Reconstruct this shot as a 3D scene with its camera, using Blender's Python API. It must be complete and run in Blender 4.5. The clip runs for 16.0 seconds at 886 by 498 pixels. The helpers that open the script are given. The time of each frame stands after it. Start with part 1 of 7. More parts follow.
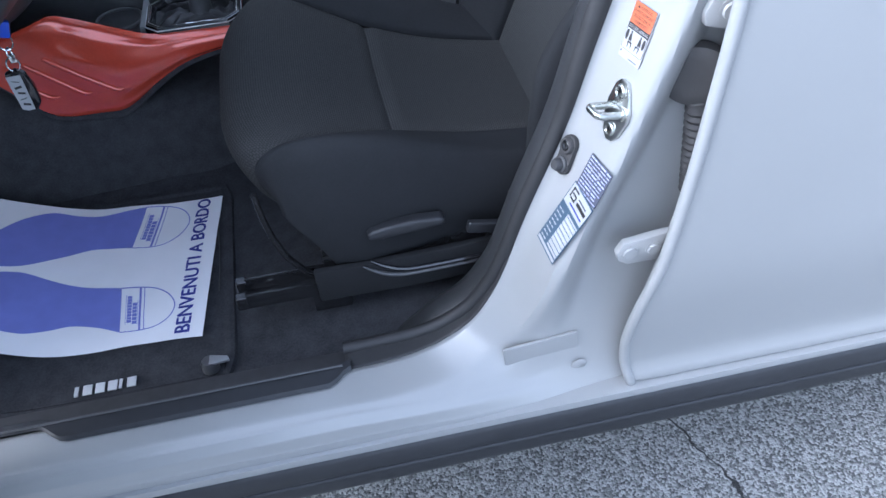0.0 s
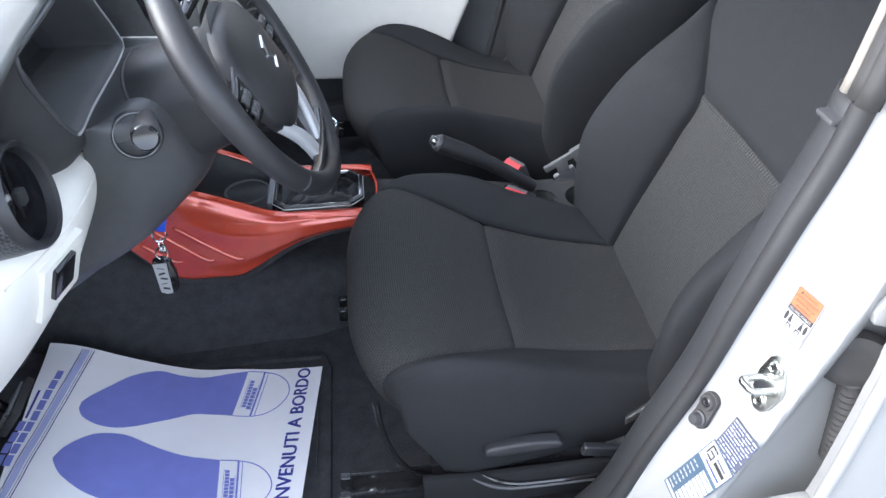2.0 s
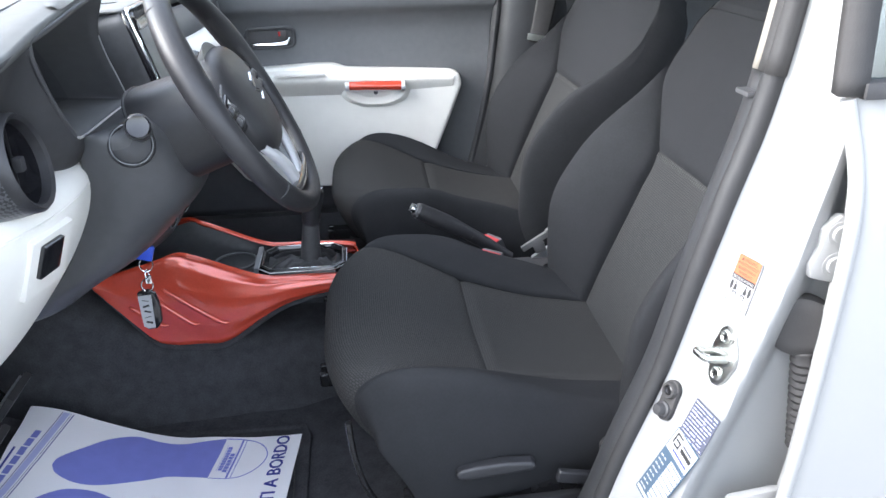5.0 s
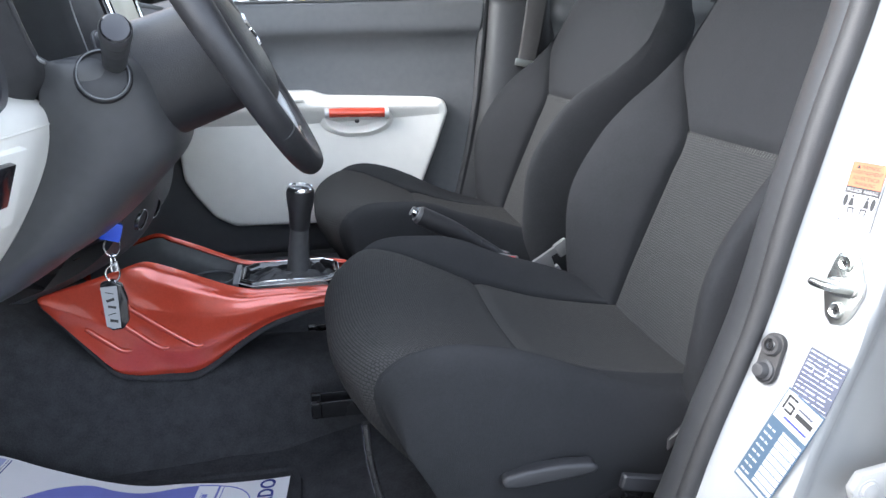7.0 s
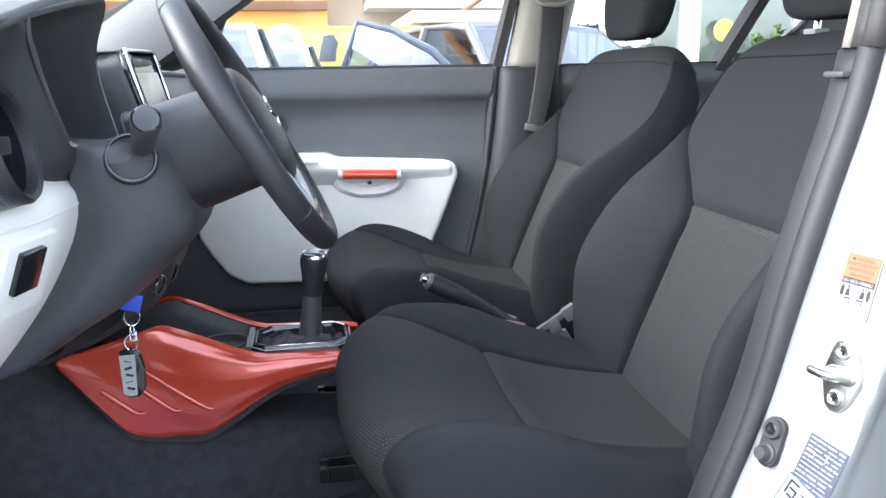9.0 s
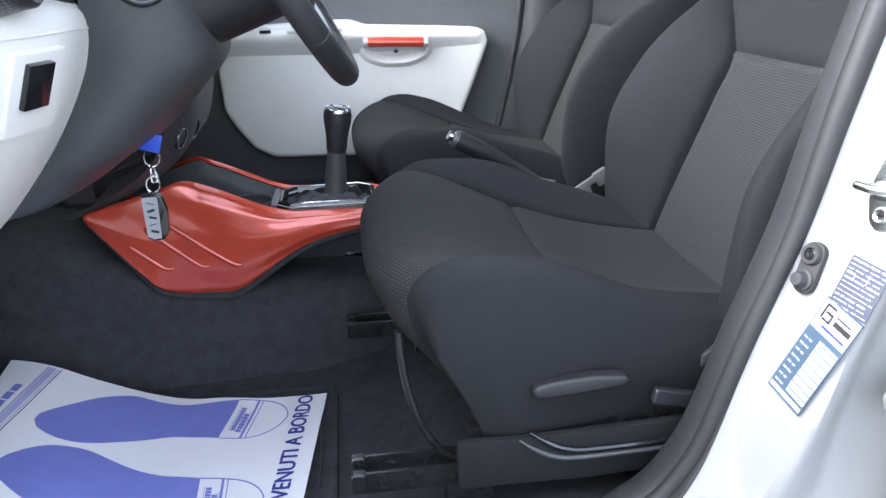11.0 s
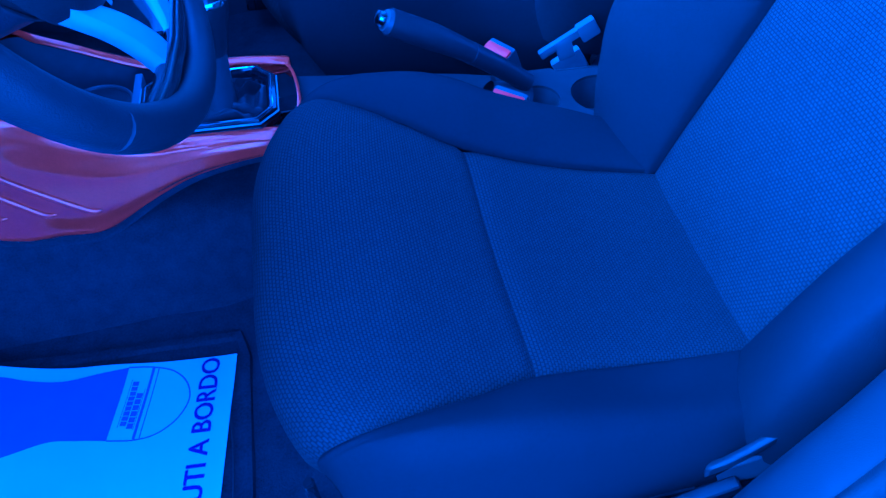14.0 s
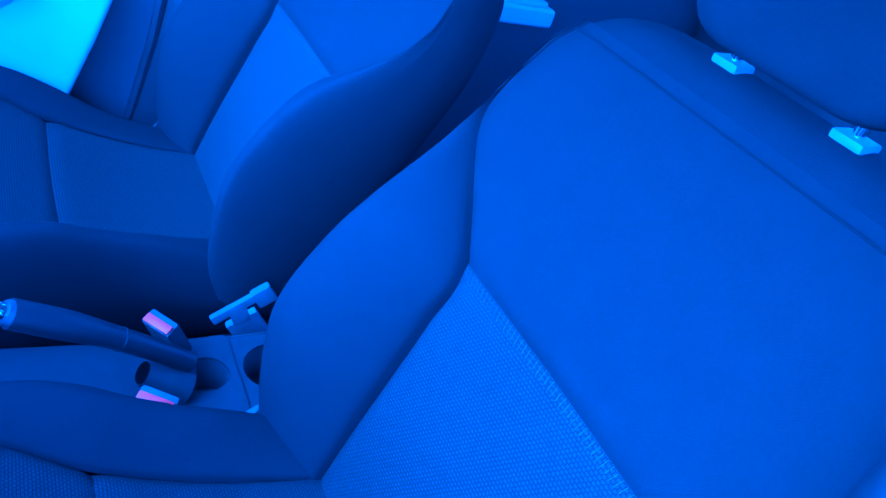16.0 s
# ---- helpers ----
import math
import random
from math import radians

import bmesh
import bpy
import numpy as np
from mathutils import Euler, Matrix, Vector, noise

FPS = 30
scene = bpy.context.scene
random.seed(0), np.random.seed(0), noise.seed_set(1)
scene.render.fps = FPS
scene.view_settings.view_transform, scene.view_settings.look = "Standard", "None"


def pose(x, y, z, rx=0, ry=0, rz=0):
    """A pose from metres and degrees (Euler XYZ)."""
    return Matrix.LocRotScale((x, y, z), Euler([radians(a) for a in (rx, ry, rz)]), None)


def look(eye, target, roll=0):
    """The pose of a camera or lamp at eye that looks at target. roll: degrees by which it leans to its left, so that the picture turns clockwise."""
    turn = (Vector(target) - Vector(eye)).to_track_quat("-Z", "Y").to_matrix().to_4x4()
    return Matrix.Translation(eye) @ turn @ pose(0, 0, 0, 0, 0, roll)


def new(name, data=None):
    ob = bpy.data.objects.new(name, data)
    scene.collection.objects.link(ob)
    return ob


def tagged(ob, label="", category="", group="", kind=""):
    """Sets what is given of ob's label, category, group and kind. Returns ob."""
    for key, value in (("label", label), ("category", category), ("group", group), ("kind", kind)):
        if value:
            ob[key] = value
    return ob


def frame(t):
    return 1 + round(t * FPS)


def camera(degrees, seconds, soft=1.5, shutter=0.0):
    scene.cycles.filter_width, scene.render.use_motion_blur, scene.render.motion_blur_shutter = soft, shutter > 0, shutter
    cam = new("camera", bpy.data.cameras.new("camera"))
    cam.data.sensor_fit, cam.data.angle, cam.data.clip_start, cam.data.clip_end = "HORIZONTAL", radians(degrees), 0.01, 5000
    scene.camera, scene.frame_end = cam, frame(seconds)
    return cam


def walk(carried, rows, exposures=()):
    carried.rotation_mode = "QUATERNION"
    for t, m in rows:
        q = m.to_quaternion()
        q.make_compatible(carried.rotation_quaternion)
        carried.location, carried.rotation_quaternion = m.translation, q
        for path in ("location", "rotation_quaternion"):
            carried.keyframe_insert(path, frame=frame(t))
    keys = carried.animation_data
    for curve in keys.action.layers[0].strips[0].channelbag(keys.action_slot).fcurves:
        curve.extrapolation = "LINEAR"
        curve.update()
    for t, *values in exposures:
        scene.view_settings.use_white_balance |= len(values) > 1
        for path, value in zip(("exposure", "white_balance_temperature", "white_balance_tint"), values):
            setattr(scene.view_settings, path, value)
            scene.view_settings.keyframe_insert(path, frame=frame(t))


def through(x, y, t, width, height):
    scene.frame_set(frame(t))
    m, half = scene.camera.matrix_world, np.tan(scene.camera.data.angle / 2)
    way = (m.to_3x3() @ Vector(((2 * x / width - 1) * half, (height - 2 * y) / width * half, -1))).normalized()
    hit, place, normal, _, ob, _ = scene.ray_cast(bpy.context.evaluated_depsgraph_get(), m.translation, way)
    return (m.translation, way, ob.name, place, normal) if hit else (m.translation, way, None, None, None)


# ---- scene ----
cam = camera(60.1, 16.0)
PATH = [
    (0, (0.049, -0.651, 1.329), (0.272, 0.736, -0.094), -3.9),
    (0.5, (-0.03, -0.628, 1.355), (0.105, 0.806, -0.033), -4.3),
    (1, (-0.051, -0.585, 1.394), (0.082, 0.894, 0.054), -3.3),
    (1.5, (-0.055, -0.551, 1.425), (0.094, 0.977, 0.142), -2.0),
    (2, (-0.055, -0.533, 1.461), (0.108, 1.045, 0.243), -0.9),
    (2.5, (-0.056, -0.53, 1.487), (0.116, 1.092, 0.329), -0.3),
    (3, (-0.053, -0.529, 1.495), (0.129, 1.125, 0.387), 0.1),
    (3.5, (-0.056, -0.543, 1.506), (0.13, 1.144, 0.449), 0.0),
    (4, (-0.051, -0.611, 1.504), (0.112, 1.12, 0.516), -0.3),
    (4.5, (-0.032, -0.691, 1.435), (0.124, 1.085, 0.529), -0.8),
    (4.7, (-0.028, -0.708, 1.379), (0.139, 1.085, 0.509), -1.0),
    (6.8, (-0.119, -0.586, 1.053), (0.209, 1.298, 0.467), -1.6),
    (7, (-0.122, -0.591, 1.069), (0.212, 1.297, 0.503), -1.5),
    (7.5, (-0.128, -0.599, 1.098), (0.211, 1.304, 0.584), -1.3),
    (8, (-0.127, -0.604, 1.121), (0.212, 1.311, 0.656), -1.2),
    (8.2, (-0.128, -0.61, 1.129), (0.21, 1.31, 0.683), -1.1),
    (10.3, (-0.12, -0.609, 1.069), (0.148, 1.303, 0.548), -1.1),
    (10.5, (-0.122, -0.61, 1.066), (0.137, 1.295, 0.515), -1.1),
    (11, (-0.118, -0.604, 1.024), (0.103, 1.262, 0.338), -1.8),
    (11.5, (-0.091, -0.534, 0.939), (0.084, 1.252, 0.057), -3.2),
    (12, (-0.057, -0.455, 1.067), (0.066, 1.217, -0.023), -4.6),
    (12.5, (-0.028, -0.414, 1.215), (0.067, 1.127, -0.057), -5.6),
    (13, (-0.04, -0.321, 1.25), (0.053, 1.101, -0.154), -5.6),
    (13.5, (-0.057, -0.184, 1.276), (0.117, 1.143, -0.21), -2.9),
    (14, (-0.024, -0.107, 1.241), (0.236, 1.223, -0.23), 0.4),
    (14.5, (0.003, -0.033, 1.235), (0.462, 1.27, -0.211), 6.5),
    (15, (0.042, 0.012, 1.276), (0.688, 1.314, -0.097), 12.3),
    (15.5, (0.085, 0.043, 1.31), (0.874, 1.368, 0.036), 14.2),
    (16, (0.089, 0.038, 1.337), (1.045, 1.408, 0.237), 16.6),
]
# stops and white balance as the camera's own automatics drift
TONE = [(0, -0.25, 5250, 12), (0.5, 0.0, 5700, 12), (1.0, 0.15, 5850, 12), (1.5, 0.28, 5850, 11), (2.0, 0.42, 5950, 11), (3.5, 0.50, 6100, 11), (8.0, 0.50, 6000, 10), (11.0, 0.54, 5950, 12), (11.5, 0.54, 5900, 13), (12.0, 0.58, 6000, 13), (12.5, 0.66, 5250, 12), (13.0, 0.25, 4150, 14), (13.5, -0.1, 2850, 20), (14.0, -0.38, 2460, 22), (14.5, -0.30, 2290, 17), (15.2, 0.3, 2270, 10), (15.6, 0.32, 2260, 10), (16, 0.0, 2240, 10)]
walk(cam, [(t, look(eye, target, roll)) for t, eye, target, roll in PATH], TONE)

# ---- light ----
world = bpy.data.worlds.new("sky")
scene.world = world
world.use_nodes = True
wn = world.node_tree
sky = wn.nodes.new("ShaderNodeTexSky")
sky.sky_type = "NISHITA"
sky.sun_disc = False
sky.sun_elevation, sky.sun_rotation = radians(37), radians(260)
sky.dust_density, sky.air_density = 3.0, 1.0
haze = wn.nodes.new("ShaderNodeHueSaturation")      # a thin white haze pales the sky
haze.inputs["Saturation"].default_value = 0.42
wn.links.new(sky.outputs[0], haze.inputs["Color"])
wn.links.new(haze.outputs[0], wn.nodes["Background"].inputs[0])
wn.nodes["Background"].inputs[1].default_value = 0.96
sun = new("sun", bpy.data.lights.new("sun", "SUN"))
sun.data.energy, sun.data.angle, sun.data.color = 1.0, radians(75), (1.0, 0.985, 0.96)
sun.matrix_basis = look((-3.0, -0.5, 2.3), (0, 0, 0))


# ---- materials ----
def mat(name, color, rough=0.5, metal=0.0, vary=0.12, scale=40.0, bump=0.0, bump_scale=300.0, coat=0.0, alpha=None, spec=0.5):
    m = bpy.data.materials.new(name)
    m.use_nodes = True
    nt = m.node_tree
    b = nt.nodes["Principled BSDF"]
    b.inputs["Roughness"].default_value = rough
    b.inputs["Metallic"].default_value = metal
    b.inputs["Coat Weight"].default_value = coat
    b.inputs["Coat Roughness"].default_value = 0.05
    b.inputs["Specular IOR Level"].default_value = spec
    tc = nt.nodes.new("ShaderNodeTexCoord")
    n1 = nt.nodes.new("ShaderNodeTexNoise")
    n1.inputs["Scale"].default_value, n1.inputs["Detail"].default_value = scale, 6
    n2 = nt.nodes.new("ShaderNodeTexNoise")
    n2.inputs["Scale"].default_value, n2.inputs["Detail"].default_value = scale * 0.12, 3
    mix = nt.nodes.new("ShaderNodeMath")
    mix.operation = "ADD"
    ramp = nt.nodes.new("ShaderNodeValToRGB")
    lo = [c * (1 - vary) for c in color]
    hi = [min(1, c * (1 + vary)) for c in color]
    ramp.color_ramp.elements[0].color, ramp.color_ramp.elements[1].color = (*lo, 1), (*hi, 1)
    ramp.color_ramp.elements[0].position, ramp.color_ramp.elements[1].position = 0.35, 0.65
    half = nt.nodes.new("ShaderNodeMath")
    half.operation, half.inputs[1].default_value = "MULTIPLY", 0.5
    for n in (n1, n2):
        nt.links.new(tc.outputs["Object"], n.inputs["Vector"])
    nt.links.new(n1.outputs["Fac"], mix.inputs[0])
    nt.links.new(n2.outputs["Fac"], mix.inputs[1])
    nt.links.new(mix.outputs[0], half.inputs[0])
    nt.links.new(half.outputs[0], ramp.inputs[0])
    nt.links.new(ramp.outputs[0], b.inputs["Base Color"])
    rr = nt.nodes.new("ShaderNodeMapRange")
    rr.inputs["To Min"].default_value, rr.inputs["To Max"].default_value = max(0.0, rough - 0.07), min(1.0, rough + 0.07)
    nt.links.new(n2.outputs["Fac"], rr.inputs["Value"])
    nt.links.new(rr.outputs[0], b.inputs["Roughness"])
    if bump:
        n3 = nt.nodes.new("ShaderNodeTexNoise")
        n3.inputs["Scale"].default_value, n3.inputs["Detail"].default_value = bump_scale, 3
        nt.links.new(tc.outputs["Object"], n3.inputs["Vector"])
        bp = nt.nodes.new("ShaderNodeBump")
        bp.inputs["Strength"].default_value, bp.inputs["Distance"].default_value = bump, 0.001
        nt.links.new(n3.outputs["Fac"], bp.inputs["Height"])
        nt.links.new(bp.outputs[0], b.inputs["Normal"])
    return m


def woven(name, color, light, cell):
    """Automotive jacquard: short ribs in staggered rows, as colour and relief."""
    m = mat(name, color, 0.9, vary=0.15, scale=60, spec=0.1)
    nt = m.node_tree
    b = nt.nodes["Principled BSDF"]
    tc = nt.nodes["Texture Coordinate"]
    br = nt.nodes.new("ShaderNodeTexBrick")
    br.inputs["Scale"].default_value = 1.0
    br.inputs["Brick Width"].default_value, br.inputs["Row Height"].default_value = cell[0], cell[1]
    br.inputs["Mortar Size"].default_value, br.inputs["Mortar Smooth"].default_value = cell[1] * 0.22, 0.6
    br.inputs["Color1"].default_value = (*light, 1)
    br.inputs["Color2"].default_value = (*[c * 0.8 for c in light], 1)
    br.inputs["Mortar"].default_value = (*[c * 0.62 for c in color], 1)
    nz = nt.nodes.new("ShaderNodeTexNoise")
    nz.inputs["Scale"].default_value = 260.0
    warp = nt.nodes.new("ShaderNodeMixRGB")
    warp.inputs[0].default_value = 0.0012
    nt.links.new(tc.outputs["Object"], nz.inputs["Vector"])
    nt.links.new(tc.outputs["UV"], warp.inputs[1])
    nt.links.new(nz.outputs["Color"], warp.inputs[2])
    nt.links.new(warp.outputs[0], br.inputs["Vector"])
    mx = nt.nodes.new("ShaderNodeMixRGB")
    mx.blend_type, mx.inputs[0].default_value = "MIX", 0.62
    old = b.inputs["Base Color"].links[0].from_socket
    nt.links.new(old, mx.inputs[1])
    nt.links.new(br.outputs["Color"], mx.inputs[2])
    nt.links.new(mx.outputs[0], b.inputs["Base Color"])
    bp = nt.nodes.new("ShaderNodeBump")
    bp.inputs["Strength"].default_value, bp.inputs["Distance"].default_value = 0.5, 0.001
    bp.invert = True
    nt.links.new(br.outputs["Fac"], bp.inputs["Height"])
    nt.links.new(bp.outputs[0], b.inputs["Normal"])
    return m


def ribbed(name, color, pitch, axis, rough=0.45):
    """Moulded plastic with fine parallel ribs."""
    m = mat(name, color, rough, vary=0.15, scale=80)
    nt = m.node_tree
    b = nt.nodes["Principled BSDF"]
    w = nt.nodes.new("ShaderNodeTexWave")
    w.bands_direction = axis
    w.inputs["Scale"].default_value = 0.314 / pitch
    nt.links.new(nt.nodes["Texture Coordinate"].outputs["Object"], w.inputs["Vector"])
    bp = nt.nodes.new("ShaderNodeBump")
    bp.inputs["Strength"].default_value, bp.inputs["Distance"].default_value = 0.8, 0.001
    nt.links.new(w.outputs["Fac"], bp.inputs["Height"])
    nt.links.new(bp.outputs[0], b.inputs["Normal"])
    return m


def glass(name, tint=(0.92, 0.95, 0.94), through=0.93):
    m = bpy.data.materials.new(name)
    m.use_nodes = True
    nt = m.node_tree
    nt.nodes.remove(nt.nodes["Principled BSDF"])
    tr, gl, mx = nt.nodes.new("ShaderNodeBsdfTransparent"), nt.nodes.new("ShaderNodeBsdfGlossy"), nt.nodes.new("ShaderNodeMixShader")
    tr.inputs[0].default_value = (*tint, 1)
    gl.inputs["Roughness"].default_value = 0.02
    mx.inputs[0].default_value = 1 - through
    nt.links.new(tr.outputs[0], mx.inputs[1])
    nt.links.new(gl.outputs[0], mx.inputs[2])
    nt.links.new(mx.outputs[0], nt.nodes["Material Output"].inputs[0])
    return m


WHITE_PAINT = mat("white_car_paint", (0.265, 0.268, 0.265), 0.36, vary=0.02, scale=8, coat=0.4)
FABRIC = mat("plain_black_knit", (0.0215, 0.0225, 0.0245), 0.92, vary=0.09, scale=260, bump=0.5, bump_scale=900, spec=0.1)
FABRIC_SIDE = mat("plain_black_side_fabric", (0.018, 0.0187, 0.020), 0.9, vary=0.09, scale=240, bump=0.4, bump_scale=1100, spec=0.1)
INSERT = woven("ribbed_insert_cloth", (0.030, 0.0305, 0.031), (0.062, 0.0615, 0.061), (0.0048, 0.0034))
INSERT_BACK = woven("ribbed_back_cloth", (0.031, 0.032, 0.033), (0.060, 0.0605, 0.061), (0.0050, 0.0038))
STITCH = mat("grey_stitch_thread", (0.075, 0.074, 0.073), 0.7, vary=0.1)
BLACK_PLASTIC = mat("black_grained_plastic", (0.062, 0.063, 0.066), 0.42, vary=0.15, scale=90, bump=0.25, bump_scale=700)
DARK_PANEL = mat("charcoal_grained_plastic", (0.060, 0.061, 0.064), 0.40, vary=0.1, scale=70, bump=0.2, bump_scale=900)
GREY_PLASTIC = mat("grey_grained_plastic", (0.20, 0.206, 0.215), 0.45, vary=0.1, scale=70, bump=0.25, bump_scale=800)
HOOD_GREY = mat("charcoal_matt_hood_plastic", (0.115, 0.117, 0.12), 0.7, vary=0.08, scale=60, bump=0.2, bump_scale=900)
DASH_TOP = mat("grey_soft_dash_plastic", (0.125, 0.13, 0.128), 0.7, vary=0.08, scale=60, bump=0.25, bump_scale=900)
GLOSS_BLACK = mat("gloss_black_plastic", (0.012, 0.012, 0.014), 0.12, vary=0.1, scale=30, coat=0.4)
IVORY = mat("ivory_white_plastic", (0.78, 0.765, 0.715), 0.45, vary=0.03, scale=30, bump=0.12, bump_scale=900)
RED = mat("metallic_orange_red_lacquer", (0.58, 0.068, 0.034), 0.20, metal=0.2, vary=0.08, scale=300, coat=1.0)
CARPET = mat("black_pile_carpet", (0.048, 0.049, 0.053), 0.98, vary=0.25, scale=350, bump=1.0, bump_scale=500, spec=0.1)
CARPET_GREY = mat("worn_charcoal_carpet", (0.040, 0.041, 0.045), 0.98, vary=0.3, scale=300, bump=1.0, bump_scale=450, spec=0.1)
MAT_TEX = mat("black_textile_mat", (0.040, 0.041, 0.045), 0.95, vary=0.3, scale=300, bump=0.8, bump_scale=600, spec=0.15)
CLADDING = mat("black_moulded_cladding", (0.017, 0.018, 0.021), 0.5, vary=0.15, scale=60, bump=0.2, bump_scale=500)
RUBBER = mat("black_rubber", (0.034, 0.034, 0.036), 0.6, vary=0.2, scale=60, bump=0.2, bump_scale=500)
PILLAR_GREY = mat("dark_grey_pillar_plastic", (0.026, 0.027, 0.029), 0.5, vary=0.1, scale=60, bump=0.15, bump_scale=800)
DOOR_GREY = mat("charcoal_door_plastic", (0.085, 0.087, 0.091), 0.45, vary=0.08, scale=60, bump=0.2, bump_scale=900)
SEAL = mat("dark_grey_door_seal", (0.034, 0.033, 0.033), 0.7, vary=0.12, scale=60, bump=0.3, bump_scale=600)
LOW_SEAL = mat("black_rubber_door_seal", (0.019, 0.019, 0.020), 0.6, vary=0.15, scale=60, bump=0.3, bump_scale=600)
LEATHER = mat("black_perforated_leather", (0.022, 0.022, 0.024), 0.42, vary=0.15, scale=120, bump=0.35, bump_scale=700)
CHROME = mat("polished_chrome", (0.78, 0.79, 0.80), 0.12, metal=1.0, vary=0.03, scale=20)
SILVER = mat("satin_silver_plastic", (0.58, 0.59, 0.60), 0.34, metal=0.15, vary=0.04, scale=60)
ZINC = mat("zinc_plated_steel", (0.52, 0.53, 0.50), 0.28, metal=1.0, vary=0.1, scale=90, bump=0.15, bump_scale=400)
STEEL_BLACK = mat("black_painted_steel", (0.016, 0.016, 0.017), 0.26, vary=0.2, scale=80)
PAPER = mat("white_floor_paper", (0.80, 0.80, 0.82), 0.75, vary=0.02, scale=25, bump=0.1, bump_scale=120)
INK = mat("violet_blue_print", (0.18, 0.205, 0.55), 0.7, vary=0.06, scale=40)
INK_DARK = mat("navy_print", (0.028, 0.035, 0.24), 0.7, vary=0.05, scale=40)
INK_PALE = mat("pale_blue_print", (0.42, 0.45, 0.70), 0.7, vary=0.05, scale=40)
REDPLASTIC = mat("red_button_plastic", (0.42, 0.015, 0.020), 0.4, vary=0.08)
BLUEPLASTIC = mat("blue_key_plastic", (0.012, 0.06, 0.48), 0.35, vary=0.08)
ORANGE_LABEL = mat("orange_warning_label", (0.40, 0.105, 0.045), 0.5, vary=0.03)
WHITE_LABEL = mat("white_label_film", (0.33, 0.335, 0.345), 0.45, vary=0.02)
GREY_LABEL = mat("grey_printed_label", (0.055, 0.061, 0.085), 0.5, vary=0.08)
TEAL_LABEL = mat("slate_blue_label", (0.045, 0.078, 0.115), 0.5, vary=0.04)
BLACK_INK = mat("black_ink", (0.015, 0.015, 0.016), 0.6, vary=0.1)
BEIGE = mat("light_grey_pillar_trim", (0.255, 0.235, 0.205), 0.6, vary=0.04, scale=50, bump=0.2, bump_scale=700)
HEADLINER = mat("pale_headliner_cloth", (0.62, 0.61, 0.58), 0.95, vary=0.05, scale=200)
GLASS = glass("clear_window_glass")
DARKGLASS = glass("tinted_glass", (0.55, 0.62, 0.62), 0.85)


def carbon(name):
    m = mat(name, (0.05, 0.052, 0.055), 0.38, vary=0.2, scale=120)
    nt = m.node_tree
    ck = nt.nodes.new("ShaderNodeTexChecker")
    ck.inputs["Scale"].default_value = 260.0
    mp = nt.nodes.new("ShaderNodeMapping")
    mp.inputs["Rotation"].default_value = (0.6, 0.4, 0.785)
    nt.links.new(nt.nodes["Texture Coordinate"].outputs["Object"], mp.inputs["Vector"])
    nt.links.new(mp.outputs[0], ck.inputs["Vector"])
    ck.inputs["Color1"].default_value, ck.inputs["Color2"].default_value = (0.020, 0.021, 0.022, 1), (0.085, 0.087, 0.092, 1)
    nt.links.new(ck.outputs["Color"], nt.nodes["Principled BSDF"].inputs["Base Color"])
    bp = nt.nodes.new("ShaderNodeBump")
    bp.inputs["Strength"].default_value, bp.inputs["Distance"].default_value = 0.8, 0.0008
    nt.links.new(ck.outputs["Fac"], bp.inputs["Height"])
    nt.links.new(bp.outputs[0], nt.nodes["Principled BSDF"].inputs["Normal"])
    return m


CARBON = carbon("carbon_pattern_plastic")


# ---- mesh helpers ----
def cr(pts, n):
    """n + 1 points of a Catmull-Rom curve through pts, evenly by parameter."""
    p = [Vector(q) for q in pts]
    p = [2 * p[0] - p[1]] + p + [2 * p[-1] - p[-2]]
    out, m = [], len(p) - 3
    for i in range(n + 1):
        f = i / n * m
        k = min(int(f), m - 1)
        t = f - k
        a, b, c, d = p[k], p[k + 1], p[k + 2], p[k + 3]
        out.append(0.5 * ((2 * b) + (c - a) * t + (2 * a - 5 * b + 4 * c - d) * t * t + (3 * b - a - 3 * c + d) * t ** 3))
    return out


def lerp(a, b, t):
    return a + (b - a) * t


def keyed(keys, t):
    """Smooth value at t from (t, value) keys."""
    if t <= keys[0][0]:
        return keys[0][1]
    for (t0, v0), (t1, v1) in zip(keys, keys[1:]):
        if t <= t1:
            f = (t - t0) / (t1 - t0)
            return v0 + (v1 - v0) * (f * f * (3 - 2 * f))
    return keys[-1][1]


def linear(keys, t):
    if t <= keys[0][0]:
        return keys[0][1]
    for (t0, v0), (t1, v1) in zip(keys, keys[1:]):
        if t <= t1:
            return v0 + (v1 - v0) * (t - t0) / (t1 - t0)
    return keys[-1][1]


def grid(fn, nu, nv, wrap_u=False, wrap_v=False):
    bm = bmesh.new()
    cu, cv = nu + (0 if wrap_u else 1), nv + (0 if wrap_v else 1)
    vs = [[bm.verts.new(fn(i / nu, j / nv)) for j in range(cv)] for i in range(cu)]
    for i in range(nu):
        for j in range(nv):
            i2, j2 = (i + 1) % cu, (j + 1) % cv
            bm.faces.new((vs[i][j], vs[i2][j], vs[i2][j2], vs[i][j2]))
    return bm


def loft(net, nu, nv):
    """A smooth sheet through a net of control points (rows of points)."""
    rows = [cr(r, nv) for r in net]
    cols = [cr([r[j] for r in rows], nu) for j in range(nv + 1)]
    return grid(lambda u, v: cols[round(v * nv)][round(u * nu)], nu, nv)


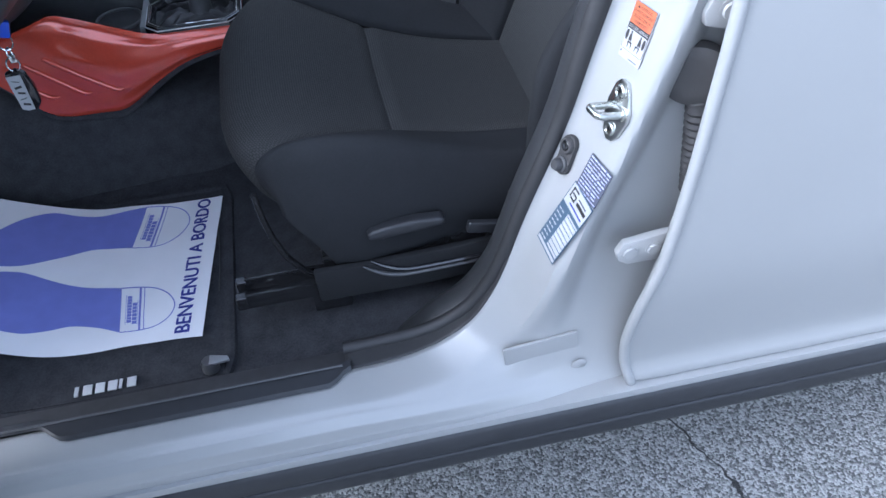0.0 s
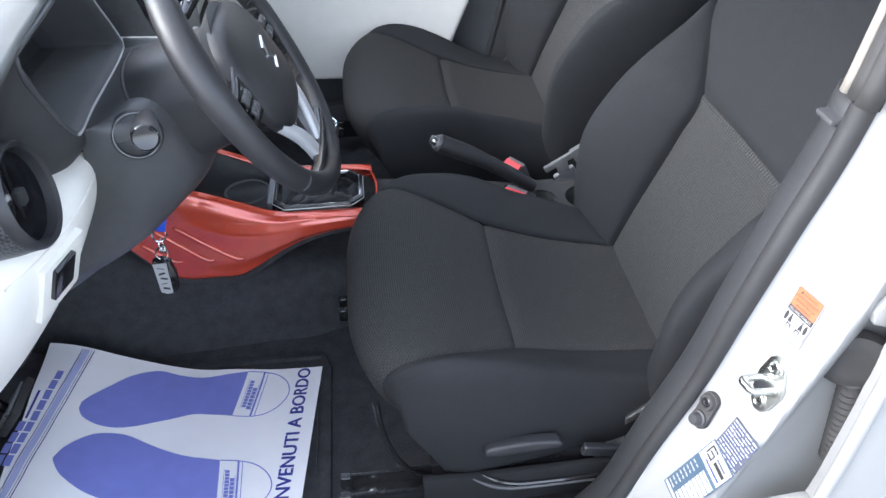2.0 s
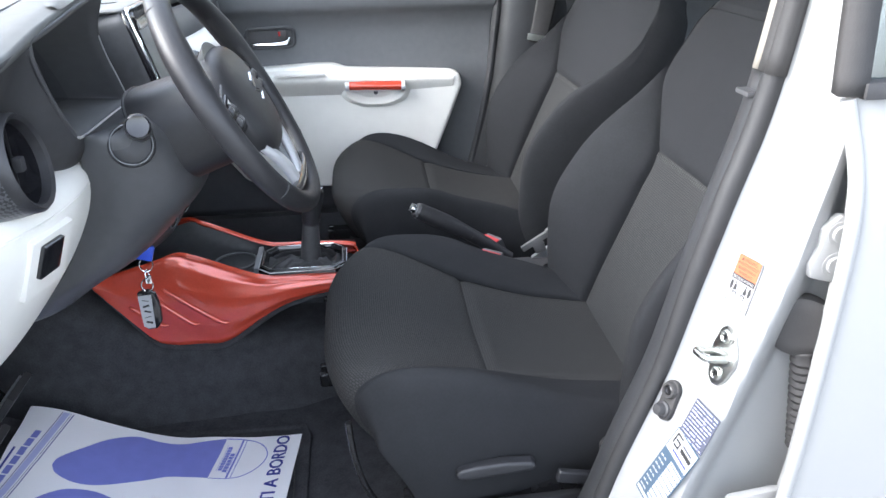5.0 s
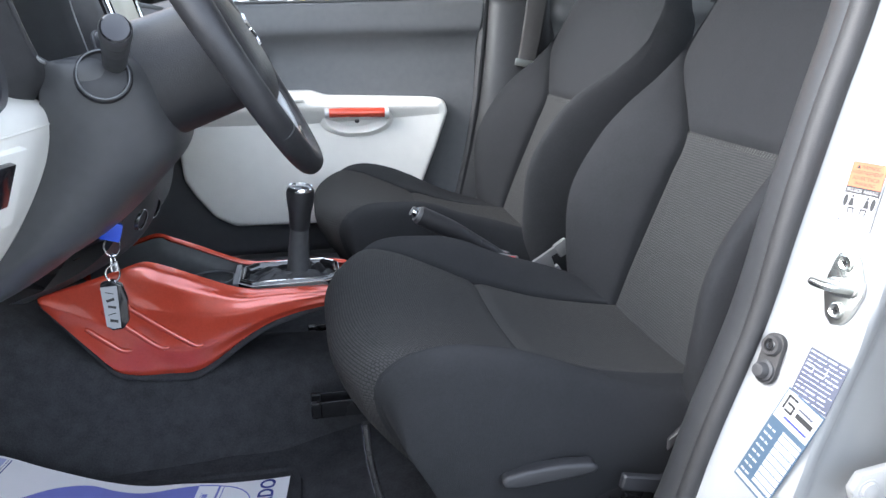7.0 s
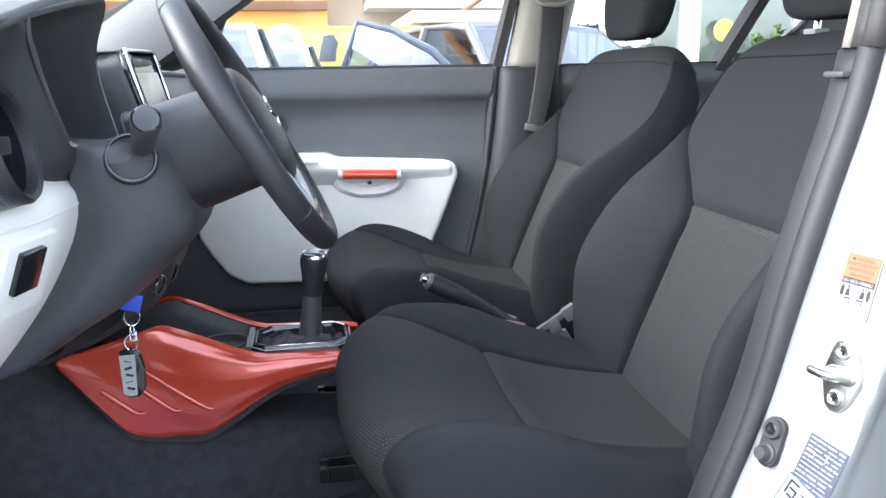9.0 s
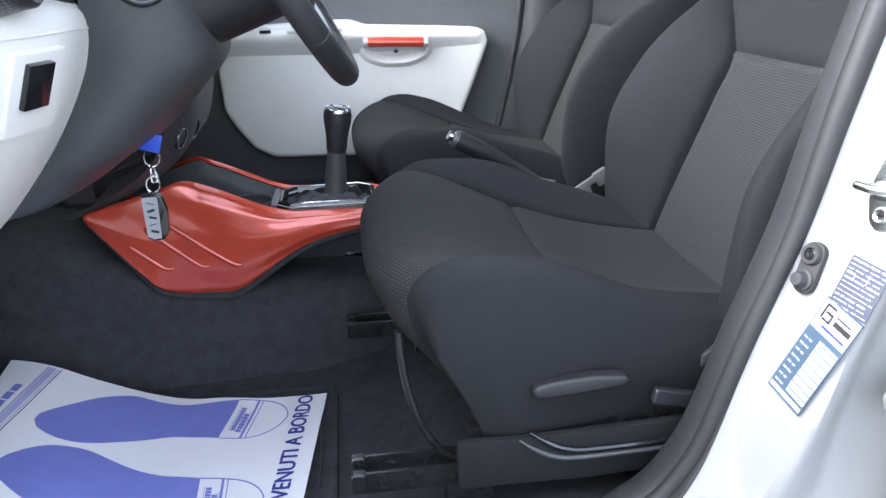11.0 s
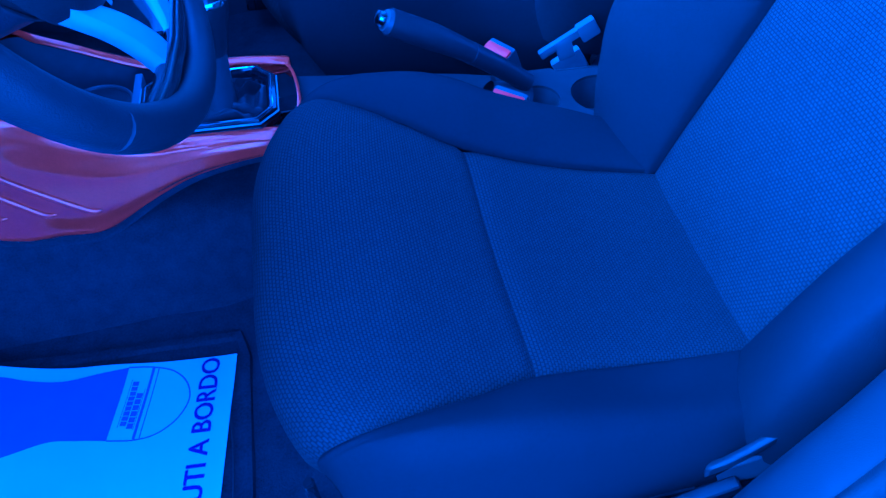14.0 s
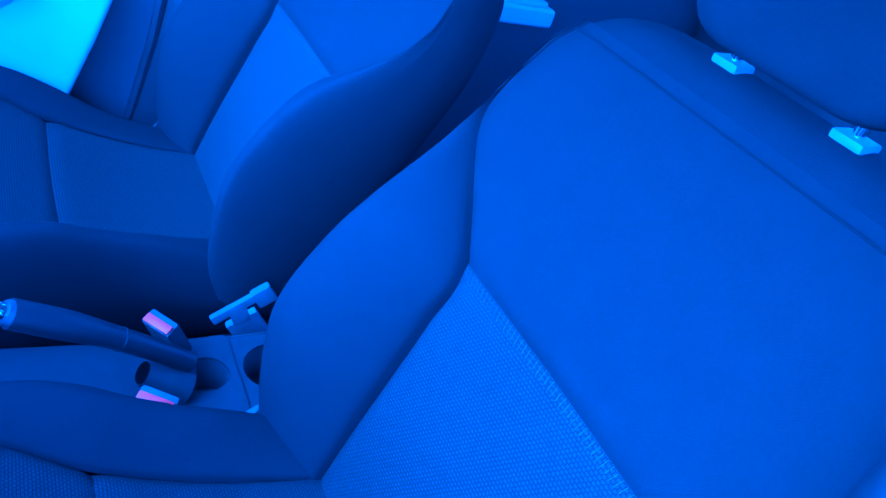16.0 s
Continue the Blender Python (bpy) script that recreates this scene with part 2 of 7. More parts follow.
def rbox(c, s, bev=0.004, m=None, seg=2):
    bm = bmesh.new()
    bmesh.ops.create_cube(bm, size=1)
    bmesh.ops.scale(bm, vec=s, verts=bm.verts)
    if bev:
        bmesh.ops.bevel(bm, geom=bm.edges[:], offset=bev, segments=seg, profile=0.7, affect="EDGES")
    if m:
        bmesh.ops.transform(bm, matrix=m, verts=bm.verts)
    bmesh.ops.translate(bm, vec=c, verts=bm.verts)
    return bm


def tube(pts, r, n=12, closed=False, flat=1.0, caps=True):
    """A round bar along pts; r: one radius or one a point."""
    p = [Vector(q) for q in pts]
    rs = r if isinstance(r, (list, tuple)) else [r] * len(p)
    bm = bmesh.new()
    rings, side = [], None
    for i, q in enumerate(p):
        a, b = (p[i - 1], p[(i + 1) % len(p)]) if closed else (p[max(i - 1, 0)], p[min(i + 1, len(p) - 1)])
        d = (b - a).normalized()
        if side is None:
            side = d.cross(Vector((0.13, 0.2, 0.97))).normalized()
        side = (side - d * side.dot(d)).normalized()
        up = d.cross(side)
        rings.append([bm.verts.new(q + rs[i] * (math.cos(k * 2 * math.pi / n) * side + flat * math.sin(k * 2 * math.pi / n) * up)) for k in range(n)])
    m = len(p) if closed else len(p) - 1
    for i in range(m):
        a, b = rings[i], rings[(i + 1) % len(p)]
        off = 0
        if closed and i == m - 1:
            off = min(range(n), key=lambda s: (b[s].co - a[0].co).length)
        for k in range(n):
            bm.faces.new((a[k], a[(k + 1) % n], b[(k + 1 + off) % n], b[(k + off) % n]))
    if caps and not closed:
        bm.faces.new(rings[0][::-1])
        bm.faces.new(rings[-1])
    return bm


def prism(poly, axis, lo, hi, bev=0.0, seg=2):
    """A flat polygon (pairs in the two other axes, in x, y, z order) drawn out along axis from lo to hi."""
    bm = bmesh.new()

    def put(a, b, h):
        return {"x": (h, a, b), "y": (a, h, b), "z": (a, b, h)}[axis]
    lov = [bm.verts.new(put(a, b, lo)) for a, b in poly]
    hiv = [bm.verts.new(put(a, b, hi)) for a, b in poly]
    n = len(poly)
    bm.faces.new(lov)
    bm.faces.new(hiv[::-1])
    for i in range(n):
        bm.faces.new((lov[i], hiv[i], hiv[(i + 1) % n], lov[(i + 1) % n]))
    bmesh.ops.recalc_face_normals(bm, faces=bm.faces)
    if bev:
        bmesh.ops.bevel(bm, geom=bm.edges[:], offset=bev, segments=seg, profile=0.6, affect="EDGES")
    return bm


def lathe(profile, c, axis, n=28):
    """Turn (radius, height) pairs about axis through c."""
    z = Vector(axis).normalized()
    x = z.cross(Vector((0.2, 0.1, 0.97))).normalized()
    y = z.cross(x)
    bm = bmesh.new()
    rings = []
    for r, h in profile:
        if r < 1e-6:
            rings.append([bm.verts.new(Vector(c) + z * h)])
        else:
            rings.append([bm.verts.new(Vector(c) + z * h + r * (math.cos(k * 2 * math.pi / n) * x + math.sin(k * 2 * math.pi / n) * y)) for k in range(n)])
    for a, b in zip(rings, rings[1:]):
        for k in range(n):
            k2 = (k + 1) % n
            f = [a[0] if len(a) == 1 else a[k], a[0] if len(a) == 1 else a[k2], b[0] if len(b) == 1 else b[k2], b[0] if len(b) == 1 else b[k]]
            u = []
            for v in f:
                if v not in u:
                    u.append(v)
            if len(u) > 2:
                bm.faces.new(u)
    return bm


def join(*bms):
    out = bmesh.new()
    for b in bms:
        me = bpy.data.meshes.new("tmp")
        b.to_mesh(me)
        out.from_mesh(me)
        bpy.data.meshes.remove(me)
        b.free()
    return out


def base_of(ob):
    v = Vector((0, 0, 0))
    while ob is not None:
        v += ob.location
        ob = ob.parent
    return v


def part(name, bm, material, parent=None, label="", thick=0.0, flat=False, offset=-1.0):
    """One mesh object from a bmesh in world places, under a thing or a part."""
    if parent is not None:
        bmesh.ops.translate(bm, vec=-base_of(parent), verts=bm.verts)
    bmesh.ops.recalc_face_normals(bm, faces=bm.faces)
    me = bpy.data.meshes.new(name)
    bm.to_mesh(me)
    bm.free()
    me.materials.append(material)
    for p in me.polygons:
        p.use_smooth = not flat
    if not flat:
        me.set_sharp_from_angle(angle=radians(38))
    ob = new(name, me)
    if parent is not None:
        ob.parent = parent
    if thick:
        so = ob.modifiers.new("thickness", "SOLIDIFY")
        so.thickness, so.offset = thick, offset
    return tagged(ob, label)


def lay_cloth(ob, cols, runs, halves):
    """Cloth coordinates in metres for a sheet made by grid(): across and along its run."""
    uv = ob.data.uv_layers.new(name="cloth")
    for lp in ob.data.loops:
        i, j = divmod(lp.vertex_index, cols)
        uv.data[lp.index].uv = (halves[i] * (2 * j / (cols - 1) - 1), runs[i])
    return ob


def thing(name, place, label, category, group="", kind=""):
    ob = new(name)
    ob.location = place
    ob.empty_display_size = 0.05
    return tagged(ob, label, category, group, kind)


def text_bm(words, size):
    cu = bpy.data.curves.new("words", "FONT")
    cu.body, cu.size, cu.resolution_u = words, size, 3
    ob = new("words", cu)
    me = bpy.data.meshes.new_from_object(ob.evaluated_get(bpy.context.evaluated_depsgraph_get()))
    bpy.data.objects.remove(ob)
    bm = bmesh.new()
    bm.from_mesh(me)
    bpy.data.meshes.remove(me)
    return bm


YD, YP = 0.41, 1.14      # lateral centres of the two front seats
MID = 0.765              # centre line of the car


# ---- ground ----
def asphalt():
    m = mat("worn_grey_asphalt", (0.13, 0.13, 0.128), 0.85, vary=0.15, scale=3)
    nt = m.node_tree
    b = nt.nodes["Principled BSDF"]
    tc = nt.nodes["Texture Coordinate"]
    v = nt.nodes.new("ShaderNodeTexVoronoi")
    v.inputs["Scale"].default_value = 235.0
    v2 = nt.nodes.new("ShaderNodeTexVoronoi")
    v2.inputs["Scale"].default_value = 150.0
    r = nt.nodes.new("ShaderNodeValToRGB")
    r.color_ramp.elements[0].color, r.color_ramp.elements[1].color = (0.035, 0.037, 0.036, 1), (0.36, 0.365, 0.35, 1)
    r.color_ramp.elements[0].position, r.color_ramp.elements[1].position = 0.15, 0.85
    sep = nt.nodes.new("ShaderNodeSeparateColor")
    nt.links.new(tc.outputs["Object"], v.inputs["Vector"])
    nt.links.new(tc.outputs["Object"], v2.inputs["Vector"])
    nt.links.new(v.outputs["Color"], sep.inputs[0])
    nt.links.new(sep.outputs[0], r.inputs[0])
    old = b.inputs["Base Color"].links[0].from_socket
    mx = nt.nodes.new("ShaderNodeMixRGB")
    mx.inputs[0].default_value = 0.7
    nt.links.new(old, mx.inputs[1])
    nt.links.new(r.outputs[0], mx.inputs[2])
    # a wandering crack across the paving, running away from the car
    xyz = nt.nodes.new("ShaderNodeSeparateXYZ")
    nz = nt.nodes.new("ShaderNodeTexNoise")
    nz.inputs["Scale"].default_value, nz.inputs["Detail"].default_value = 7.0, 8
    nt.links.new(tc.outputs["Object"], nz.inputs["Vector"])
    nt.links.new(tc.outputs["Object"], xyz.inputs[0])

    def calc(op, a, c):
        n = nt.nodes.new("ShaderNodeMath")
        n.operation = op
        for i, q in enumerate((a, c)):
            if isinstance(q, (int, float)):
                n.inputs[i].default_value = q
            else:
                nt.links.new(q, n.inputs[i])
        return n.outputs[0]
    # line through (0.59, 0.08) and (0.65, -0.10)
    off = calc("ADD", calc("SUBTRACT", xyz.outputs[0], 0.617), calc("MULTIPLY", xyz.outputs[1], 0.33))
    off = calc("ADD", off, calc("MULTIPLY", calc("SUBTRACT", nz.outputs["Fac"], 0.5), 0.09))
    crack = calc("LESS_THAN", calc("ABSOLUTE", off, 0), calc("MULTIPLY", nz.outputs["Fac"], 0.0034))
    mc = nt.nodes.new("ShaderNodeMixRGB")
    mc.inputs[2].default_value = (0.018, 0.018, 0.018, 1)
    nt.links.new(crack, mc.inputs[0])
    nt.links.new(mx.outputs[0], mc.inputs[1])
    nt.links.new(mc.outputs[0], b.inputs["Base Color"])
    bp = nt.nodes.new("ShaderNodeBump")
    bp.inputs["Strength"].default_value, bp.inputs["Distance"].default_value = 0.8, 0.003
    add = calc("ADD", v.outputs["Distance"], calc("MULTIPLY", v2.outputs["Distance"], 0.6))
    nt.links.new(calc("SUBTRACT", calc("MULTIPLY", add, -1.0), calc("MULTIPLY", crack, 2.0)), bp.inputs["Height"])
    nt.links.new(bp.outputs[0], b.inputs["Normal"])
    return m


ground = part("ground", grid(lambda u, v: Vector((lerp(-400, 400, u), lerp(-400, 400, v), 0)), 8, 8), asphalt())
tagged(ground, "worn grey asphalt paving with coarse stone and a crack", "ground", kind="structure")

# ---- body side with the open doorway: edge of the opening and outer limit, sill to pillar, as (x, z) ----
EDGE = [(-1.0, 0.42), (-0.72, 0.42), (-0.45, 0.42), (-0.22, 0.42), (-0.04, 0.42), (0.06, 0.421), (0.13, 0.428), (0.188, 0.456), (0.224, 0.50), (0.247, 0.55), (0.278, 0.65), (0.318, 0.765), (0.346, 0.88), (0.372, 0.98), (0.405, 1.106), (0.432, 1.30), (0.447, 1.45)]
LIMIT = [(-1.0, 0.352), (-0.72, 0.352), (-0.45, 0.352), (-0.2, 0.352), (0.04, 0.352), (0.22, 0.352), (0.38, 0.352), (0.47, 0.37), (0.485, 0.44), (0.485, 0.53), (0.487, 0.65), (0.49, 0.765), (0.50, 0.88), (0.505, 0.98), (0.51, 1.106), (0.51, 1.30), (0.51, 1.45)]
SILL = [(0, 0.03), (0.07, 0.004), (0.16, -0.03), (0.5, -0.043), (0.56, -0.052), (1.0, -0.060)]
CORNER = [(0, 0.045), (0.05, 0.03), (0.15, 0.0), (0.3, -0.014), (0.8, -0.026), (1.0, -0.03)]
PILLAR = [(0, 0.062), (0.09, 0.058), (0.155, 0.050), (0.22, 0.014), (0.275, -0.017), (0.35, -0.024), (0.5, -0.014), (0.7, 0.006), (1.0, 0.010)]
NE = 128
edge = cr(EDGE, NE)
limit = cr(LIMIT, NE)


def side_y(k, t):
    i = k * (len(EDGE) - 1)
    a, b, c = linear(SILL, t), linear(CORNER, t), linear(PILLAR, min(1.0, t * keyed([(9, 1.9), (13, 1.0)], i)))
    if i < 4.5:
        return a
    if i >= 10:
        return c
    # one smooth sweep from the sill round the corner to the pillar
    lo, hi, p, q, span = (4.5, 7, a, b, 2.5) if i < 7 else (7, 10, b, c, 3)
    f, m = (i - lo) / (hi - lo), (c - a) / 5.5 * span
    h = (0, m) if i < 7 else (m, 0)
    return (2 * f ** 3 - 3 * f ** 2 + 1) * p + (f ** 3 - 2 * f ** 2 + f) * h[0] + (3 * f ** 2 - 2 * f ** 3) * q + (f ** 3 - f ** 2) * h[1]


def body_side(u, v):
    e, l = edge[round(u * NE)], limit[round(u * NE)]
    p = e.lerp(l, v)
    i = u * (len(EDGE) - 1)
    z = p.y
    if i < 6:      # the sill's top is nearly level, then drops to the skirt
        z = lerp(e.y, l.y, keyed([(0, 0), (0.5, 0.12), (0.56, 0.3), (0.9, 0.62), (1, 1)], v)) if i < 4 else lerp(lerp(e.y, l.y, keyed([(0, 0), (0.5, 0.12), (0.56, 0.3), (0.9, 0.62), (1, 1)], v)), p.y, (i - 4) / 2)
    return Vector((p.x, side_y(u, v), z))


side = part("body_side", grid(body_side, NE, 40), WHITE_PAINT, thick=0.003, offset=0.0)
tagged(side, "glossy white painted door jamb, sill and pillar", "car body", kind="structure")
sm = side.modifiers.new("smooth", "SMOOTH")
sm.factor, sm.iterations = 0.5, 4
part("stamped_panel", rbox((0.285, -0.0146, 0.425), (0.11, 0.005, 0.065), 0.0029, pose(0, 0, 0, 0, -6, 0)), WHITE_PAINT, side)
part("drain_plug", lathe([(0.0, 0.002), (0.010, 0.0015), (0.012, 0.0)], (0.340, -0.0265, 0.397), (0, -1, 0), 18), WHITE_PAINT, side)


def nrm(i):
    a, b = edge[max(i - 1, 0)], edge[min(i + 1, NE)]
    d = (b - a).normalized()
    return Vector((d.y, -d.x))


def follow(sec, i0, i1, sink=0.0):
    """A strip along the doorway's edge; sec: (outward, y) pairs."""
    pts = [Vector(q) for q in sec]

    def f(u, v):
        i = i0 + round(u * (i1 - i0))
        n, q = nrm(i), cr(pts, 12)[round(v * 12)]
        q = q + Vector((sink * (1 - keyed([(0, 0), (18, 1)], i - i0)) * min(1, max(0, q.y - 0.058) / 0.04), 0))
        return Vector((edge[i].x + n.x * q.x, q.y, edge[i].y + n.y * q.x))
    return grid(f, i1 - i0, 12)


I_BELT = next(i for i in range(NE) if edge[i].x > 0.2 and edge[i].y > 1.106)
I_SCUFF = next(i for i in range(NE) if edge[i].x > 0.0)
seal = part("door_seal", tube([(edge[i].x + nrm(i).x * keyed([(0.7, -0.002), (0.95, -0.004)], edge[i].y), 0.067, edge[i].y + nrm(i).y * keyed([(0.7, -0.002), (0.95, -0.004)], edge[i].y)) for i in range(I_SCUFF, I_BELT + 1)], [0.0100 + 0.0025 * keyed([(0.7, 0), (0.95, 1)], edge[i].y) for i in range(I_SCUFF, I_BELT + 1)], 12), LOW_SEAL)
# over the belt line the seal is two flat bands with a groove between them, cut square at the foot
part("inner_band", follow([(-0.004, 0.088), (-0.012, 0.087), (-0.0145, 0.080), (-0.013, 0.071), (-0.004, 0.070)], I_BELT, NE), SEAL, seal, thick=0.003)
part("outer_band", follow([(-0.004, 0.069), (-0.0125, 0.067), (-0.0140, 0.061), (-0.010, 0.055), (0.002, 0.056)], I_BELT, NE), SEAL, seal, thick=0.003)
I_END = round(10.5 / 16 * NE)
part("flange", grid(lambda u, v: (lambda i: Vector((edge[i].x + nrm(i).x * 0.003 * (1 - v), lerp(side_y(i / NE, 0) - 0.003, 0.074, v), edge[i].y + nrm(i).y * 0.003 * (1 - v))))(I_SCUFF + round(u * (I_END - I_SCUFF))), I_END - I_SCUFF, 6), LOW_SEAL, seal, thick=0.003)
tagged(seal, "dark grey rubber seal round the door opening", "door seal", kind="structure")
trim_b = part("pillar_trim", follow([(0.006, 0.062), (-0.006, 0.074), (-0.008, 0.098), (0.004, 0.125), (0.05, 0.145), (0.11, 0.155)], I_SCUFF, I_BELT, 0.07), PILLAR_GREY, thick=0.003)
tagged(trim_b, "dark grey plastic lower pillar trim beside the seat", "pillar trim", kind="structure")
trim_t = part("pillar_trim_upper", follow([(-0.004, 0.087), (-0.013, 0.089), (-0.0145, 0.094), (-0.008, 0.104), (0.025, 0.125), (0.07, 0.135)], I_BELT, NE), BEIGE, thick=0.003)
tagged(trim_t, "light grey plastic upper pillar trim", "pillar trim", kind="structure")
part("trim_cap", rbox((0.396, 0.092, 1.104), (0.024, 0.030, 0.006), 0.003), BLACK_PLASTIC, trim_b)
part("belt_anchor", lathe([(0.0, 0.007), (0.007, 0.006), (0.010, 0.0), (0.010, -0.02)], (0.452, 0.150, 1.262), (-0.7, -1, 0), 20), BEIGE, trim_t)

# black cladding under the sill
skirt = part("sill_cladding", loft([[(x, y, z) for y, z in ((-0.055, 0.356), (-0.071, 0.345), (-0.078, 0.318), (-0.074, 0.312), (-0.079, 0.306), (-0.076, 0.275), (-0.060, 0.262), (0.0, 0.262))] for x in (-1.2, -0.4, 0.4, 1.0, 1.7)], 8, 42), CLADDING)
tagged(skirt, "ribbed black plastic cladding along the sill", "sill cladding", kind="structure")

flange = part("sill_flange", rbox((0.30, -0.050, 0.3535), (2.70, 0.036, 0.020), 0.005), WHITE_PAINT)
tagged(flange, "white painted sill flange along the car's lower edge", "car body", kind="structure")
inner = part("inner_sill", rbox((-0.38, 0.068, 0.350), (1.30, 0.055, 0.065), 0.008), RUBBER)
tagged(inner, "black plastic inner sill below the scuff plate", "sill", kind="structure")

# scuff plate and inner sill trim
def scuff(u, v):
    x = lerp(-1.0, 0.012, u)
    y0 = keyed([(-0.43, 0.028), (-0.385, 0.0), (-0.022, 0.0), (0.012, 0.024)], x)
    y = linear([(0, y0), (0.12, y0 + 0.004), (0.45, y0 * 0.4 + 0.030), (0.62, 0.046), (0.8, 0.072), (1, 0.10)], v)
    z = linear([(0, 0.4245), (0.12, 0.4300), (0.45, 0.431), (0.62, 0.412), (0.8, 0.362), (1, 0.335)], v)
    return Vector((x, y, z))


sc = part("scuff_plate", grid(scuff, 90, 24), CLADDING)
tagged(sc, "black grained plastic scuff plate over the white sill", "scuff plate", kind="structure")
part("step_line", tube([(lerp(-0.95, 0.0, i / 10), 0.030, 0.4315) for i in range(11)], 0.0020, 6), BLACK_PLASTIC, sc)

# ---- rear door, shut: outer skin with its hemmed front edge ----
RD_EDGE = [(0.418, 0.352), (0.404, 0.39), (0.395, 0.46), (0.402, 0.54), (0.418, 0.63), (0.428, 0.75), (0.432, 0.87), (0.434, 0.98), (0.430, 1.060), (0.414, 1.127)]
rde = cr(RD_EDGE, 40)


def rear_skin(u, v):
    e = rde[round(v * 40)]
    x = lerp(e.x, 1.42, u ** 1.5) if u > 0.06 else e.x + 0.0
    y = keyed([(0, -0.050), (0.07, -0.058), (0.14, -0.046), (0.45, -0.062), (0.8, -0.066), (1, -0.05)], v)
    if u <= 0.02:
        y += 0.018
        x += 0.010
    elif u <= 0.06:
        y += 0.003
    return Vector((x, y - 0.012 * min(1, u * 2) * math.sin(math.pi * v), e.y))


rear_door = thing("rear_door", (0.9, -0.05, 0.35), "shut glossy white rear car door with a black window frame", "car door")
part("door_skin", grid(rear_skin, 50, 40), WHITE_PAINT, rear_door)
part("hem", tube([(p.x + 0.002, keyed([(0, -0.047), (0.07, -0.055), (0.14, -0.043), (0.45, -0.059), (0.8, -0.063), (1, -0.047)], i / 40), p.y) for i, p in enumerate(rde)], 0.0075, 12), WHITE_PAINT, rear_door)
part("inner_skin", prism([(p.x + 0.02, p.y) for p in rde[::4]] + [(1.40, 1.12), (1.40, 0.36)], "y", -0.035, -0.022), WHITE_PAINT, rear_door)
part("belt_strip", rbox((0.925, -0.048, 1.135), (1.0, 0.022, 0.016), 0.004), RUBBER, rear_door)
part("window_frame", loft([[(x, -0.050, z) for x, z in ((0.403, 1.130), (0.399, 1.20), (0.393, 1.32), (0.380, 1.46))], [(x + 0.026, -0.056, z) for x, z in ((0.403, 1.130), (0.399, 1.20), (0.393, 1.32), (0.380, 1.46))]], 2, 12), SEAL, rear_door, "black window frame", thick=0.018)
part("pane", loft([[(0.43, -0.036, 1.13), (0.41, 0.01, 1.46)], [(1.38, -0.036, 1.13), (1.30, 0.01, 1.46)]], 2, 2), DARKGLASS, rear_door, "dark tinted glass")
hinge = part("hinge", join(prism([(0.372, 0.615), (0.368, 0.628), (0.376, 0.645), (0.43, 0.652), (0.47, 0.648), (0.47, 0.622), (0.44, 0.606), (0.385, 0.606)], "y", -0.034, -0.022, 0.004)), WHITE_PAINT, rear_door, "white-painted lower door hinge")
for x in (0.386, 0.418):
    part("bolt", lathe([(0.0, 0.0035), (0.008, 0.003), (0.0095, 0.001), (0.012, 0.0008), (0.012, -0.004)], (x, -0.034, 0.628), (0, -1, 0), 14), WHITE_PAINT, hinge)
hinge = part("hinge", prism([(0.428, 0.93), (0.424, 0.945), (0.434, 0.965), (0.432, 0.985), (0.45, 1.0), (0.476, 0.995), (0.478, 0.94), (0.455, 0.922)], "y", -0.026, -0.012, 0.004), WHITE_PAINT, rear_door, "white-painted upper door hinge")
for z in (0.945, 0.98):
    part("bolt", lathe([(0.0, 0.004), (0.009, 0.0035), (0.010, 0.001), (0.014, 0.0008), (0.014, -0.004)], (0.452, -0.026, z), (0, -1, 0), 14), WHITE_PAINT, hinge)

# rubber gaiter for the wiring between pillar and rear door
gaiter = thing("wiring_gaiter", (0.435, -0.02, 0.86), "dark grey corrugated rubber wiring gaiter in the door gap", "cable gaiter")
part("grommet", lathe([(0.0, 0.006), (0.020, 0.0065), (0.031, 0.0055), (0.036, 0.002), (0.037, -0.012)], (0.438, -0.010, 0.862), (-0.45, -1, 0), 24), SEAL, gaiter)
part("bellows", tube([(0.446 + 0.0006 * i, 0.002 - 0.0012 * min(i, 8), 0.862 - 0.0050 * i) for i in range(34)], [0.0125 + 0.0025 * (i % 2) for i in range(34)], 14), SEAL, gaiter)


# ---- fittings on the pillar ----
def plate(c, up, side_dir, w, h, d=0.0012, bev=0.0):
    """A thin plate w by h centred at c, with its upper edge towards up."""
    up = Vector(up).normalized()
    s = Vector(side_dir)
    s = (s - up * s.dot(up)).normalized()
    n = s.cross(up)
    m = Matrix((s, up, n)).transposed().to_4x4()
    return rbox(c, (w, h, d), bev, m)


def on_plate(c, up, side_dir, a, b, w, h, d):
    up = Vector(up).normalized()
    s = Vector(side_dir)
    s = (s - up * s.dot(up)).normalized()
    n = s.cross(up)
    return plate(Vector(c) + s * a + up * b + n * d, up, side_dir, w, h, 0.0006)


def jamb(y, z, lift=0.0032):
    """The place on the jamb's steep face at that y and z, lifted off it, and the face's directions up and across."""
    best = min(((i, t / 200) for i in range(70, NE - 1) for t in range(8, 64)), key=lambda q: abs(body_side(q[0] / NE, q[1]).z - z) + abs(body_side(q[0] / NE, q[1]).y - y))
    k, t = best[0] / NE, best[1]
    p = body_side(k, t)
    across = (body_side(k, t + 0.02) - body_side(k, t - 0.02)).normalized()
    up = (body_side(k + 3 / NE, t) - body_side(k - 3 / NE, t)).normalized()
    up = (up - across * up.dot(across)).normalized()
    n = across.cross(up)
    return p + n * lift, up, across, n


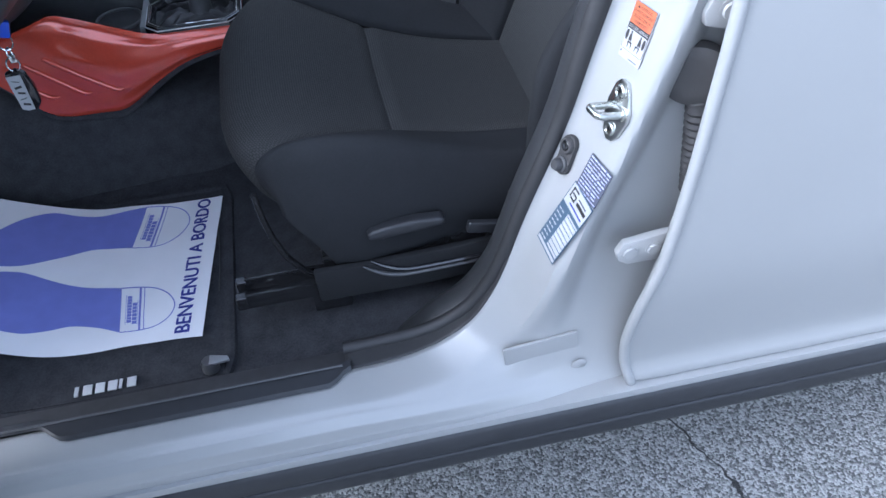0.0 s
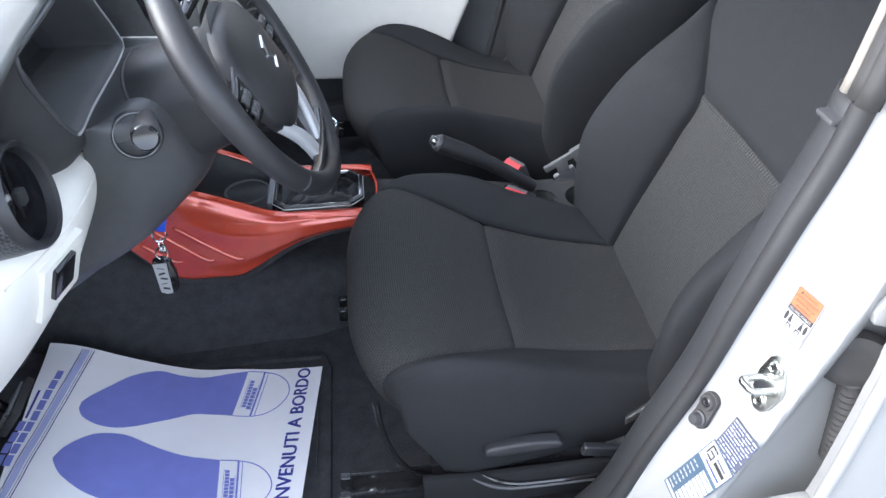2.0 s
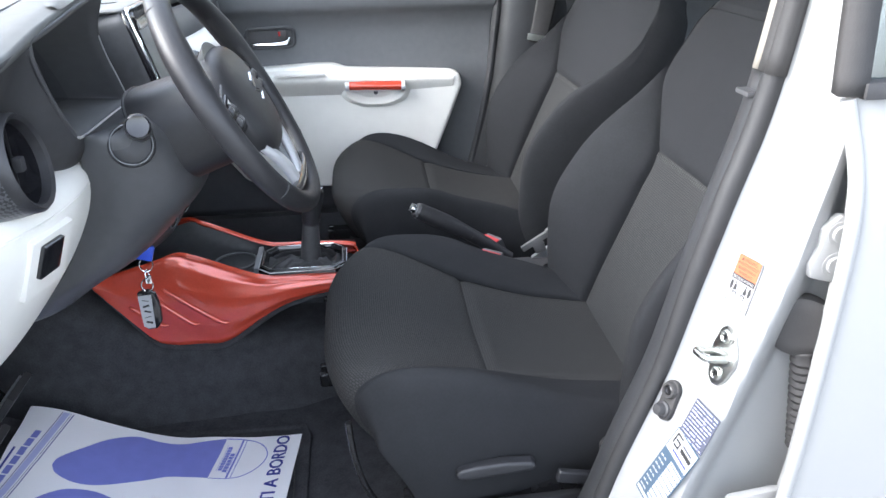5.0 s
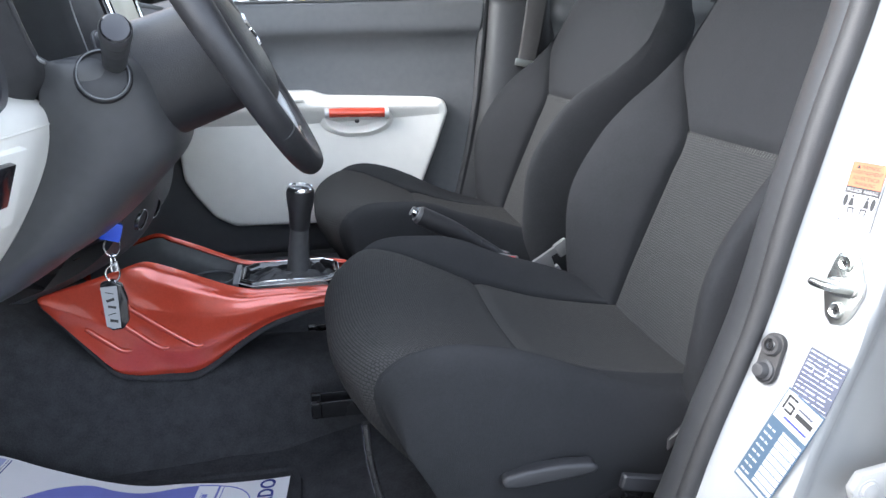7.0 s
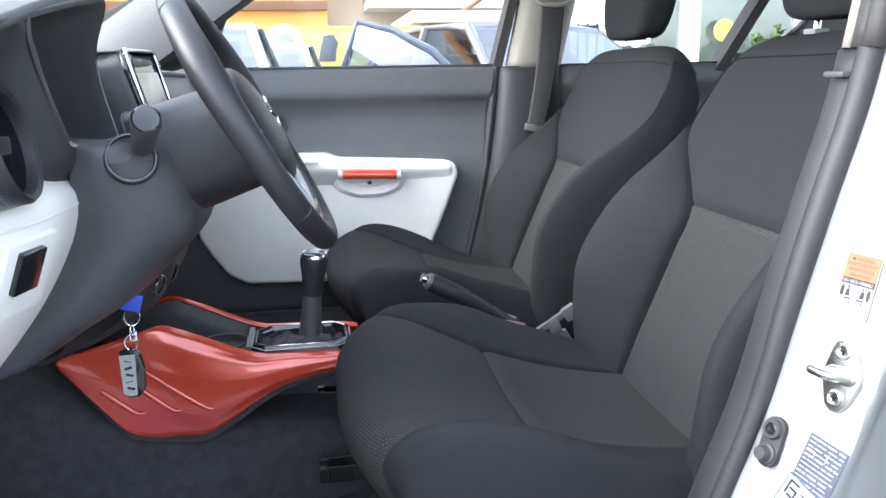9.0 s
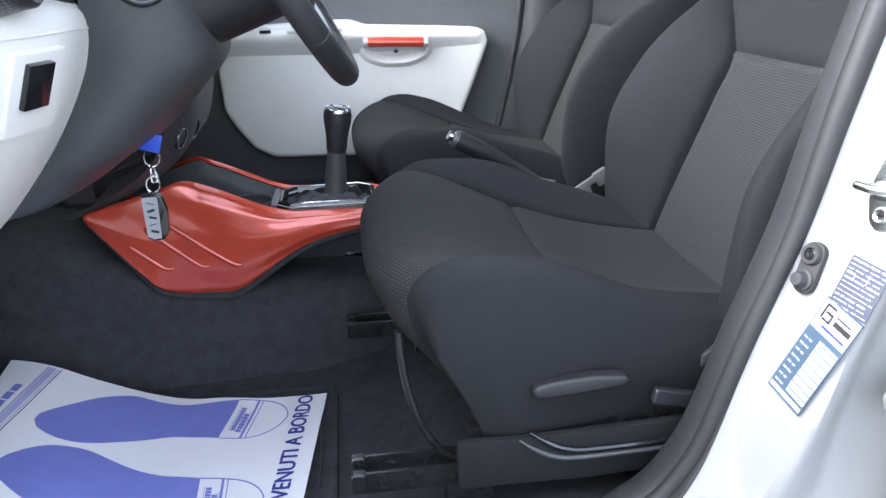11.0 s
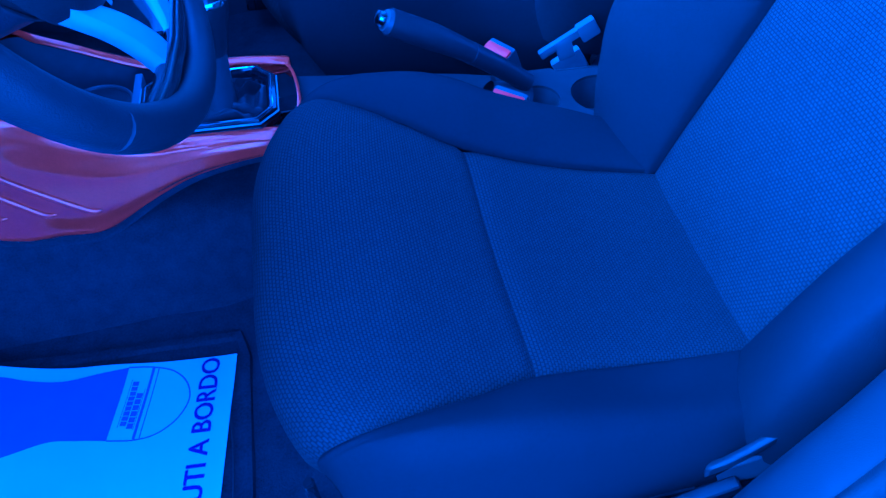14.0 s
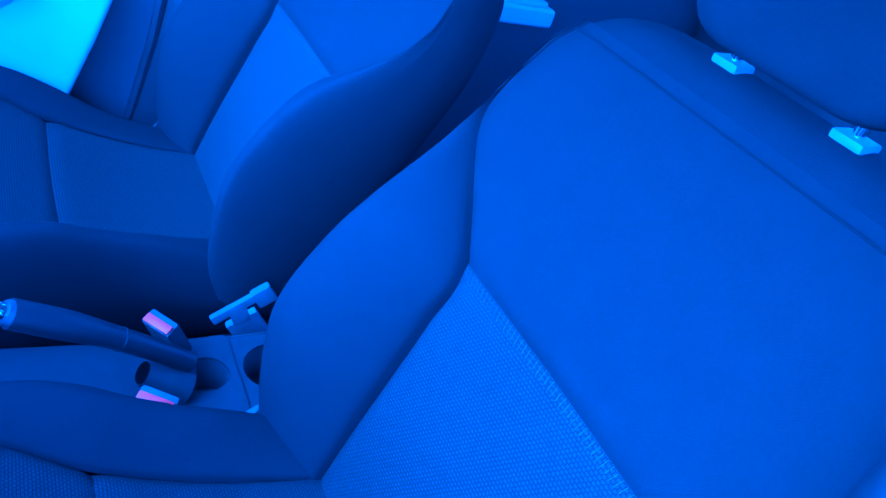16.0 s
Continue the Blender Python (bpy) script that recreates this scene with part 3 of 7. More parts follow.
def plate_poly(poly, c, up, side_dir, d, bev=0.0, lift=0.0):
    """A plate with the outline poly (across, up) round c, d thick, rising off the face."""
    up = Vector(up).normalized()
    sd = Vector(side_dir)
    sd = (sd - up * sd.dot(up)).normalized()
    n = sd.cross(up)
    bm = prism(poly, "z", lift, lift + d, bev)
    m = Matrix((sd, up, n)).transposed().to_4x4()
    m.translation = Vector(c)
    bmesh.ops.transform(bm, matrix=m, verts=bm.verts)
    return bm


def words_on(words, c, up, side_dir, a, b, wide, high, h):
    """Flat lettering wide by high centred at (a, b) on a face."""
    up = Vector(up).normalized()
    sd = Vector(side_dir)
    sd = (sd - up * sd.dot(up)).normalized()
    n = sd.cross(up)
    bm = text_bm(words, 1.0)
    xs, ys = [v.co.x for v in bm.verts], [v.co.y for v in bm.verts]
    for v in bm.verts:
        x = (v.co.x - min(xs)) / (max(xs) - min(xs)) - 0.5
        y = (v.co.y - min(ys)) / (max(ys) - min(ys)) - 0.5
        v.co = Vector(c) + sd * (a + x * wide) + up * (b + y * high) + n * h
    return bm


def stadium(hw, hh, r, n=6):
    """A rounded rectangle as an outline."""
    out = []
    for qx, qy, a0 in ((-1, -1, math.pi), (1, -1, 1.5 * math.pi), (1, 1, 0.0), (-1, 1, 0.5 * math.pi)):
        for k in range(n + 1):
            t = a0 + k * math.pi / 2 / n
            out.append((qx * (hw - r) + r * math.cos(t), qy * (hh - r) + r * math.sin(t)))
    return out


# airbag warning label
c0, LEAN, FACE, _ = jamb(0.018, 0.908)
lab = thing("warning_label", c0, "small orange and white airbag warning label on the white pillar", "label")
part("film", plate_poly(stadium(0.0182, 0.0310, 0.002), c0, LEAN, FACE, 0.0008), WHITE_LABEL, lab)
part("border_line", plate_poly(stadium(0.0176, 0.0260, 0.0018), c0 + LEAN * 0.0045, LEAN, FACE, 0.0003, 0, 0.0007), BLACK_INK, lab)
part("white_field", plate_poly(stadium(0.0170, 0.0140, 0.0012), c0 - LEAN * 0.0070, LEAN, FACE, 0.0003, 0, 0.0009), WHITE_LABEL, lab)
part("orange_field", plate_poly(stadium(0.0170, 0.0116, 0.0012), c0 + LEAN * 0.0184, LEAN, FACE, 0.0003, 0, 0.0009), ORANGE_LABEL, lab, "orange field")
for k, w in enumerate(("WARNING", "AVERTISSEMENT", "ADVERTENCIA", "WARNUNG")):
    part("lettering", words_on(w, c0, LEAN, FACE, 0.0018 if k == 0 else 0.0, 0.0262 - 0.0052 * k, (0.019, 0.031, 0.0275, 0.021)[k], 0.0035, 0.0014), BLACK_INK, lab, w + " in dark capitals", flat=True)
part("warning_triangle", plate_poly([(-0.0125, 0.0245), (-0.0085, 0.0245), (-0.0105, 0.0282)], c0, LEAN, FACE, 0.0002, 0, 0.0012), BLACK_INK, lab)
part("black_band", plate_poly(stadium(0.0172, 0.0031, 0.0003), c0 + LEAN * 0.0042, LEAN, FACE, 0.0003, 0, 0.0010), BLACK_INK, lab)
part("lettering", words_on("SRS SIDE AIRBAG", c0, LEAN, FACE, 0, 0.0042, 0.0315, 0.0034, 0.0016), WHITE_LABEL, lab, "SRS SIDE AIRBAG in white capitals", flat=True)
for sg in (-1, 1):
    def pic(pts):
        return plate_poly([(sg * x, y) for x, y in pts], c0, LEAN, FACE, 0.0002, 0, 0.0012)
    part("pictogram", join(pic([(0.0140 + 0.0022 * math.cos(t), -0.0060 + 0.0058 * math.sin(t)) for t in [k * math.pi / 8 for k in range(16)]]),
                           pic([(0.0078 + 0.0014 * math.cos(t), -0.0012 + 0.0014 * math.sin(t)) for t in [k * math.pi / 5 for k in range(10)]]),
                           pic([(0.0064, -0.0030), (0.0092, -0.0030), (0.0105, -0.0105), (0.0050, -0.0105)]),
                           pic([(0.0030, -0.0115), (0.0100, -0.0115), (0.0100, -0.0130), (0.0030, -0.0130)]),
                           pic([(0.0086, -0.0130), (0.0098, -0.0130), (0.0090, -0.0180), (0.0080, -0.0180)]),
                           pic([(0.0036, -0.0130), (0.0047, -0.0130), (0.0038, -0.0175), (0.0028, -0.0175)])), BLACK_INK, lab)
part("print_bar", on_plate(c0, LEAN, FACE, 0.006, -0.0285, 0.014, 0.0009, 0.001), GREY_LABEL, lab)
part("print_bar", on_plate(c0, LEAN, FACE, -0.0155, -0.0245, 0.0016, 0.0022, 0.001), GREY_LABEL, lab)
# grey data label, print unreadable
c1, LEAN2, FACE, _ = jamb(-0.011, 0.736)
LEAN2 = (LEAN2 + FACE * 0.12).normalized()
lab = thing("data_label", c1, "grey printed data label on the white pillar", "label")
part("film", plate_poly(stadium(0.0215, 0.0255, 0.001), c1, LEAN2, FACE, 0.0010), GREY_LABEL, lab)
rnd_l = random.Random(4)
for k in range(11):
    x = -0.0195
    while x < 0.016:
        w = rnd_l.uniform(0.003, 0.011)
        w = min(w, 0.0195 - x)
        part("print_bar", on_plate(c1, LEAN2, FACE, x + w / 2, 0.0225 - 0.0045 * k, w, 0.0009 if k % 4 else 0.0016, 0.001), INK_PALE, lab)
        x += w + rnd_l.uniform(0.001, 0.003)
for a, b, w, h in ((-0.0145, 0.0105, 0.0095, 0.0005), (-0.0145, 0.0045, 0.0095, 0.0005), (-0.0098, 0.0075, 0.0005, 0.0060), (0.004, 0.0105, 0.0005, 0.010)):
    part("print_line", on_plate(c1, LEAN2, FACE, a, b, w, h, 0.0013), WHITE_LABEL, lab)
# service label, stuck on askew: logo and writing as bars
c2, LEAN3, FACE, N3 = jamb(0.003, 0.662, 0.0030)
LEAN3 = Vector((0.0495, -0.013, 0.0805))
LEAN3 = (LEAN3 - N3 * LEAN3.dot(N3)).normalized()
FACE = LEAN3.cross(N3).normalized()
FACE = FACE if FACE.y < 0 else -FACE


def on_label(a, b, w, h, d):
    return on_plate(c2, LEAN3, FACE, a, b * 1.16, w, h * 1.16, d)


lab = thing("service_label", c2, "slate blue and white service label stuck askew on the white pillar", "label")
part("film", plate_poly(stadium(0.0240, 0.0552, 0.001), c2, LEAN3, FACE, 0.0010), TEAL_LABEL, lab)
part("white_field", on_label(0.0, 0.0325, 0.0455, 0.027, 0.001), WHITE_LABEL, lab)
part("logo_shape", join(*[on_label(a, b, w, h, 0.0016) for a, b, w, h in ((-0.0125, 0.0425, 0.0120, 0.0018), (-0.0178, 0.0365, 0.0018, 0.0130), (-0.0110, 0.0365, 0.0090, 0.0018), (-0.0068, 0.0330, 0.0018, 0.0080), (-0.0110, 0.0300, 0.0090, 0.0018))]), BLACK_INK, lab)
part("print_bar", on_label(0.009, 0.0330, 0.021, 0.0042, 0.0016), BLACK_INK, lab, "dark bar in place of a name")
part("print_bar", on_label(0.007, 0.0385, 0.018, 0.0016, 0.0016), GREY_LABEL, lab)
part("print_bar", on_label(0.004, 0.0245, 0.030, 0.0016, 0.0016), INK_DARK, lab)
part("white_field", on_label(0.0095, -0.0125, 0.0255, 0.0530, 0.001), WHITE_LABEL, lab)
for k in range(8):
    part("rule_line", on_label(0.0095, 0.0115 - 0.0066 * k, 0.0255, 0.0007, 0.0014), TEAL_LABEL, lab)
    for a, w in ((-0.0185, 0.005), (-0.0120, 0.004 + 0.0015 * (k % 2))):
        part("print_bar", on_label(a, 0.0085 - 0.0066 * k, w, 0.0017, 0.001), WHITE_LABEL, lab)
    if k < 5:
        part("handwriting_bar", on_label(0.009 - 0.002 * (k % 3), 0.0082 - 0.0066 * k, 0.019 - 0.003 * (k % 3), 0.0010, 0.0014), INK_PALE, lab)
part("white_field", on_label(0.0, -0.0435, 0.0455, 0.004, 0.001), WHITE_LABEL, lab)

# striker: a rhombic plate with two screws and a wire loop
cst, UPS, FACE, NST = jamb(0.003, 0.824, 0.0015)
UPS = (UPS + FACE * -0.10).normalized()
st = thing("door_striker", cst, "zinc-plated door striker screwed to the pillar", "door striker")
RH = [(-0.004, -0.036), (0.006, -0.035), (0.0135, -0.027), (0.0215, -0.006), (0.0215, 0.004), (0.0125, 0.027), (0.006, 0.035), (-0.004, 0.036), (-0.0115, 0.029), (-0.0175, 0.008), (-0.0175, -0.008), (-0.0115, -0.029)]
part("base_plate", plate_poly(RH, cst, UPS, FACE, 0.0045, 0.0014), ZINC, st)
part("boss", plate_poly(stadium(0.0165, 0.0085, 0.0080), cst + FACE * 0.002, UPS, FACE, 0.0045, 0.0018, 0.0035), ZINC, st, "raised pressed boss")
for dz in (0.0225, -0.0225):
    c = cst + UPS * dz + NST * 0.0045
    sc_ = part("screw", lathe([(0.0025, 0.0018), (0.0060, 0.0030), (0.0078, 0.0022), (0.0085, 0.0), (0.0085, -0.002)], c, NST, 22), ZINC, st, "cross-head screw")
    part("cross_recess", join(plate_poly(stadium(0.0036, 0.0009, 0.0008, 2), c, UPS, FACE, 0.0005, 0, 0.0026), plate_poly(stadium(0.0009, 0.0036, 0.0008, 2), c, UPS, FACE, 0.0005, 0, 0.0028)), STEEL_BLACK, sc_)
loop = [cst + FACE * a + NST * h for a, h in ((-0.0115, 0.004), (-0.0112, 0.020), (-0.0105, 0.030), (-0.0070, 0.0345), (0.0, 0.0350), (0.0070, 0.0345), (0.0105, 0.030), (0.0112, 0.020), (0.0115, 0.004))]
part("loop", tube(cr(loop, 32), 0.0043, 12), ZINC, st, "bright steel wire loop")
# courtesy light switch
csw, LS, FACE, NSW = jamb(0.045, 0.737, 0.003)
sw = thing("door_switch", csw, "dark grey rubber courtesy light switch on the pillar", "door switch")
part("rubber_base", plate_poly(stadium(0.0118, 0.0265, 0.0112), csw, LS, FACE, 0.0075, 0.0022), SEAL, sw)
part("collar", lathe([(0.0062, 0.009), (0.0066, 0.0125), (0.0095, 0.0125), (0.0108, 0.0100), (0.0112, 0.0)], csw + LS * 0.0135, NSW, 24), SEAL, sw)
part("screw", lathe([(0.0, 0.0105), (0.0030, 0.0105), (0.0042, 0.0120), (0.0058, 0.0110), (0.006, 0.0)], csw + LS * 0.0135, NSW, 16), STEEL_BLACK, sw)
part("plunger", lathe([(0.0, 0.0200), (0.0062, 0.0192), (0.0078, 0.0160), (0.0082, 0.0115), (0.0108, 0.0100), (0.0112, 0.0)], csw - LS * 0.0130, NSW, 24), RUBBER, sw)

# ---- floor, tunnel, bulkhead ----
def floor_z(x, y):
    z = linear([(-1.1, 0.62), (-0.90, 0.47), (-0.74, 0.365), (-0.55, 0.338), (-0.2, 0.338), (-0.08, 0.362), (0.02, 0.385), (0.2, 0.39), (0.6, 0.36), (1.4, 0.36)], x)
    return z + 0.02 * keyed([(0.56, 0), (0.70, 1)], y)


fl = part("floor", grid(lambda u, v: Vector((lerp(-1.1, 1.5, u), lerp(0.09, 1.46, v), floor_z(lerp(-1.1, 1.5, u), lerp(0.09, 1.46, v)) + 0.003 * noise.noise((u * 40, v * 30, 0)))), 130, 60), CARPET_GREY)
tagged(fl, "charcoal carpeted car floor", "floor", kind="structure")


def tunnel(u, v):
    x = lerp(-1.05, 1.2, u)
    top = linear([(-1.05, 0.70), (-0.6, 0.62), (-0.45, 0.52), (-0.05, 0.50), (0.2, 0.52), (0.6, 0.50), (1.2, 0.45)], x)
    hw = linear([(-1.05, 0.14), (-0.6, 0.12), (-0.3, 0.10), (0.2, 0.085), (1.2, 0.085)], x)
    pts = [(-hw - 0.03, 0.33), (-hw - 0.012, 0.40), (-hw, top - 0.05), (-hw + 0.03, top - 0.008), (0, top), (hw - 0.03, top - 0.008), (hw, top - 0.05), (hw + 0.012, 0.40), (hw + 0.03, 0.33)]
    q = cr(pts, 32)[round(v * 32)]
    return Vector((x, MID + q.x, q.y + 0.002 * noise.noise((x * 30, v * 12, 3))))


tn = part("centre_tunnel", grid(tunnel, 60, 32), CARPET)
tagged(tn, "black carpet over the centre tunnel", "floor", kind="structure")
bulk = part("bulkhead", grid(lambda u, v: Vector((-0.93 - 0.10 * v + 0.02 * math.sin(u * 9), lerp(-0.0, 1.5, u), lerp(0.42, 1.05, v))), 24, 16), CARPET, thick=0.01)
tagged(bulk, "black carpeted bulkhead behind the pedals", "wall", kind="structure")
kick = part("kick_panel", loft([[(-1.05, 0.10, 0.36), (-1.05, 0.09, 0.7), (-1.05, 0.08, 1.0)], [(-0.75, 0.085, 0.36), (-0.75, 0.075, 0.7), (-0.72, 0.07, 1.0)], [(-0.64, 0.10, 0.40), (-0.66, 0.08, 0.65), (-0.62, 0.07, 0.9)]], 12, 12), BLACK_PLASTIC, thick=0.01)
tagged(kick, "black plastic kick panel in the footwell", "wall", kind="structure")

# ---- front pillar, roof, windscreen ----
def bar(a, b, sec, n=10):
    """A straight moulding from a to b; sec: (up-normal, y) offsets, closed."""
    a, b = Vector(a), Vector(b)
    d = (b - a).normalized()
    nn = Vector((-d.z, 0, d.x)).normalized()
    bm = bmesh.new()
    rings = [[bm.verts.new(p + nn * s + Vector((0, y, 0))) for s, y in sec] for p in (a.lerp(b, i / n) for i in range(n + 1))]
    for r0, r1 in zip(rings, rings[1:]):
        for k in range(len(sec)):
            k2 = (k + 1) % len(sec)
            bm.faces.new((r0[k], r0[k2], r1[k2], r1[k]))
    bm.faces.new(rings[0])
    bm.faces.new(rings[-1][::-1])
    return bm


A0, A1 = (-0.98, 0.09, 0.806), (0.02, 0.09, 1.531)
ap = part("front_pillar", bar(A0, A1, [(0.029, -0.004), (0.031, -0.014), (0.038, -0.020), (0.052, -0.023), (0.066, -0.018), (0.072, -0.008), (0.074, 0.02), (0.03, 0.02)]), WHITE_PAINT)
part("screen_seal", bar(A0, A1, [(0.073, -0.010), (0.078, -0.014), (0.088, -0.006), (0.092, 0.016), (0.074, 0.02)]), RUBBER, ap, "black windscreen edge seal")
tagged(ap, "white painted windscreen pillar", "car body", kind="structure")
aps = part("front_pillar_seal", bar(A0, A1, [(0.002, 0.012), (0.001, -0.003), (0.006, -0.009), (0.012, -0.008), (0.0135, 0.000), (0.0155, 0.000), (0.017, -0.010), (0.023, -0.013), (0.029, -0.009), (0.030, 0.02), (0.004, 0.022)]), SEAL)
tagged(aps, "dark grey rubber seal along the windscreen pillar", "door seal", kind="structure")
far_a = part("front_pillar_far", bar((-0.98, 1.44, 0.86), (0.02, 1.38, 1.531), [(-0.05, -0.03), (-0.04, -0.06), (0.05, -0.05), (0.11, 0.0), (0.10, 0.08), (-0.04, 0.08)]), PILLAR_GREY)
tagged(far_a, "charcoal plastic trimmed windscreen pillar", "pillar trim", kind="structure")
roof = part("roof", loft([[(x, y, z + 0.03 * math.sin(math.pi * (y - 0.05) / 1.43)) for y in (0.05, 0.4, 0.765, 1.1, 1.48)] for x, z in ((-0.04, 1.50), (0.5, 1.535), (1.1, 1.52), (1.7, 1.46))], 10, 12), HEADLINER, thick=0.05, offset=1.0)
tagged(roof, "pale grey headliner under the car roof", "ceiling", kind="structure")
rail = part("roof_rail", join(bar((0.0, 0.05, 1.50), (1.7, 0.05, 1.44), [(-0.05, 0.02), (-0.05, -0.03), (0.05, -0.07), (0.06, 0.05)]), bar((0.0, 1.48, 1.50), (1.7, 1.48, 1.44), [(-0.05, -0.02), (-0.05, 0.03), (0.05, 0.07), (0.06, -0.05)])), WHITE_PAINT)
tagged(rail, "white painted roof rail over the doors", "car body", kind="structure")
ws = part("windscreen", loft([[(-0.98, y, 0.95), (-0.50, y, 1.26), (-0.03, y, 1.51)] for y in (0.10, 0.765, 1.42)], 8, 8), GLASS)
ws.visible_shadow = False
tagged(ws, "clear glass windscreen", "windscreen", kind="structure")


# ---- seats ----
CUSH = [(0.028, 0.487), (-0.022, 0.545), (-0.084, 0.620), (-0.106, 0.676), (-0.072, 0.704), (0.0, 0.698), (0.07, 0.675), (0.13, 0.652), (0.25, 0.618), (0.42, 0.592)]
C_HW = [0.17, 0.19, 0.205, 0.215, 0.218, 0.205, 0.185, 0.163, 0.145, 0.13]
C_HB = [0.0, 0.0, 0.0, -0.002, 0.002, 0.018, 0.033, 0.034, 0.012, -0.01]
C_RS = [0.185, 0.205, 0.220, 0.228, 0.233, 0.236, 0.234, 0.226, 0.210, 0.205]
C_SET = [0.03, 0.04, 0.045, 0.05, 0.040, 0.015, 0.0, 0.0, 0.0, 0.0]
BACK = [(0.350, 0.570), (0.385, 0.66), (0.420, 0.74), (0.457, 0.82), (0.490, 0.893), (0.534, 0.999), (0.568, 1.092), (0.590, 1.138)]
B_HW = [0.13, 0.136, 0.141, 0.148, 0.161, 0.274, 0.266, 0.236]
B_P = [0.03, 0.075, 0.105, 0.10, 0.075, 0.008, 0.002, 0.0]
B_RS = [0.215, 0.228, 0.235, 0.239, 0.246, 0.278, 0.270, 0.240]
B_SD = [0.245, 0.258, 0.264, 0.267, 0.272, 0.284, 0.276, 0.246]
B_TH = [0.10, 0.11, 0.12, 0.12, 0.12, 0.115, 0.105, 0.09]


def seat(yc, out, label):
    """A front seat; out: -1 where its outer side faces -y."""
    top = thing("car_seat", (0.2, yc, 0.39), label, "car seat", "front seats")
    N = 72
    cp = [Vector((*c, 0)) for c in CUSH]
    c_pts = cr(cp, N)
    c_at = cr([(a, b, c) for a, b, c in zip(C_HW, C_HB, C_RS)], N)
    c_set = [v.x for v in cr([(s, 0) for s in C_SET], N)]
    WS = 7 / 9
    c_run = [0.0]
    for a, b in zip(c_pts, c_pts[1:]):
        c_run.append(c_run[-1] + (b - a).length)

    def idx(w):
        return min(N, max(0, round(w * N)))

    def groove(d, depth=0.0055, wide=0.006):
        return depth * math.exp(-(d / wide) ** 2)

    def cush(tau, w, seam=1.0):
        i = idx(w)
        p, hw = c_pts[i], c_at[i].x
        a, b = c_pts[max(i - 1, 0)], c_pts[min(i + 1, N)]
        d = (b - a).normalized()
        n = Vector((-d.y, d.x))
        if n.y < 0 and d.x > 0:
            n = -n
        lift = 0.012 * tau * tau + 0.006 * (1 - tau ** 4) - groove((1 - abs(tau)) * hw) - groove((w - WS) * 0.72, 0.005 * seam)
        s = hw * tau
        return Vector((p.x + n.x * lift + c_set[i] * abs(s / 0.22) ** 3, yc + s, p.y + n.y * lift))

    i0 = idx(WS)
    lay_cloth(part("front_insert", grid(lambda u, v: cush(lerp(-1, 1, v), u * i0 / N), i0, 40), INSERT, top, "ribbed dark grey woven seat insert"), 41, [c_run[i] for i in range(i0 + 1)], [c_at[i].x for i in range(i0 + 1)])
    lay_cloth(part("rear_insert", grid(lambda u, v: cush(lerp(-1, 1, v), (i0 + u * (N - i0)) / N), N - i0, 40), INSERT, top, "ribbed dark grey woven seat insert"), 41, [c_run[i] for i in range(i0, N + 1)], [c_at[i].x for i in range(i0, N + 1)])

    def c_bolster(sg):
        def f(u, v):
            i = idx(u)
            hw, hb, rs = c_at[i]
            e = cush(sg, u, 0.0)
            if sg == -out:
                hb += keyed([(0.02, 0), (0.15, 0.018), (0.26, 0.030), (0.40, 0.018)], e.x)
            k = max(0.0, min(1.0, (e.z - 0.488) / 0.12))
            low = 0.485 - e.z
            pts = [(hw, 0, 0), (hw + 0.004, hb * 0.25 + 0.004 * k, 0), (lerp(hw, rs, 0.55), hb * 0.8 + 0.004 * k, 0), (rs, hb + 0.004 * k, 0), (rs + 0.014 * k + 0.002, hb - 0.018 * k, 0), (rs + 0.022 * k + 0.003, lerp(hb, low, 0.45), 0), (rs + 0.012 * k + 0.003, lerp(hb, low, 0.85), 0), (rs + 0.004, low, 0)]
            q = cr(pts, 28)[round(v * 28)]
            dx = c_set[i] * (abs(min(q.x, 0.25) / 0.22) ** 3 - abs(hw / 0.22) ** 3)
            dx += 0.55 * (max(0.0, 0.615 - e.z - q.y) - max(0.0, 0.615 - e.z)) * keyed([(-0.07, 1), (0.10, 0)], e.x)
            return Vector((e.x + dx, yc + sg * q.x, e.z + q.y))
        return grid(f, N, 28)
    for sg in (-1, 1):
        part("cushion_bolster", c_bolster(sg), FABRIC, top, "plain black cloth cushion bolster")
    part("cushion_base", rbox((0.225, yc, 0.50), (0.34, 0.40, 0.06), 0.01), CLADDING, top)

    # backrest
    b_pts = cr([Vector((*c, 0)) for c in BACK], N)
    b_at = cr([(a, b, c) for a, b, c in zip(B_HW, B_P, B_RS)], N)
    b_at2 = cr([(a, b, 0) for a, b in zip(B_SD, B_TH)], N)
    WB = 4 / 7
    b_run = [0.0]
    for a, b in zip(b_pts, b_pts[1:]):
        b_run.append(b_run[-1] + (b - a).length)

    def perp(i):
        a, b = b_pts[max(i - 1, 0)], b_pts[min(i + 1, N)]
        d = (b - a).normalized()
        return Vector((d.y, -d.x))     # towards the rear

    def backp(s, w, dx):
        i = idx(w)
        n = perp(i)
        p = b_pts[i]
        return Vector((p.x + n.x * dx, yc + s, p.y + n.y * dx))

    def lip(w):
        """How far the front's edge lies back: a sewn groove below, a rounded shoulder above."""
        return 0.0055 + 0.014 * keyed([(0.68, 0), (0.86, 1)], w)

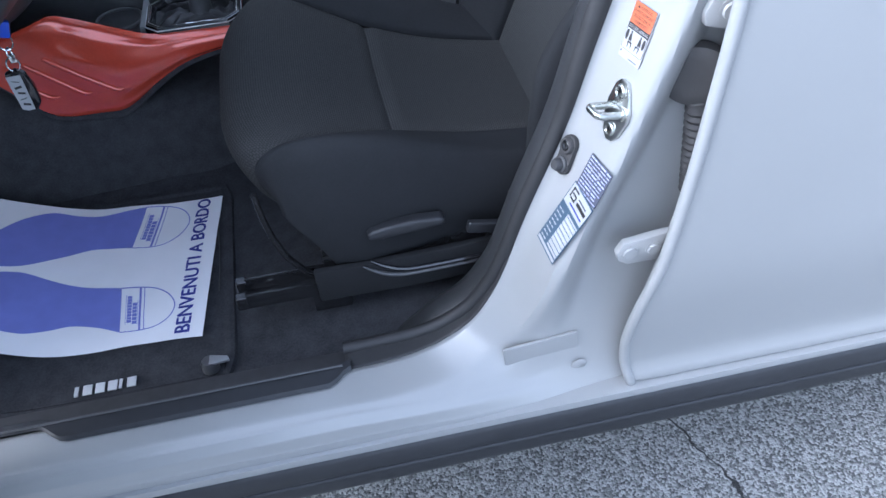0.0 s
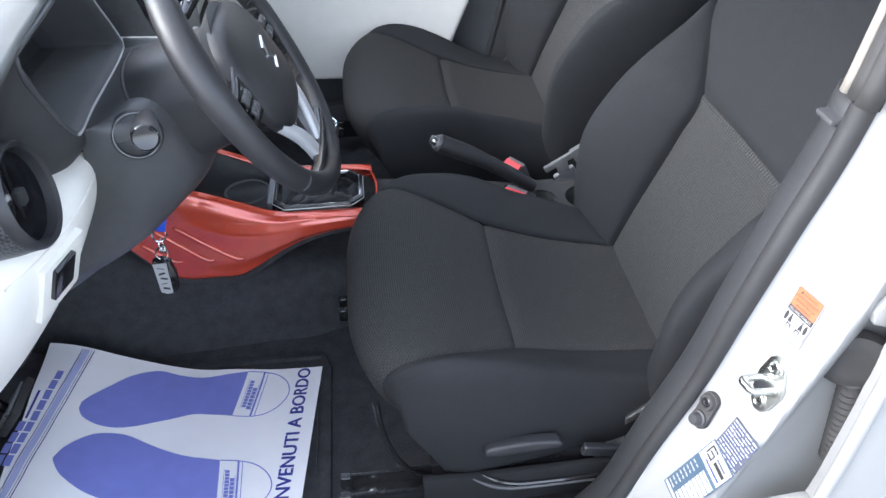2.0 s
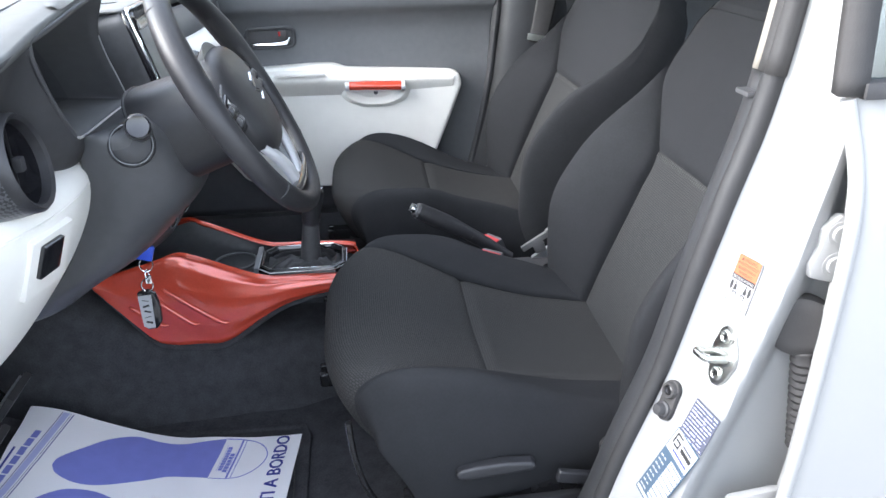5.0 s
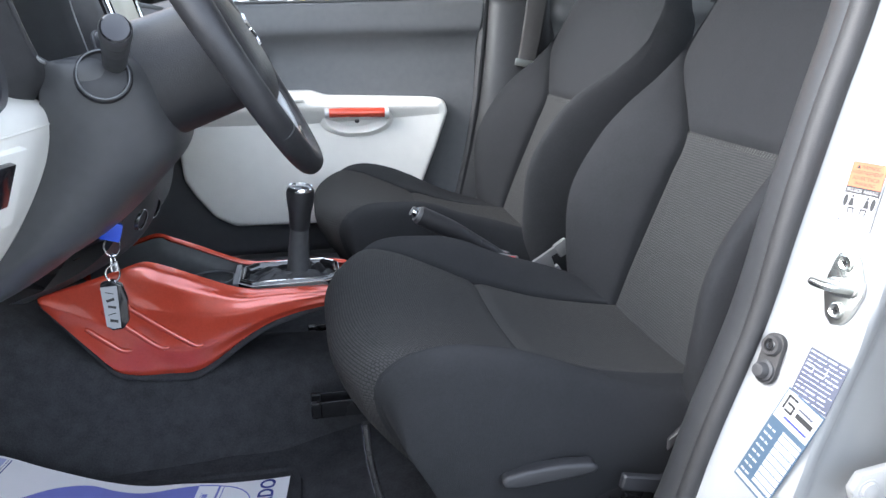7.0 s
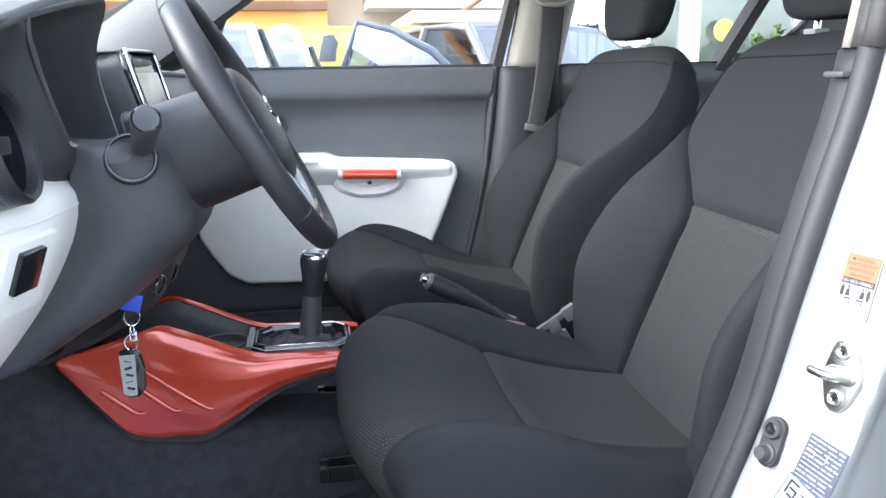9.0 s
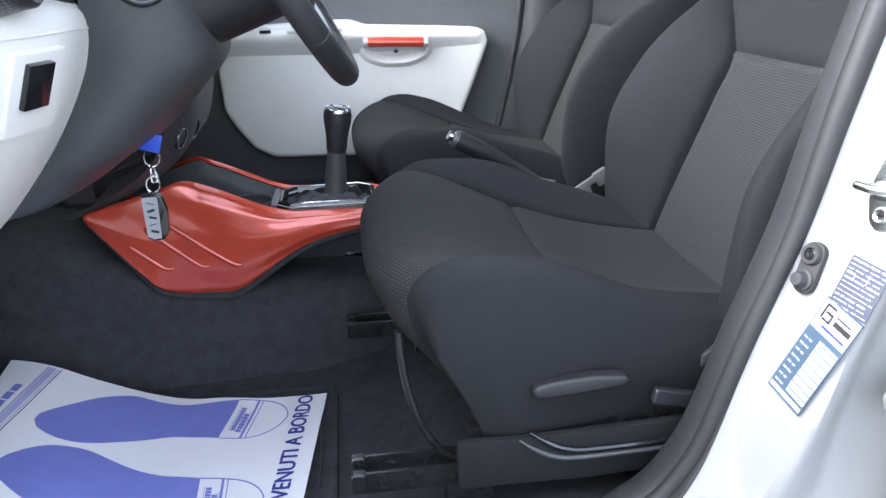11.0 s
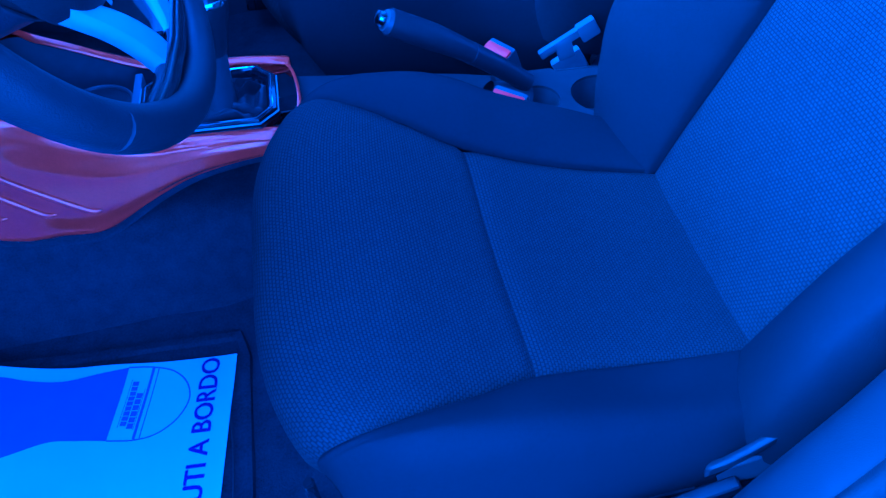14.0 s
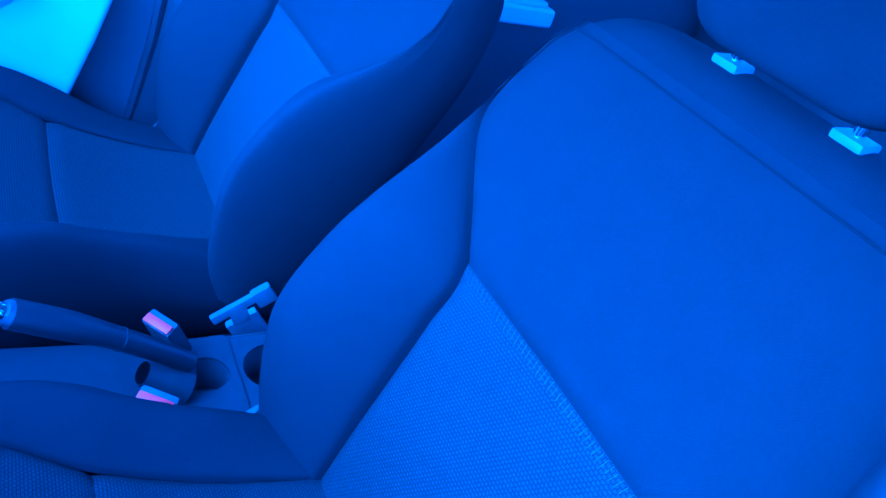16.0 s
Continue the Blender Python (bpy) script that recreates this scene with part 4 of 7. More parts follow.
    def front(tau, w):
        hw = b_at[idx(w)].x
        k = keyed([(0.68, 0), (0.86, 1)], w)
        dx = -0.006 * (1 - tau ** 4) + 0.010 * (1 - tau * tau) * (1 if w < WB else 0.4) + groove((1 - abs(tau)) * hw, 0.0055 * (1 - k)) + 0.0195 * k * abs(tau) ** 8 + groove((w - WB) * 0.62, 0.004)
        return backp(hw * tau, w, dx)
    ib = idx(WB)
    lay_cloth(part("back_insert", grid(lambda u, v: front(lerp(-1, 1, v), u * ib / N), ib, 36), INSERT_BACK, top, "ribbed dark grey woven backrest insert"), 37, [b_run[i] for i in range(ib + 1)], [b_at[i].x for i in range(ib + 1)])
    part("upper_panel", grid(lambda u, v: front(lerp(-1, 1, v), (ib + u * (N - ib)) / N), N - ib, 36), FABRIC, top, "plain black cloth upper backrest")

    def b_bolster(sg):
        def f(u, v):
            i = idx(u)
            hw, p, rs = b_at[i]
            sd, th = b_at2[i].x, b_at2[i].y
            e = lip(u) - 0.0055
            pts = [(hw, 0.0055 + e), (hw + min(0.005, 0.2 * (rs - hw)), e - p * 0.22 + 0.28 * e), (lerp(hw, rs, 0.55), e - p * 0.78 + 0.36 * e), (rs, e - p + 0.5 * e), (rs + 0.6 * (sd - rs), -p + 0.014 + 1.2 * e), (sd - 0.001, -p * 0.4 + 0.02), (sd, th * 0.5), (sd - 0.012, th * 0.9), (sd - 0.04, th)]
            q = cr(pts, 32)[round(v * 32)]
            return backp(sg * q.x, u, q.y)
        return grid(f, N, 32)
    for sg in (-1, 1):
        part("back_bolster", b_bolster(sg), FABRIC, top, "plain black cloth backrest bolster")
        part("seam", tube([front(sg, i / N) + Vector((-0.0015, sg * 0.001, 0)) for i in range(4, round(0.70 * N))], 0.0012, 6), FABRIC_SIDE, top)
    part("back_shell", grid(lambda u, v: backp(lerp(-1, 1, v) * (b_at2[idx(u)].x - 0.038), u, b_at2[idx(u)].y + 0.006 * (1 - abs(lerp(-1, 1, v)) ** 3)), N, 12), FABRIC_SIDE, top)

    rise = (b_pts[N] - b_pts[N - 2]).normalized()

    def cap(u, v):
        a = lerp(-1, 1, v)
        w = linear([(0, 0.232), (0.2, 0.242), (0.5, 0.2455), (0.8, 0.238), (1, 0.208)], u)
        p = backp(a * w, 1.0, u * 0.093 - 0.002 + 0.0195 * abs(a) ** 8 * (1 - u))
        up = 0.044 * math.sin(math.pi * u) ** 0.6 * (1 - a ** 6)
        return p + Vector((rise.x, 0, rise.y)) * up
    part("top_panel", grid(cap, 16, 32), FABRIC, top, "plain black cloth top of the backrest")
    part("top_seam", tube([front(lerp(-0.985, 0.985, i / 40), 0.965) + Vector((-0.0012, 0, 0.0016)) for i in range(41)], 0.0014, 6), FABRIC_SIDE, top, "sewn seam round the top")
    # stitches along the upper edge of the insert
    st = []
    for k in range(46):
        t0 = lerp(-0.97, 0.97, k / 45)
        a, b = front(t0 - 0.006, WB - 0.012), front(t0 + 0.010, WB - 0.004)
        off = Vector((-0.0014, 0, 0.0004))
        st.append(tube([a + off, b + off], 0.00035, 4))
    ob = part("stitching", join(*st), STITCH, top, "grey seam stitching")
    # headrest on two posts
    prof = [(1.178, 0.05, 0.020), (1.182, 0.085, 0.034), (1.20, 0.108, 0.045), (1.25, 0.124, 0.052), (1.32, 0.126, 0.054), (1.36, 0.118, 0.050), (1.378, 0.09, 0.036), (1.381, 0.05, 0.018)]
    hp = cr(prof, 28)

    def head(u, v):
        z, hw, ht = hp[round(u * 28)]
        a = v * 2 * math.pi
        ca, sa = math.cos(a), math.sin(a)
        e = 0.55
        return Vector((0.622 + 0.12 * (z - 1.18) + ht * math.copysign(abs(ca) ** e, ca) + 0.006 * (1 - (math.copysign(abs(sa) ** e, sa)) ** 2) * (1 if ca < 0 else 0), yc + hw * math.copysign(abs(sa) ** e, sa), z))
    bmh = grid(head, 28, 48, wrap_v=True)
    bmesh.ops.holes_fill(bmh, edges=[e for e in bmh.edges if e.is_boundary])
    hr = part("headrest", bmh, FABRIC, top, "black cloth headrest")
    for s in (-0.066, 0.066):
        part("post", tube([(0.628, yc + s, 1.12), (0.632, yc + s, 1.22)], 0.0055, 12), CHROME, hr)
        part("guide", rbox((0.629, yc + s, 1.163), (0.024, 0.030, 0.008), 0.0035), GREY_PLASTIC, hr)
    # side trim, lever and rails
    yo = yc + out * 0.2455
    val = part("side_valance", join(
        prism([(-0.018, 0.437), (-0.019, 0.503), (0.06, 0.500), (0.30, 0.508), (0.40, 0.52), (0.41, 0.47), (0.33, 0.445), (0.15, 0.434)], "y", min(yo, yo + out * 0.012), max(yo, yo + out * 0.012), 0.005)), FABRIC_SIDE, top, "black grained plastic side cover")
    gr = cr([(0.055, yo + out * 0.013, 0.499), (0.075, yo + out * 0.014, 0.484), (0.10, yo + out * 0.014, 0.472), (0.14, yo + out * 0.014, 0.468), (0.30, yo + out * 0.014, 0.472)], 30)
    part("grip_lip", tube(gr, [0.0012 + 0.0022 * min(1, i / 10) for i in range(31)], 8), BLACK_PLASTIC, val)
    part("grip_slot", tube([p + Vector((0.012, out * 0.0005, 0.010)) for p in gr], [0.001 + 0.003 * min(1, i / 8) for i in range(31)], 8), GLOSS_BLACK, val)
    ya = yo + out * 0.004
    part("height_lever", prism([(0.068, 0.567), (0.073, 0.574), (0.10, 0.579), (0.14, 0.582), (0.178, 0.579), (0.185, 0.572), (0.178, 0.565), (0.14, 0.561), (0.09, 0.557), (0.072, 0.559)], "y", min(ya, ya + out * 0.020), max(ya, ya + out * 0.020), 0.005, 3), CLADDING, top, "charcoal plastic height lever")
    part("recliner_tab", rbox((0.245, yo + out * 0.012, 0.537), (0.058, 0.012, 0.020), 0.005, pose(0, 0, 0, 0, 12, 0), 3), CLADDING, top)
    # outer recliner: side cover, lever blade with its pivot block
    part("recliner_cover", loft([[(0.300, yo - out * 0.016, 0.555), (0.335, yo - out * 0.010, 0.580), (0.375, yo - out * 0.008, 0.640), (0.410, yo - out * 0.010, 0.720)], [(0.310, yo - out * 0.010, 0.530), (0.350, yo - out * 0.004, 0.553), (0.412, yo - out * 0.002, 0.614), (0.460, yo - out * 0.006, 0.700)]], 6, 14), BLACK_PLASTIC, top, "black plastic recliner cover", thick=0.012)
    blade = [[(x, yo - out * (0.010 - 0.006 * k), z + h) for x, z, k in ((0.284, 0.568, 0.4), (0.305, 0.590, 1.0), (0.335, 0.622, 1.0), (0.360, 0.648, 0.6))] for h in (0.008, 0.003, -0.005)]
    lv = part("recliner_lever", loft(blade, 6, 16), RUBBER, top, "charcoal plastic recliner lever", thick=0.008)
    part("pivot_block", rbox((0.293, yo - out * 0.004, 0.530), (0.068, 0.014, 0.016), 0.005, pose(0, 0, 0, 0, -24, 0), 3), CLADDING, lv)
    for s, lab in ((out * 0.217, 1), (-out * 0.205, 0)):
        y = yc + s
        rl = part("rail", join(rbox((0.10, y, 0.433), (0.48, 0.040, 0.006), 0.002), rbox((0.10, y - 0.018, 0.446), (0.48, 0.006, 0.026), 0.0025), rbox((0.10, y + 0.018, 0.446), (0.48, 0.006, 0.026), 0.0025)), STEEL_BLACK, top, "black steel seat rail")
        part("rail_end", join(rbox((-0.136, y - 0.017, 0.446), (0.018, 0.014, 0.028), 0.005, None, 3), rbox((-0.136, y + 0.017, 0.446), (0.018, 0.014, 0.028), 0.005, None, 3), rbox((-0.132, y, 0.436), (0.012, 0.03, 0.008), 0.003)), STEEL_BLACK, rl, "black rail end cap")
        part("rivet", lathe([(0.0, 0.004), (0.006, 0.003), (0.007, 0.0)], (-0.095, y, 0.436), (0, 0, 1), 14), ZINC, rl)
        part("rail_foot", rbox((0.0, y, 0.412), (0.06, 0.036, 0.04), 0.004), STEEL_BLACK, rl)
        part("rail_foot", rbox((0.30, y, 0.412), (0.06, 0.036, 0.04), 0.004), STEEL_BLACK, rl)
        part("riser", prism([(0.0, 0.452), (0.30, 0.452), (0.34, 0.52), (-0.005, 0.50)], "y", y - 0.012, y + 0.012, 0.002), STEEL_BLACK, rl)
        part("bracket", prism([(0.27, 0.50), (0.43, 0.50), (0.47, 0.60), (0.42, 0.66), (0.36, 0.58)], "y", y - 0.006, y + 0.006, 0.002), ZINC if not lab else STEEL_BLACK, rl, "bare zinc recliner bracket" if not lab else "")
    yb = yc + out * 0.208
    part("release_bar", tube(cr([(0.02, yb, 0.444), (-0.022, yb, 0.452), (-0.048, yb, 0.485), (-0.064, yb, 0.525), (-0.074, yb, 0.575), (-0.078, yb, 0.63)], 24), 0.0052, 10), STEEL_BLACK, top, "glossy black steel bar under the cushion")
    yi = yc - out * (0.262 if out < 0 else 0.280)
    part("inner_plate", join(rbox((0.350, yi, 0.602), (0.085, 0.010, 0.014), 0.003, pose(0, 0, 0, 0, -32, 0)), rbox((0.352, yi, 0.588), (0.026, 0.012, 0.034), 0.004, pose(0, 0, 0, 0, -20, 0)), rbox((0.385, yi, 0.618), (0.03, 0.014, 0.030), 0.004, pose(0, 0, 0, 0, -32, 0))), HOOD_GREY, top, "grey metal recliner plate")
    part("inner_cover", rbox((0.372, yc - out * 0.262, 0.545), (0.05, 0.014, 0.045), 0.005, pose(0, 0, 0, 0, -32, 0)), GREY_PLASTIC, top)
    return top


seat(YD, -1, "black cloth driver's seat with ribbed grey woven insert")
seat(YP, 1, "black cloth passenger seat with ribbed grey woven insert")

# ---- floor mat and protective paper ----
fm = thing("floor_mat", (-0.47, 0.34, 0.345), "black textile driver's floor mat with a raised edge", "floor mat")


def mat_z(x, y):
    return linear([(-0.80, 0.445), (-0.72, 0.408), (-0.62, 0.372), (-0.50, 0.352), (-0.42, 0.347), (-0.15, 0.347)], x)


def mat_top(u, v):
    x, y = lerp(-0.80, -0.165, u), lerp(0.105, 0.60, v)
    d = min(x + 0.80, -0.165 - x, y - 0.105, 0.60 - y)
    ins = max(0, 0.05 - min(-0.165 - x, 9)) * max(0, 0.05 - min(y - 0.105, 0.6 - y)) * 6
    return Vector((x - ins, y, mat_z(x, y) + 0.004 * (1 if 0.004 < d < 0.018 else 0) - (0.009 if d <= 0.003 else 0) + 0.0012 * noise.noise((x * 12, y * 12, 0))))


part("mat_top", grid(mat_top, 120, 100), MAT_TEX, fm)
for k, (a, w) in enumerate(((0, 0.006), (0.013, 0.014), (0.032, 0.014), (0.051, 0.014), (0.068, 0.005), (0.080, 0.014))):
    part("logo_shape", rbox((-0.418 + a + w / 2, 0.138, 0.3535), (w, 0.018, 0.0022), 0.0006, pose(0, 0, 0, 0, 0, 0)), SILVER, fm)
part("heel_pad_mark", tube(cr([(-0.195, 0.30, 0.3525), (-0.193, 0.38, 0.3525), (-0.196, 0.46, 0.3525)], 16), 0.0012, 6), SEAL, fm)
clip = thing("mat_clip", (-0.20, 0.148, 0.35), "dark grey plastic mat clip on the floor", "mat clip")
part("peg", lathe([(0.0, 0.022), (0.010, 0.021), (0.013, 0.016), (0.014, 0.0)], (-0.208, 0.136, 0.350), (0, 0, 1), 20), BLACK_PLASTIC, clip)
part("hook", prism([(-0.208, 0.127), (-0.206, 0.146), (-0.178, 0.139), (-0.175, 0.130)], "z", 0.366, 0.372, 0.002), GREY_PLASTIC, clip, "worn grey clip hook")

P0 = Vector((-0.2235, 0.188))
DA, DB = Vector((-0.997, 0.062)), Vector((0.100, 0.995))


def paper(a, b, h=0.0):
    """A place on the sheet: a runs from the heel end forwards, b from the sill side inwards."""
    q = P0 + DA * a + DB * b
    lift = keyed([(0.20, 0), (0.52, 0.092)], a)
    q = q - DA * (0.010 * keyed([(0.25, 0), (0.5, 1)], a))
    wave = 0.003 * math.sin(a * 21 + b * 9) * (0.4 + abs(b - 0.18) * 3) + 0.0025 * noise.noise((a * 14, b * 14, 5))
    if a > 0.36 and b < 0.10:
        wave -= 0.06 * (a - 0.36) * (0.10 - b) * 8
    return Vector((q.x, q.y, 0.3545 + lift + wave + h))


sheet = thing("protective_paper", (-0.45, 0.38, 0.35), "white paper floor cover printed with two violet footprints", "floor paper")
part("sheet", grid(lambda u, v: paper(u * lerp(0.472, 0.512, v), lerp(0.014, 0.366, v)), 70, 56), PAPER, sheet)


def printed(outline, h=0.0006, n=60, m=16):
    """A printed field; outline: stations of a and b on its near and its far side."""
    lo = cr([(a, b) for a, b, _, _ in outline], n)
    hi = cr([(c, d) for _, _, c, d in outline], n)
    return grid(lambda u, v: paper(lerp(lo[round(u * n)].x, hi[round(u * n)].x, v), lerp(lo[round(u * n)].y, hi[round(u * n)].y, v), h), n, m)


SOLE1 = [(0.154, 0.249, 0.145, 0.360), (0.19, 0.253, 0.187, 0.352), (0.226, 0.254, 0.23, 0.344), (0.27, 0.235, 0.27, 0.345), (0.313, 0.212, 0.31, 0.348), (0.345, 0.20, 0.352, 0.325), (0.374, 0.198, 0.382, 0.287), (0.40, 0.207, 0.404, 0.258), (0.412, 0.222, 0.413, 0.242), (0.414, 0.230, 0.414, 0.236)]
SOLE2 = [(0.14, 0.048, 0.155, 0.150), (0.18, 0.066, 0.19, 0.156), (0.224, 0.076, 0.226, 0.164), (0.26, 0.066, 0.28, 0.178), (0.294, 0.057, 0.326, 0.189), (0.33, 0.060, 0.365, 0.182), (0.362, 0.069, 0.391, 0.164), (0.395, 0.088, 0.408, 0.142), (0.412, 0.108, 0.414, 0.126), (0.416, 0.115, 0.416, 0.119)]
for o, tip in ((SOLE1, (0.057, 0.300)), (SOLE2, (0.055, 0.092))):
    part("footprint", printed(o), INK, sheet, "solid violet printed sole")
    lo, hi, tip = Vector(o[0][:2]), Vector(o[0][2:]), Vector(tip)
    mid = (lo + hi) / 2

    def heel(k, w):
        """k from the solid field to the heel's tip, w across from -1 to 1."""
        return mid.lerp(tip, k) + (hi - lo) / 2 * w

    arc = [heel(0, -1), heel(0.35, -1.0), heel(0.66, -0.86), heel(0.90, -0.50), heel(1, 0), heel(0.90, 0.50), heel(0.66, 0.86), heel(0.35, 1.0), heel(0, 1)]
    part("heel_outline", tube([paper(p.x, p.y, 0.0004) for p in cr(arc, 80)], 0.0011, 5, flat=0.5), INK, sheet)

    def strip(k0, k1, w0, w1, h=0.0006):
        """A printed strip between two stations of k and of w."""
        return grid(lambda u, v: paper(heel(lerp(k0, k1, v), lerp(w0, w1, u)).x, heel(lerp(k0, k1, v), lerp(w0, w1, u)).y, h), 16, 2)
    for k0, k1 in ((0.335, 0.375), (0.425, 0.440)):
        part("print_line", strip(k0, k1, -0.98, 0.98), INK, sheet)
    for k0, w0, w1, n in ((0.115, -0.62, 0.62, 9), (0.215, -0.70, 0.30, 6)):
        for j in range(n):
            part("print_box", strip(k0, k0 + 0.085, lerp(w0, w1, j / n), lerp(w0, w1, (j + 0.86) / n)), INK, sheet)
    part("print_line", strip(0.088, 0.096, -0.66, 0.66), INK, sheet)
    part("print_line", strip(0.308, 0.316, -0.74, 0.40), INK, sheet)
for da, db in ((0.0, 0.0), (0.0006, 0.0010), (-0.0004, 0.0018)):
    words = text_bm("BENVENUTI A BORDO", 0.0325)
    xs = [v.co.x for v in words.verts]
    wide, x_min = max(xs) - min(xs), min(xs)
    for v in words.verts:
        v.co = paper(0.0225 + da + v.co.y * 1.08, 0.026 + db + (v.co.x - x_min) / wide * 0.336, 0.0007 + db * 0.2)
    part("lettering", words, INK_DARK, sheet, "BENVENUTI A BORDO in navy capitals", flat=True)
# the dealer's mark across the forward end, as plain bars and boxes
for a, w, m in ((0.4335, 0.0016, INK_DARK), (0.4375, 0.0008, INK_DARK), (0.446, 0.011, INK_PALE), (0.4535, 0.0014, INK_DARK)):
    part("print_line", grid(lambda u, v: paper(a + w * (v - 0.5) + 0.020 * (1 - u) - 0.002, lerp(0.018, 0.360, u), 0.0006), 30, 2), m, sheet)
for row, n in ((0.460, 9), (0.4735, 4)):
    for k in range(n):
        b = 0.092 + 0.0235 * k
        part("print_box", grid(lambda u, v: paper(row + 0.011 * v + 0.018 * (1 - b / 0.36), b + 0.0205 * u, 0.0006), 3, 2), INK, sheet)
part("print_bar", grid(lambda u, v: paper(0.485 + 0.004 * v, 0.19 + 0.06 * u, 0.0006), 6, 1), INK_DARK, sheet)

# ---- pedals ----
def pedal(x, y, z, w, h, label):
    p = thing("pedal", (x, y, z), label, "pedal", "pedals")
    m = pose(0, 0, 0, 0, -52, 0)
    pad = part("pad", rbox((x, y, z), (h, w, 0.014), 0.005, m), RUBBER, p)
    for k in range(6):
        c = Vector((x, y, z)) + m @ Vector((lerp(-h / 2 + 0.010, h / 2 - 0.010, k / 5), 0, 0.009))
        part("rib", rbox(c, (0.004, w - 0.016, 0.005), 0.0015, m), GREY_PLASTIC, pad)
    part("arm", tube(cr([(x - 0.012, y, z - 0.01), (x - 0.05, y, z + 0.06), (x - 0.06, y + 0.01, z + 0.18), (x - 0.02, y + 0.02, z + 0.30)], 16), 0.009, 8), STEEL_BLACK, p)
    return p


pedal(-0.692, 0.540, 0.500, 0.088, 0.060, "black ribbed rubber brake pedal")
pedal(-0.668, 0.380, 0.500, 0.080, 0.065, "black ribbed rubber clutch pedal")

# ---- steering wheel ----
WC = Vector((-0.200, YD + 0.005, 1.056))
WUP, WN = Vector((-0.485, 0, 0.875)).normalized(), Vector((0.875, 0, 0.485)).normalized()
WY = Vector((0, 1, 0))


def wh(a, b, c=0.0):
    """A place on the wheel: a sideways (inboard), b up, c towards the driver."""
    return WC + WY * a + WUP * b + WN * c


wheel = thing("steering_wheel", WC, "black leather steering wheel with silver lower spokes", "steering wheel")
RIM = 0.176


def rim_seg(t0, t1, r, n):
    return tube([wh(RIM * math.sin(lerp(t0, t1, i / n)), RIM * math.cos(lerp(t0, t1, i / n))) for i in range(n + 1)], r, 16, flat=0.86)


rim = part("rim", tube([wh(RIM * math.sin(2 * math.pi * i / 96), RIM * math.cos(2 * math.pi * i / 96)) for i in range(96)], [0.0160 + 0.0034 * math.exp(-((min(i, 96 - i) * math.pi / 48 - 1.15) / 0.42) ** 2) for i in range(96)], 18, closed=True, flat=0.92), LEATHER, wheel, "black leather rim")
for t in (-0.62, 0.62, -2.25, 2.25):
    part("rim_joint", rim_seg(t - 0.005, t + 0.005, 0.0172, 2), RUBBER, rim)
for t0, t1 in ((0.85, 2.2), (-2.2, -0.85)):
    st = []
    n = 54
    for k in range(n):
        t = lerp(t0, t1, k / n)
        q = wh((RIM - 0.0182) * math.sin(t), (RIM - 0.0182) * math.cos(t), 0.003)
        q2 = wh((RIM - 0.0186) * math.sin(t + 0.014), (RIM - 0.0186) * math.cos(t + 0.014), -0.005)
        st.append(tube([q, q2], 0.0009, 4))
    part("stitching", join(*st), SEAL, rim)


def dome(u, v):
    a = v * 2 * math.pi
    ca, sa = math.cos(a), math.sin(a)
    e = 0.72
    w, hgt = 0.096, (0.080 if sa > 0 else 0.084)
    r = math.sin(u * math.pi / 2)
    return wh(w * r * math.copysign(abs(ca) ** e, ca), -0.006 + hgt * r * math.copysign(abs(sa) ** e, sa), -0.006 + 0.031 * math.cos(u * math.pi / 2) ** 0.6)


bmd = grid(dome, 14, 48, wrap_v=True)
bmesh.ops.remove_doubles(bmd, verts=bmd.verts, dist=0.0005)
hub = part("airbag_cover", bmd, LEATHER, wheel, "black grained airbag cover")
part("hub_skirt", tube([wh(0, -0.004, 0.0), wh(0, -0.004, -0.035)], [0.090, 0.066], 32), BLACK_PLASTIC, wheel)
part("badge_shape", join(*[tube([wh(a0, b0, 0.0255), wh(a1, b1, 0.0255)], 0.0028, 6) for a0, b0, a1, b1 in ((-0.012, 0.010, 0.012, 0.018), (0.012, 0.018, -0.012, 0.0), (-0.012, 0.0, 0.012, -0.012), (0.012, -0.012, -0.012, -0.02))]), CHROME, hub, "chrome badge as a plain shape")
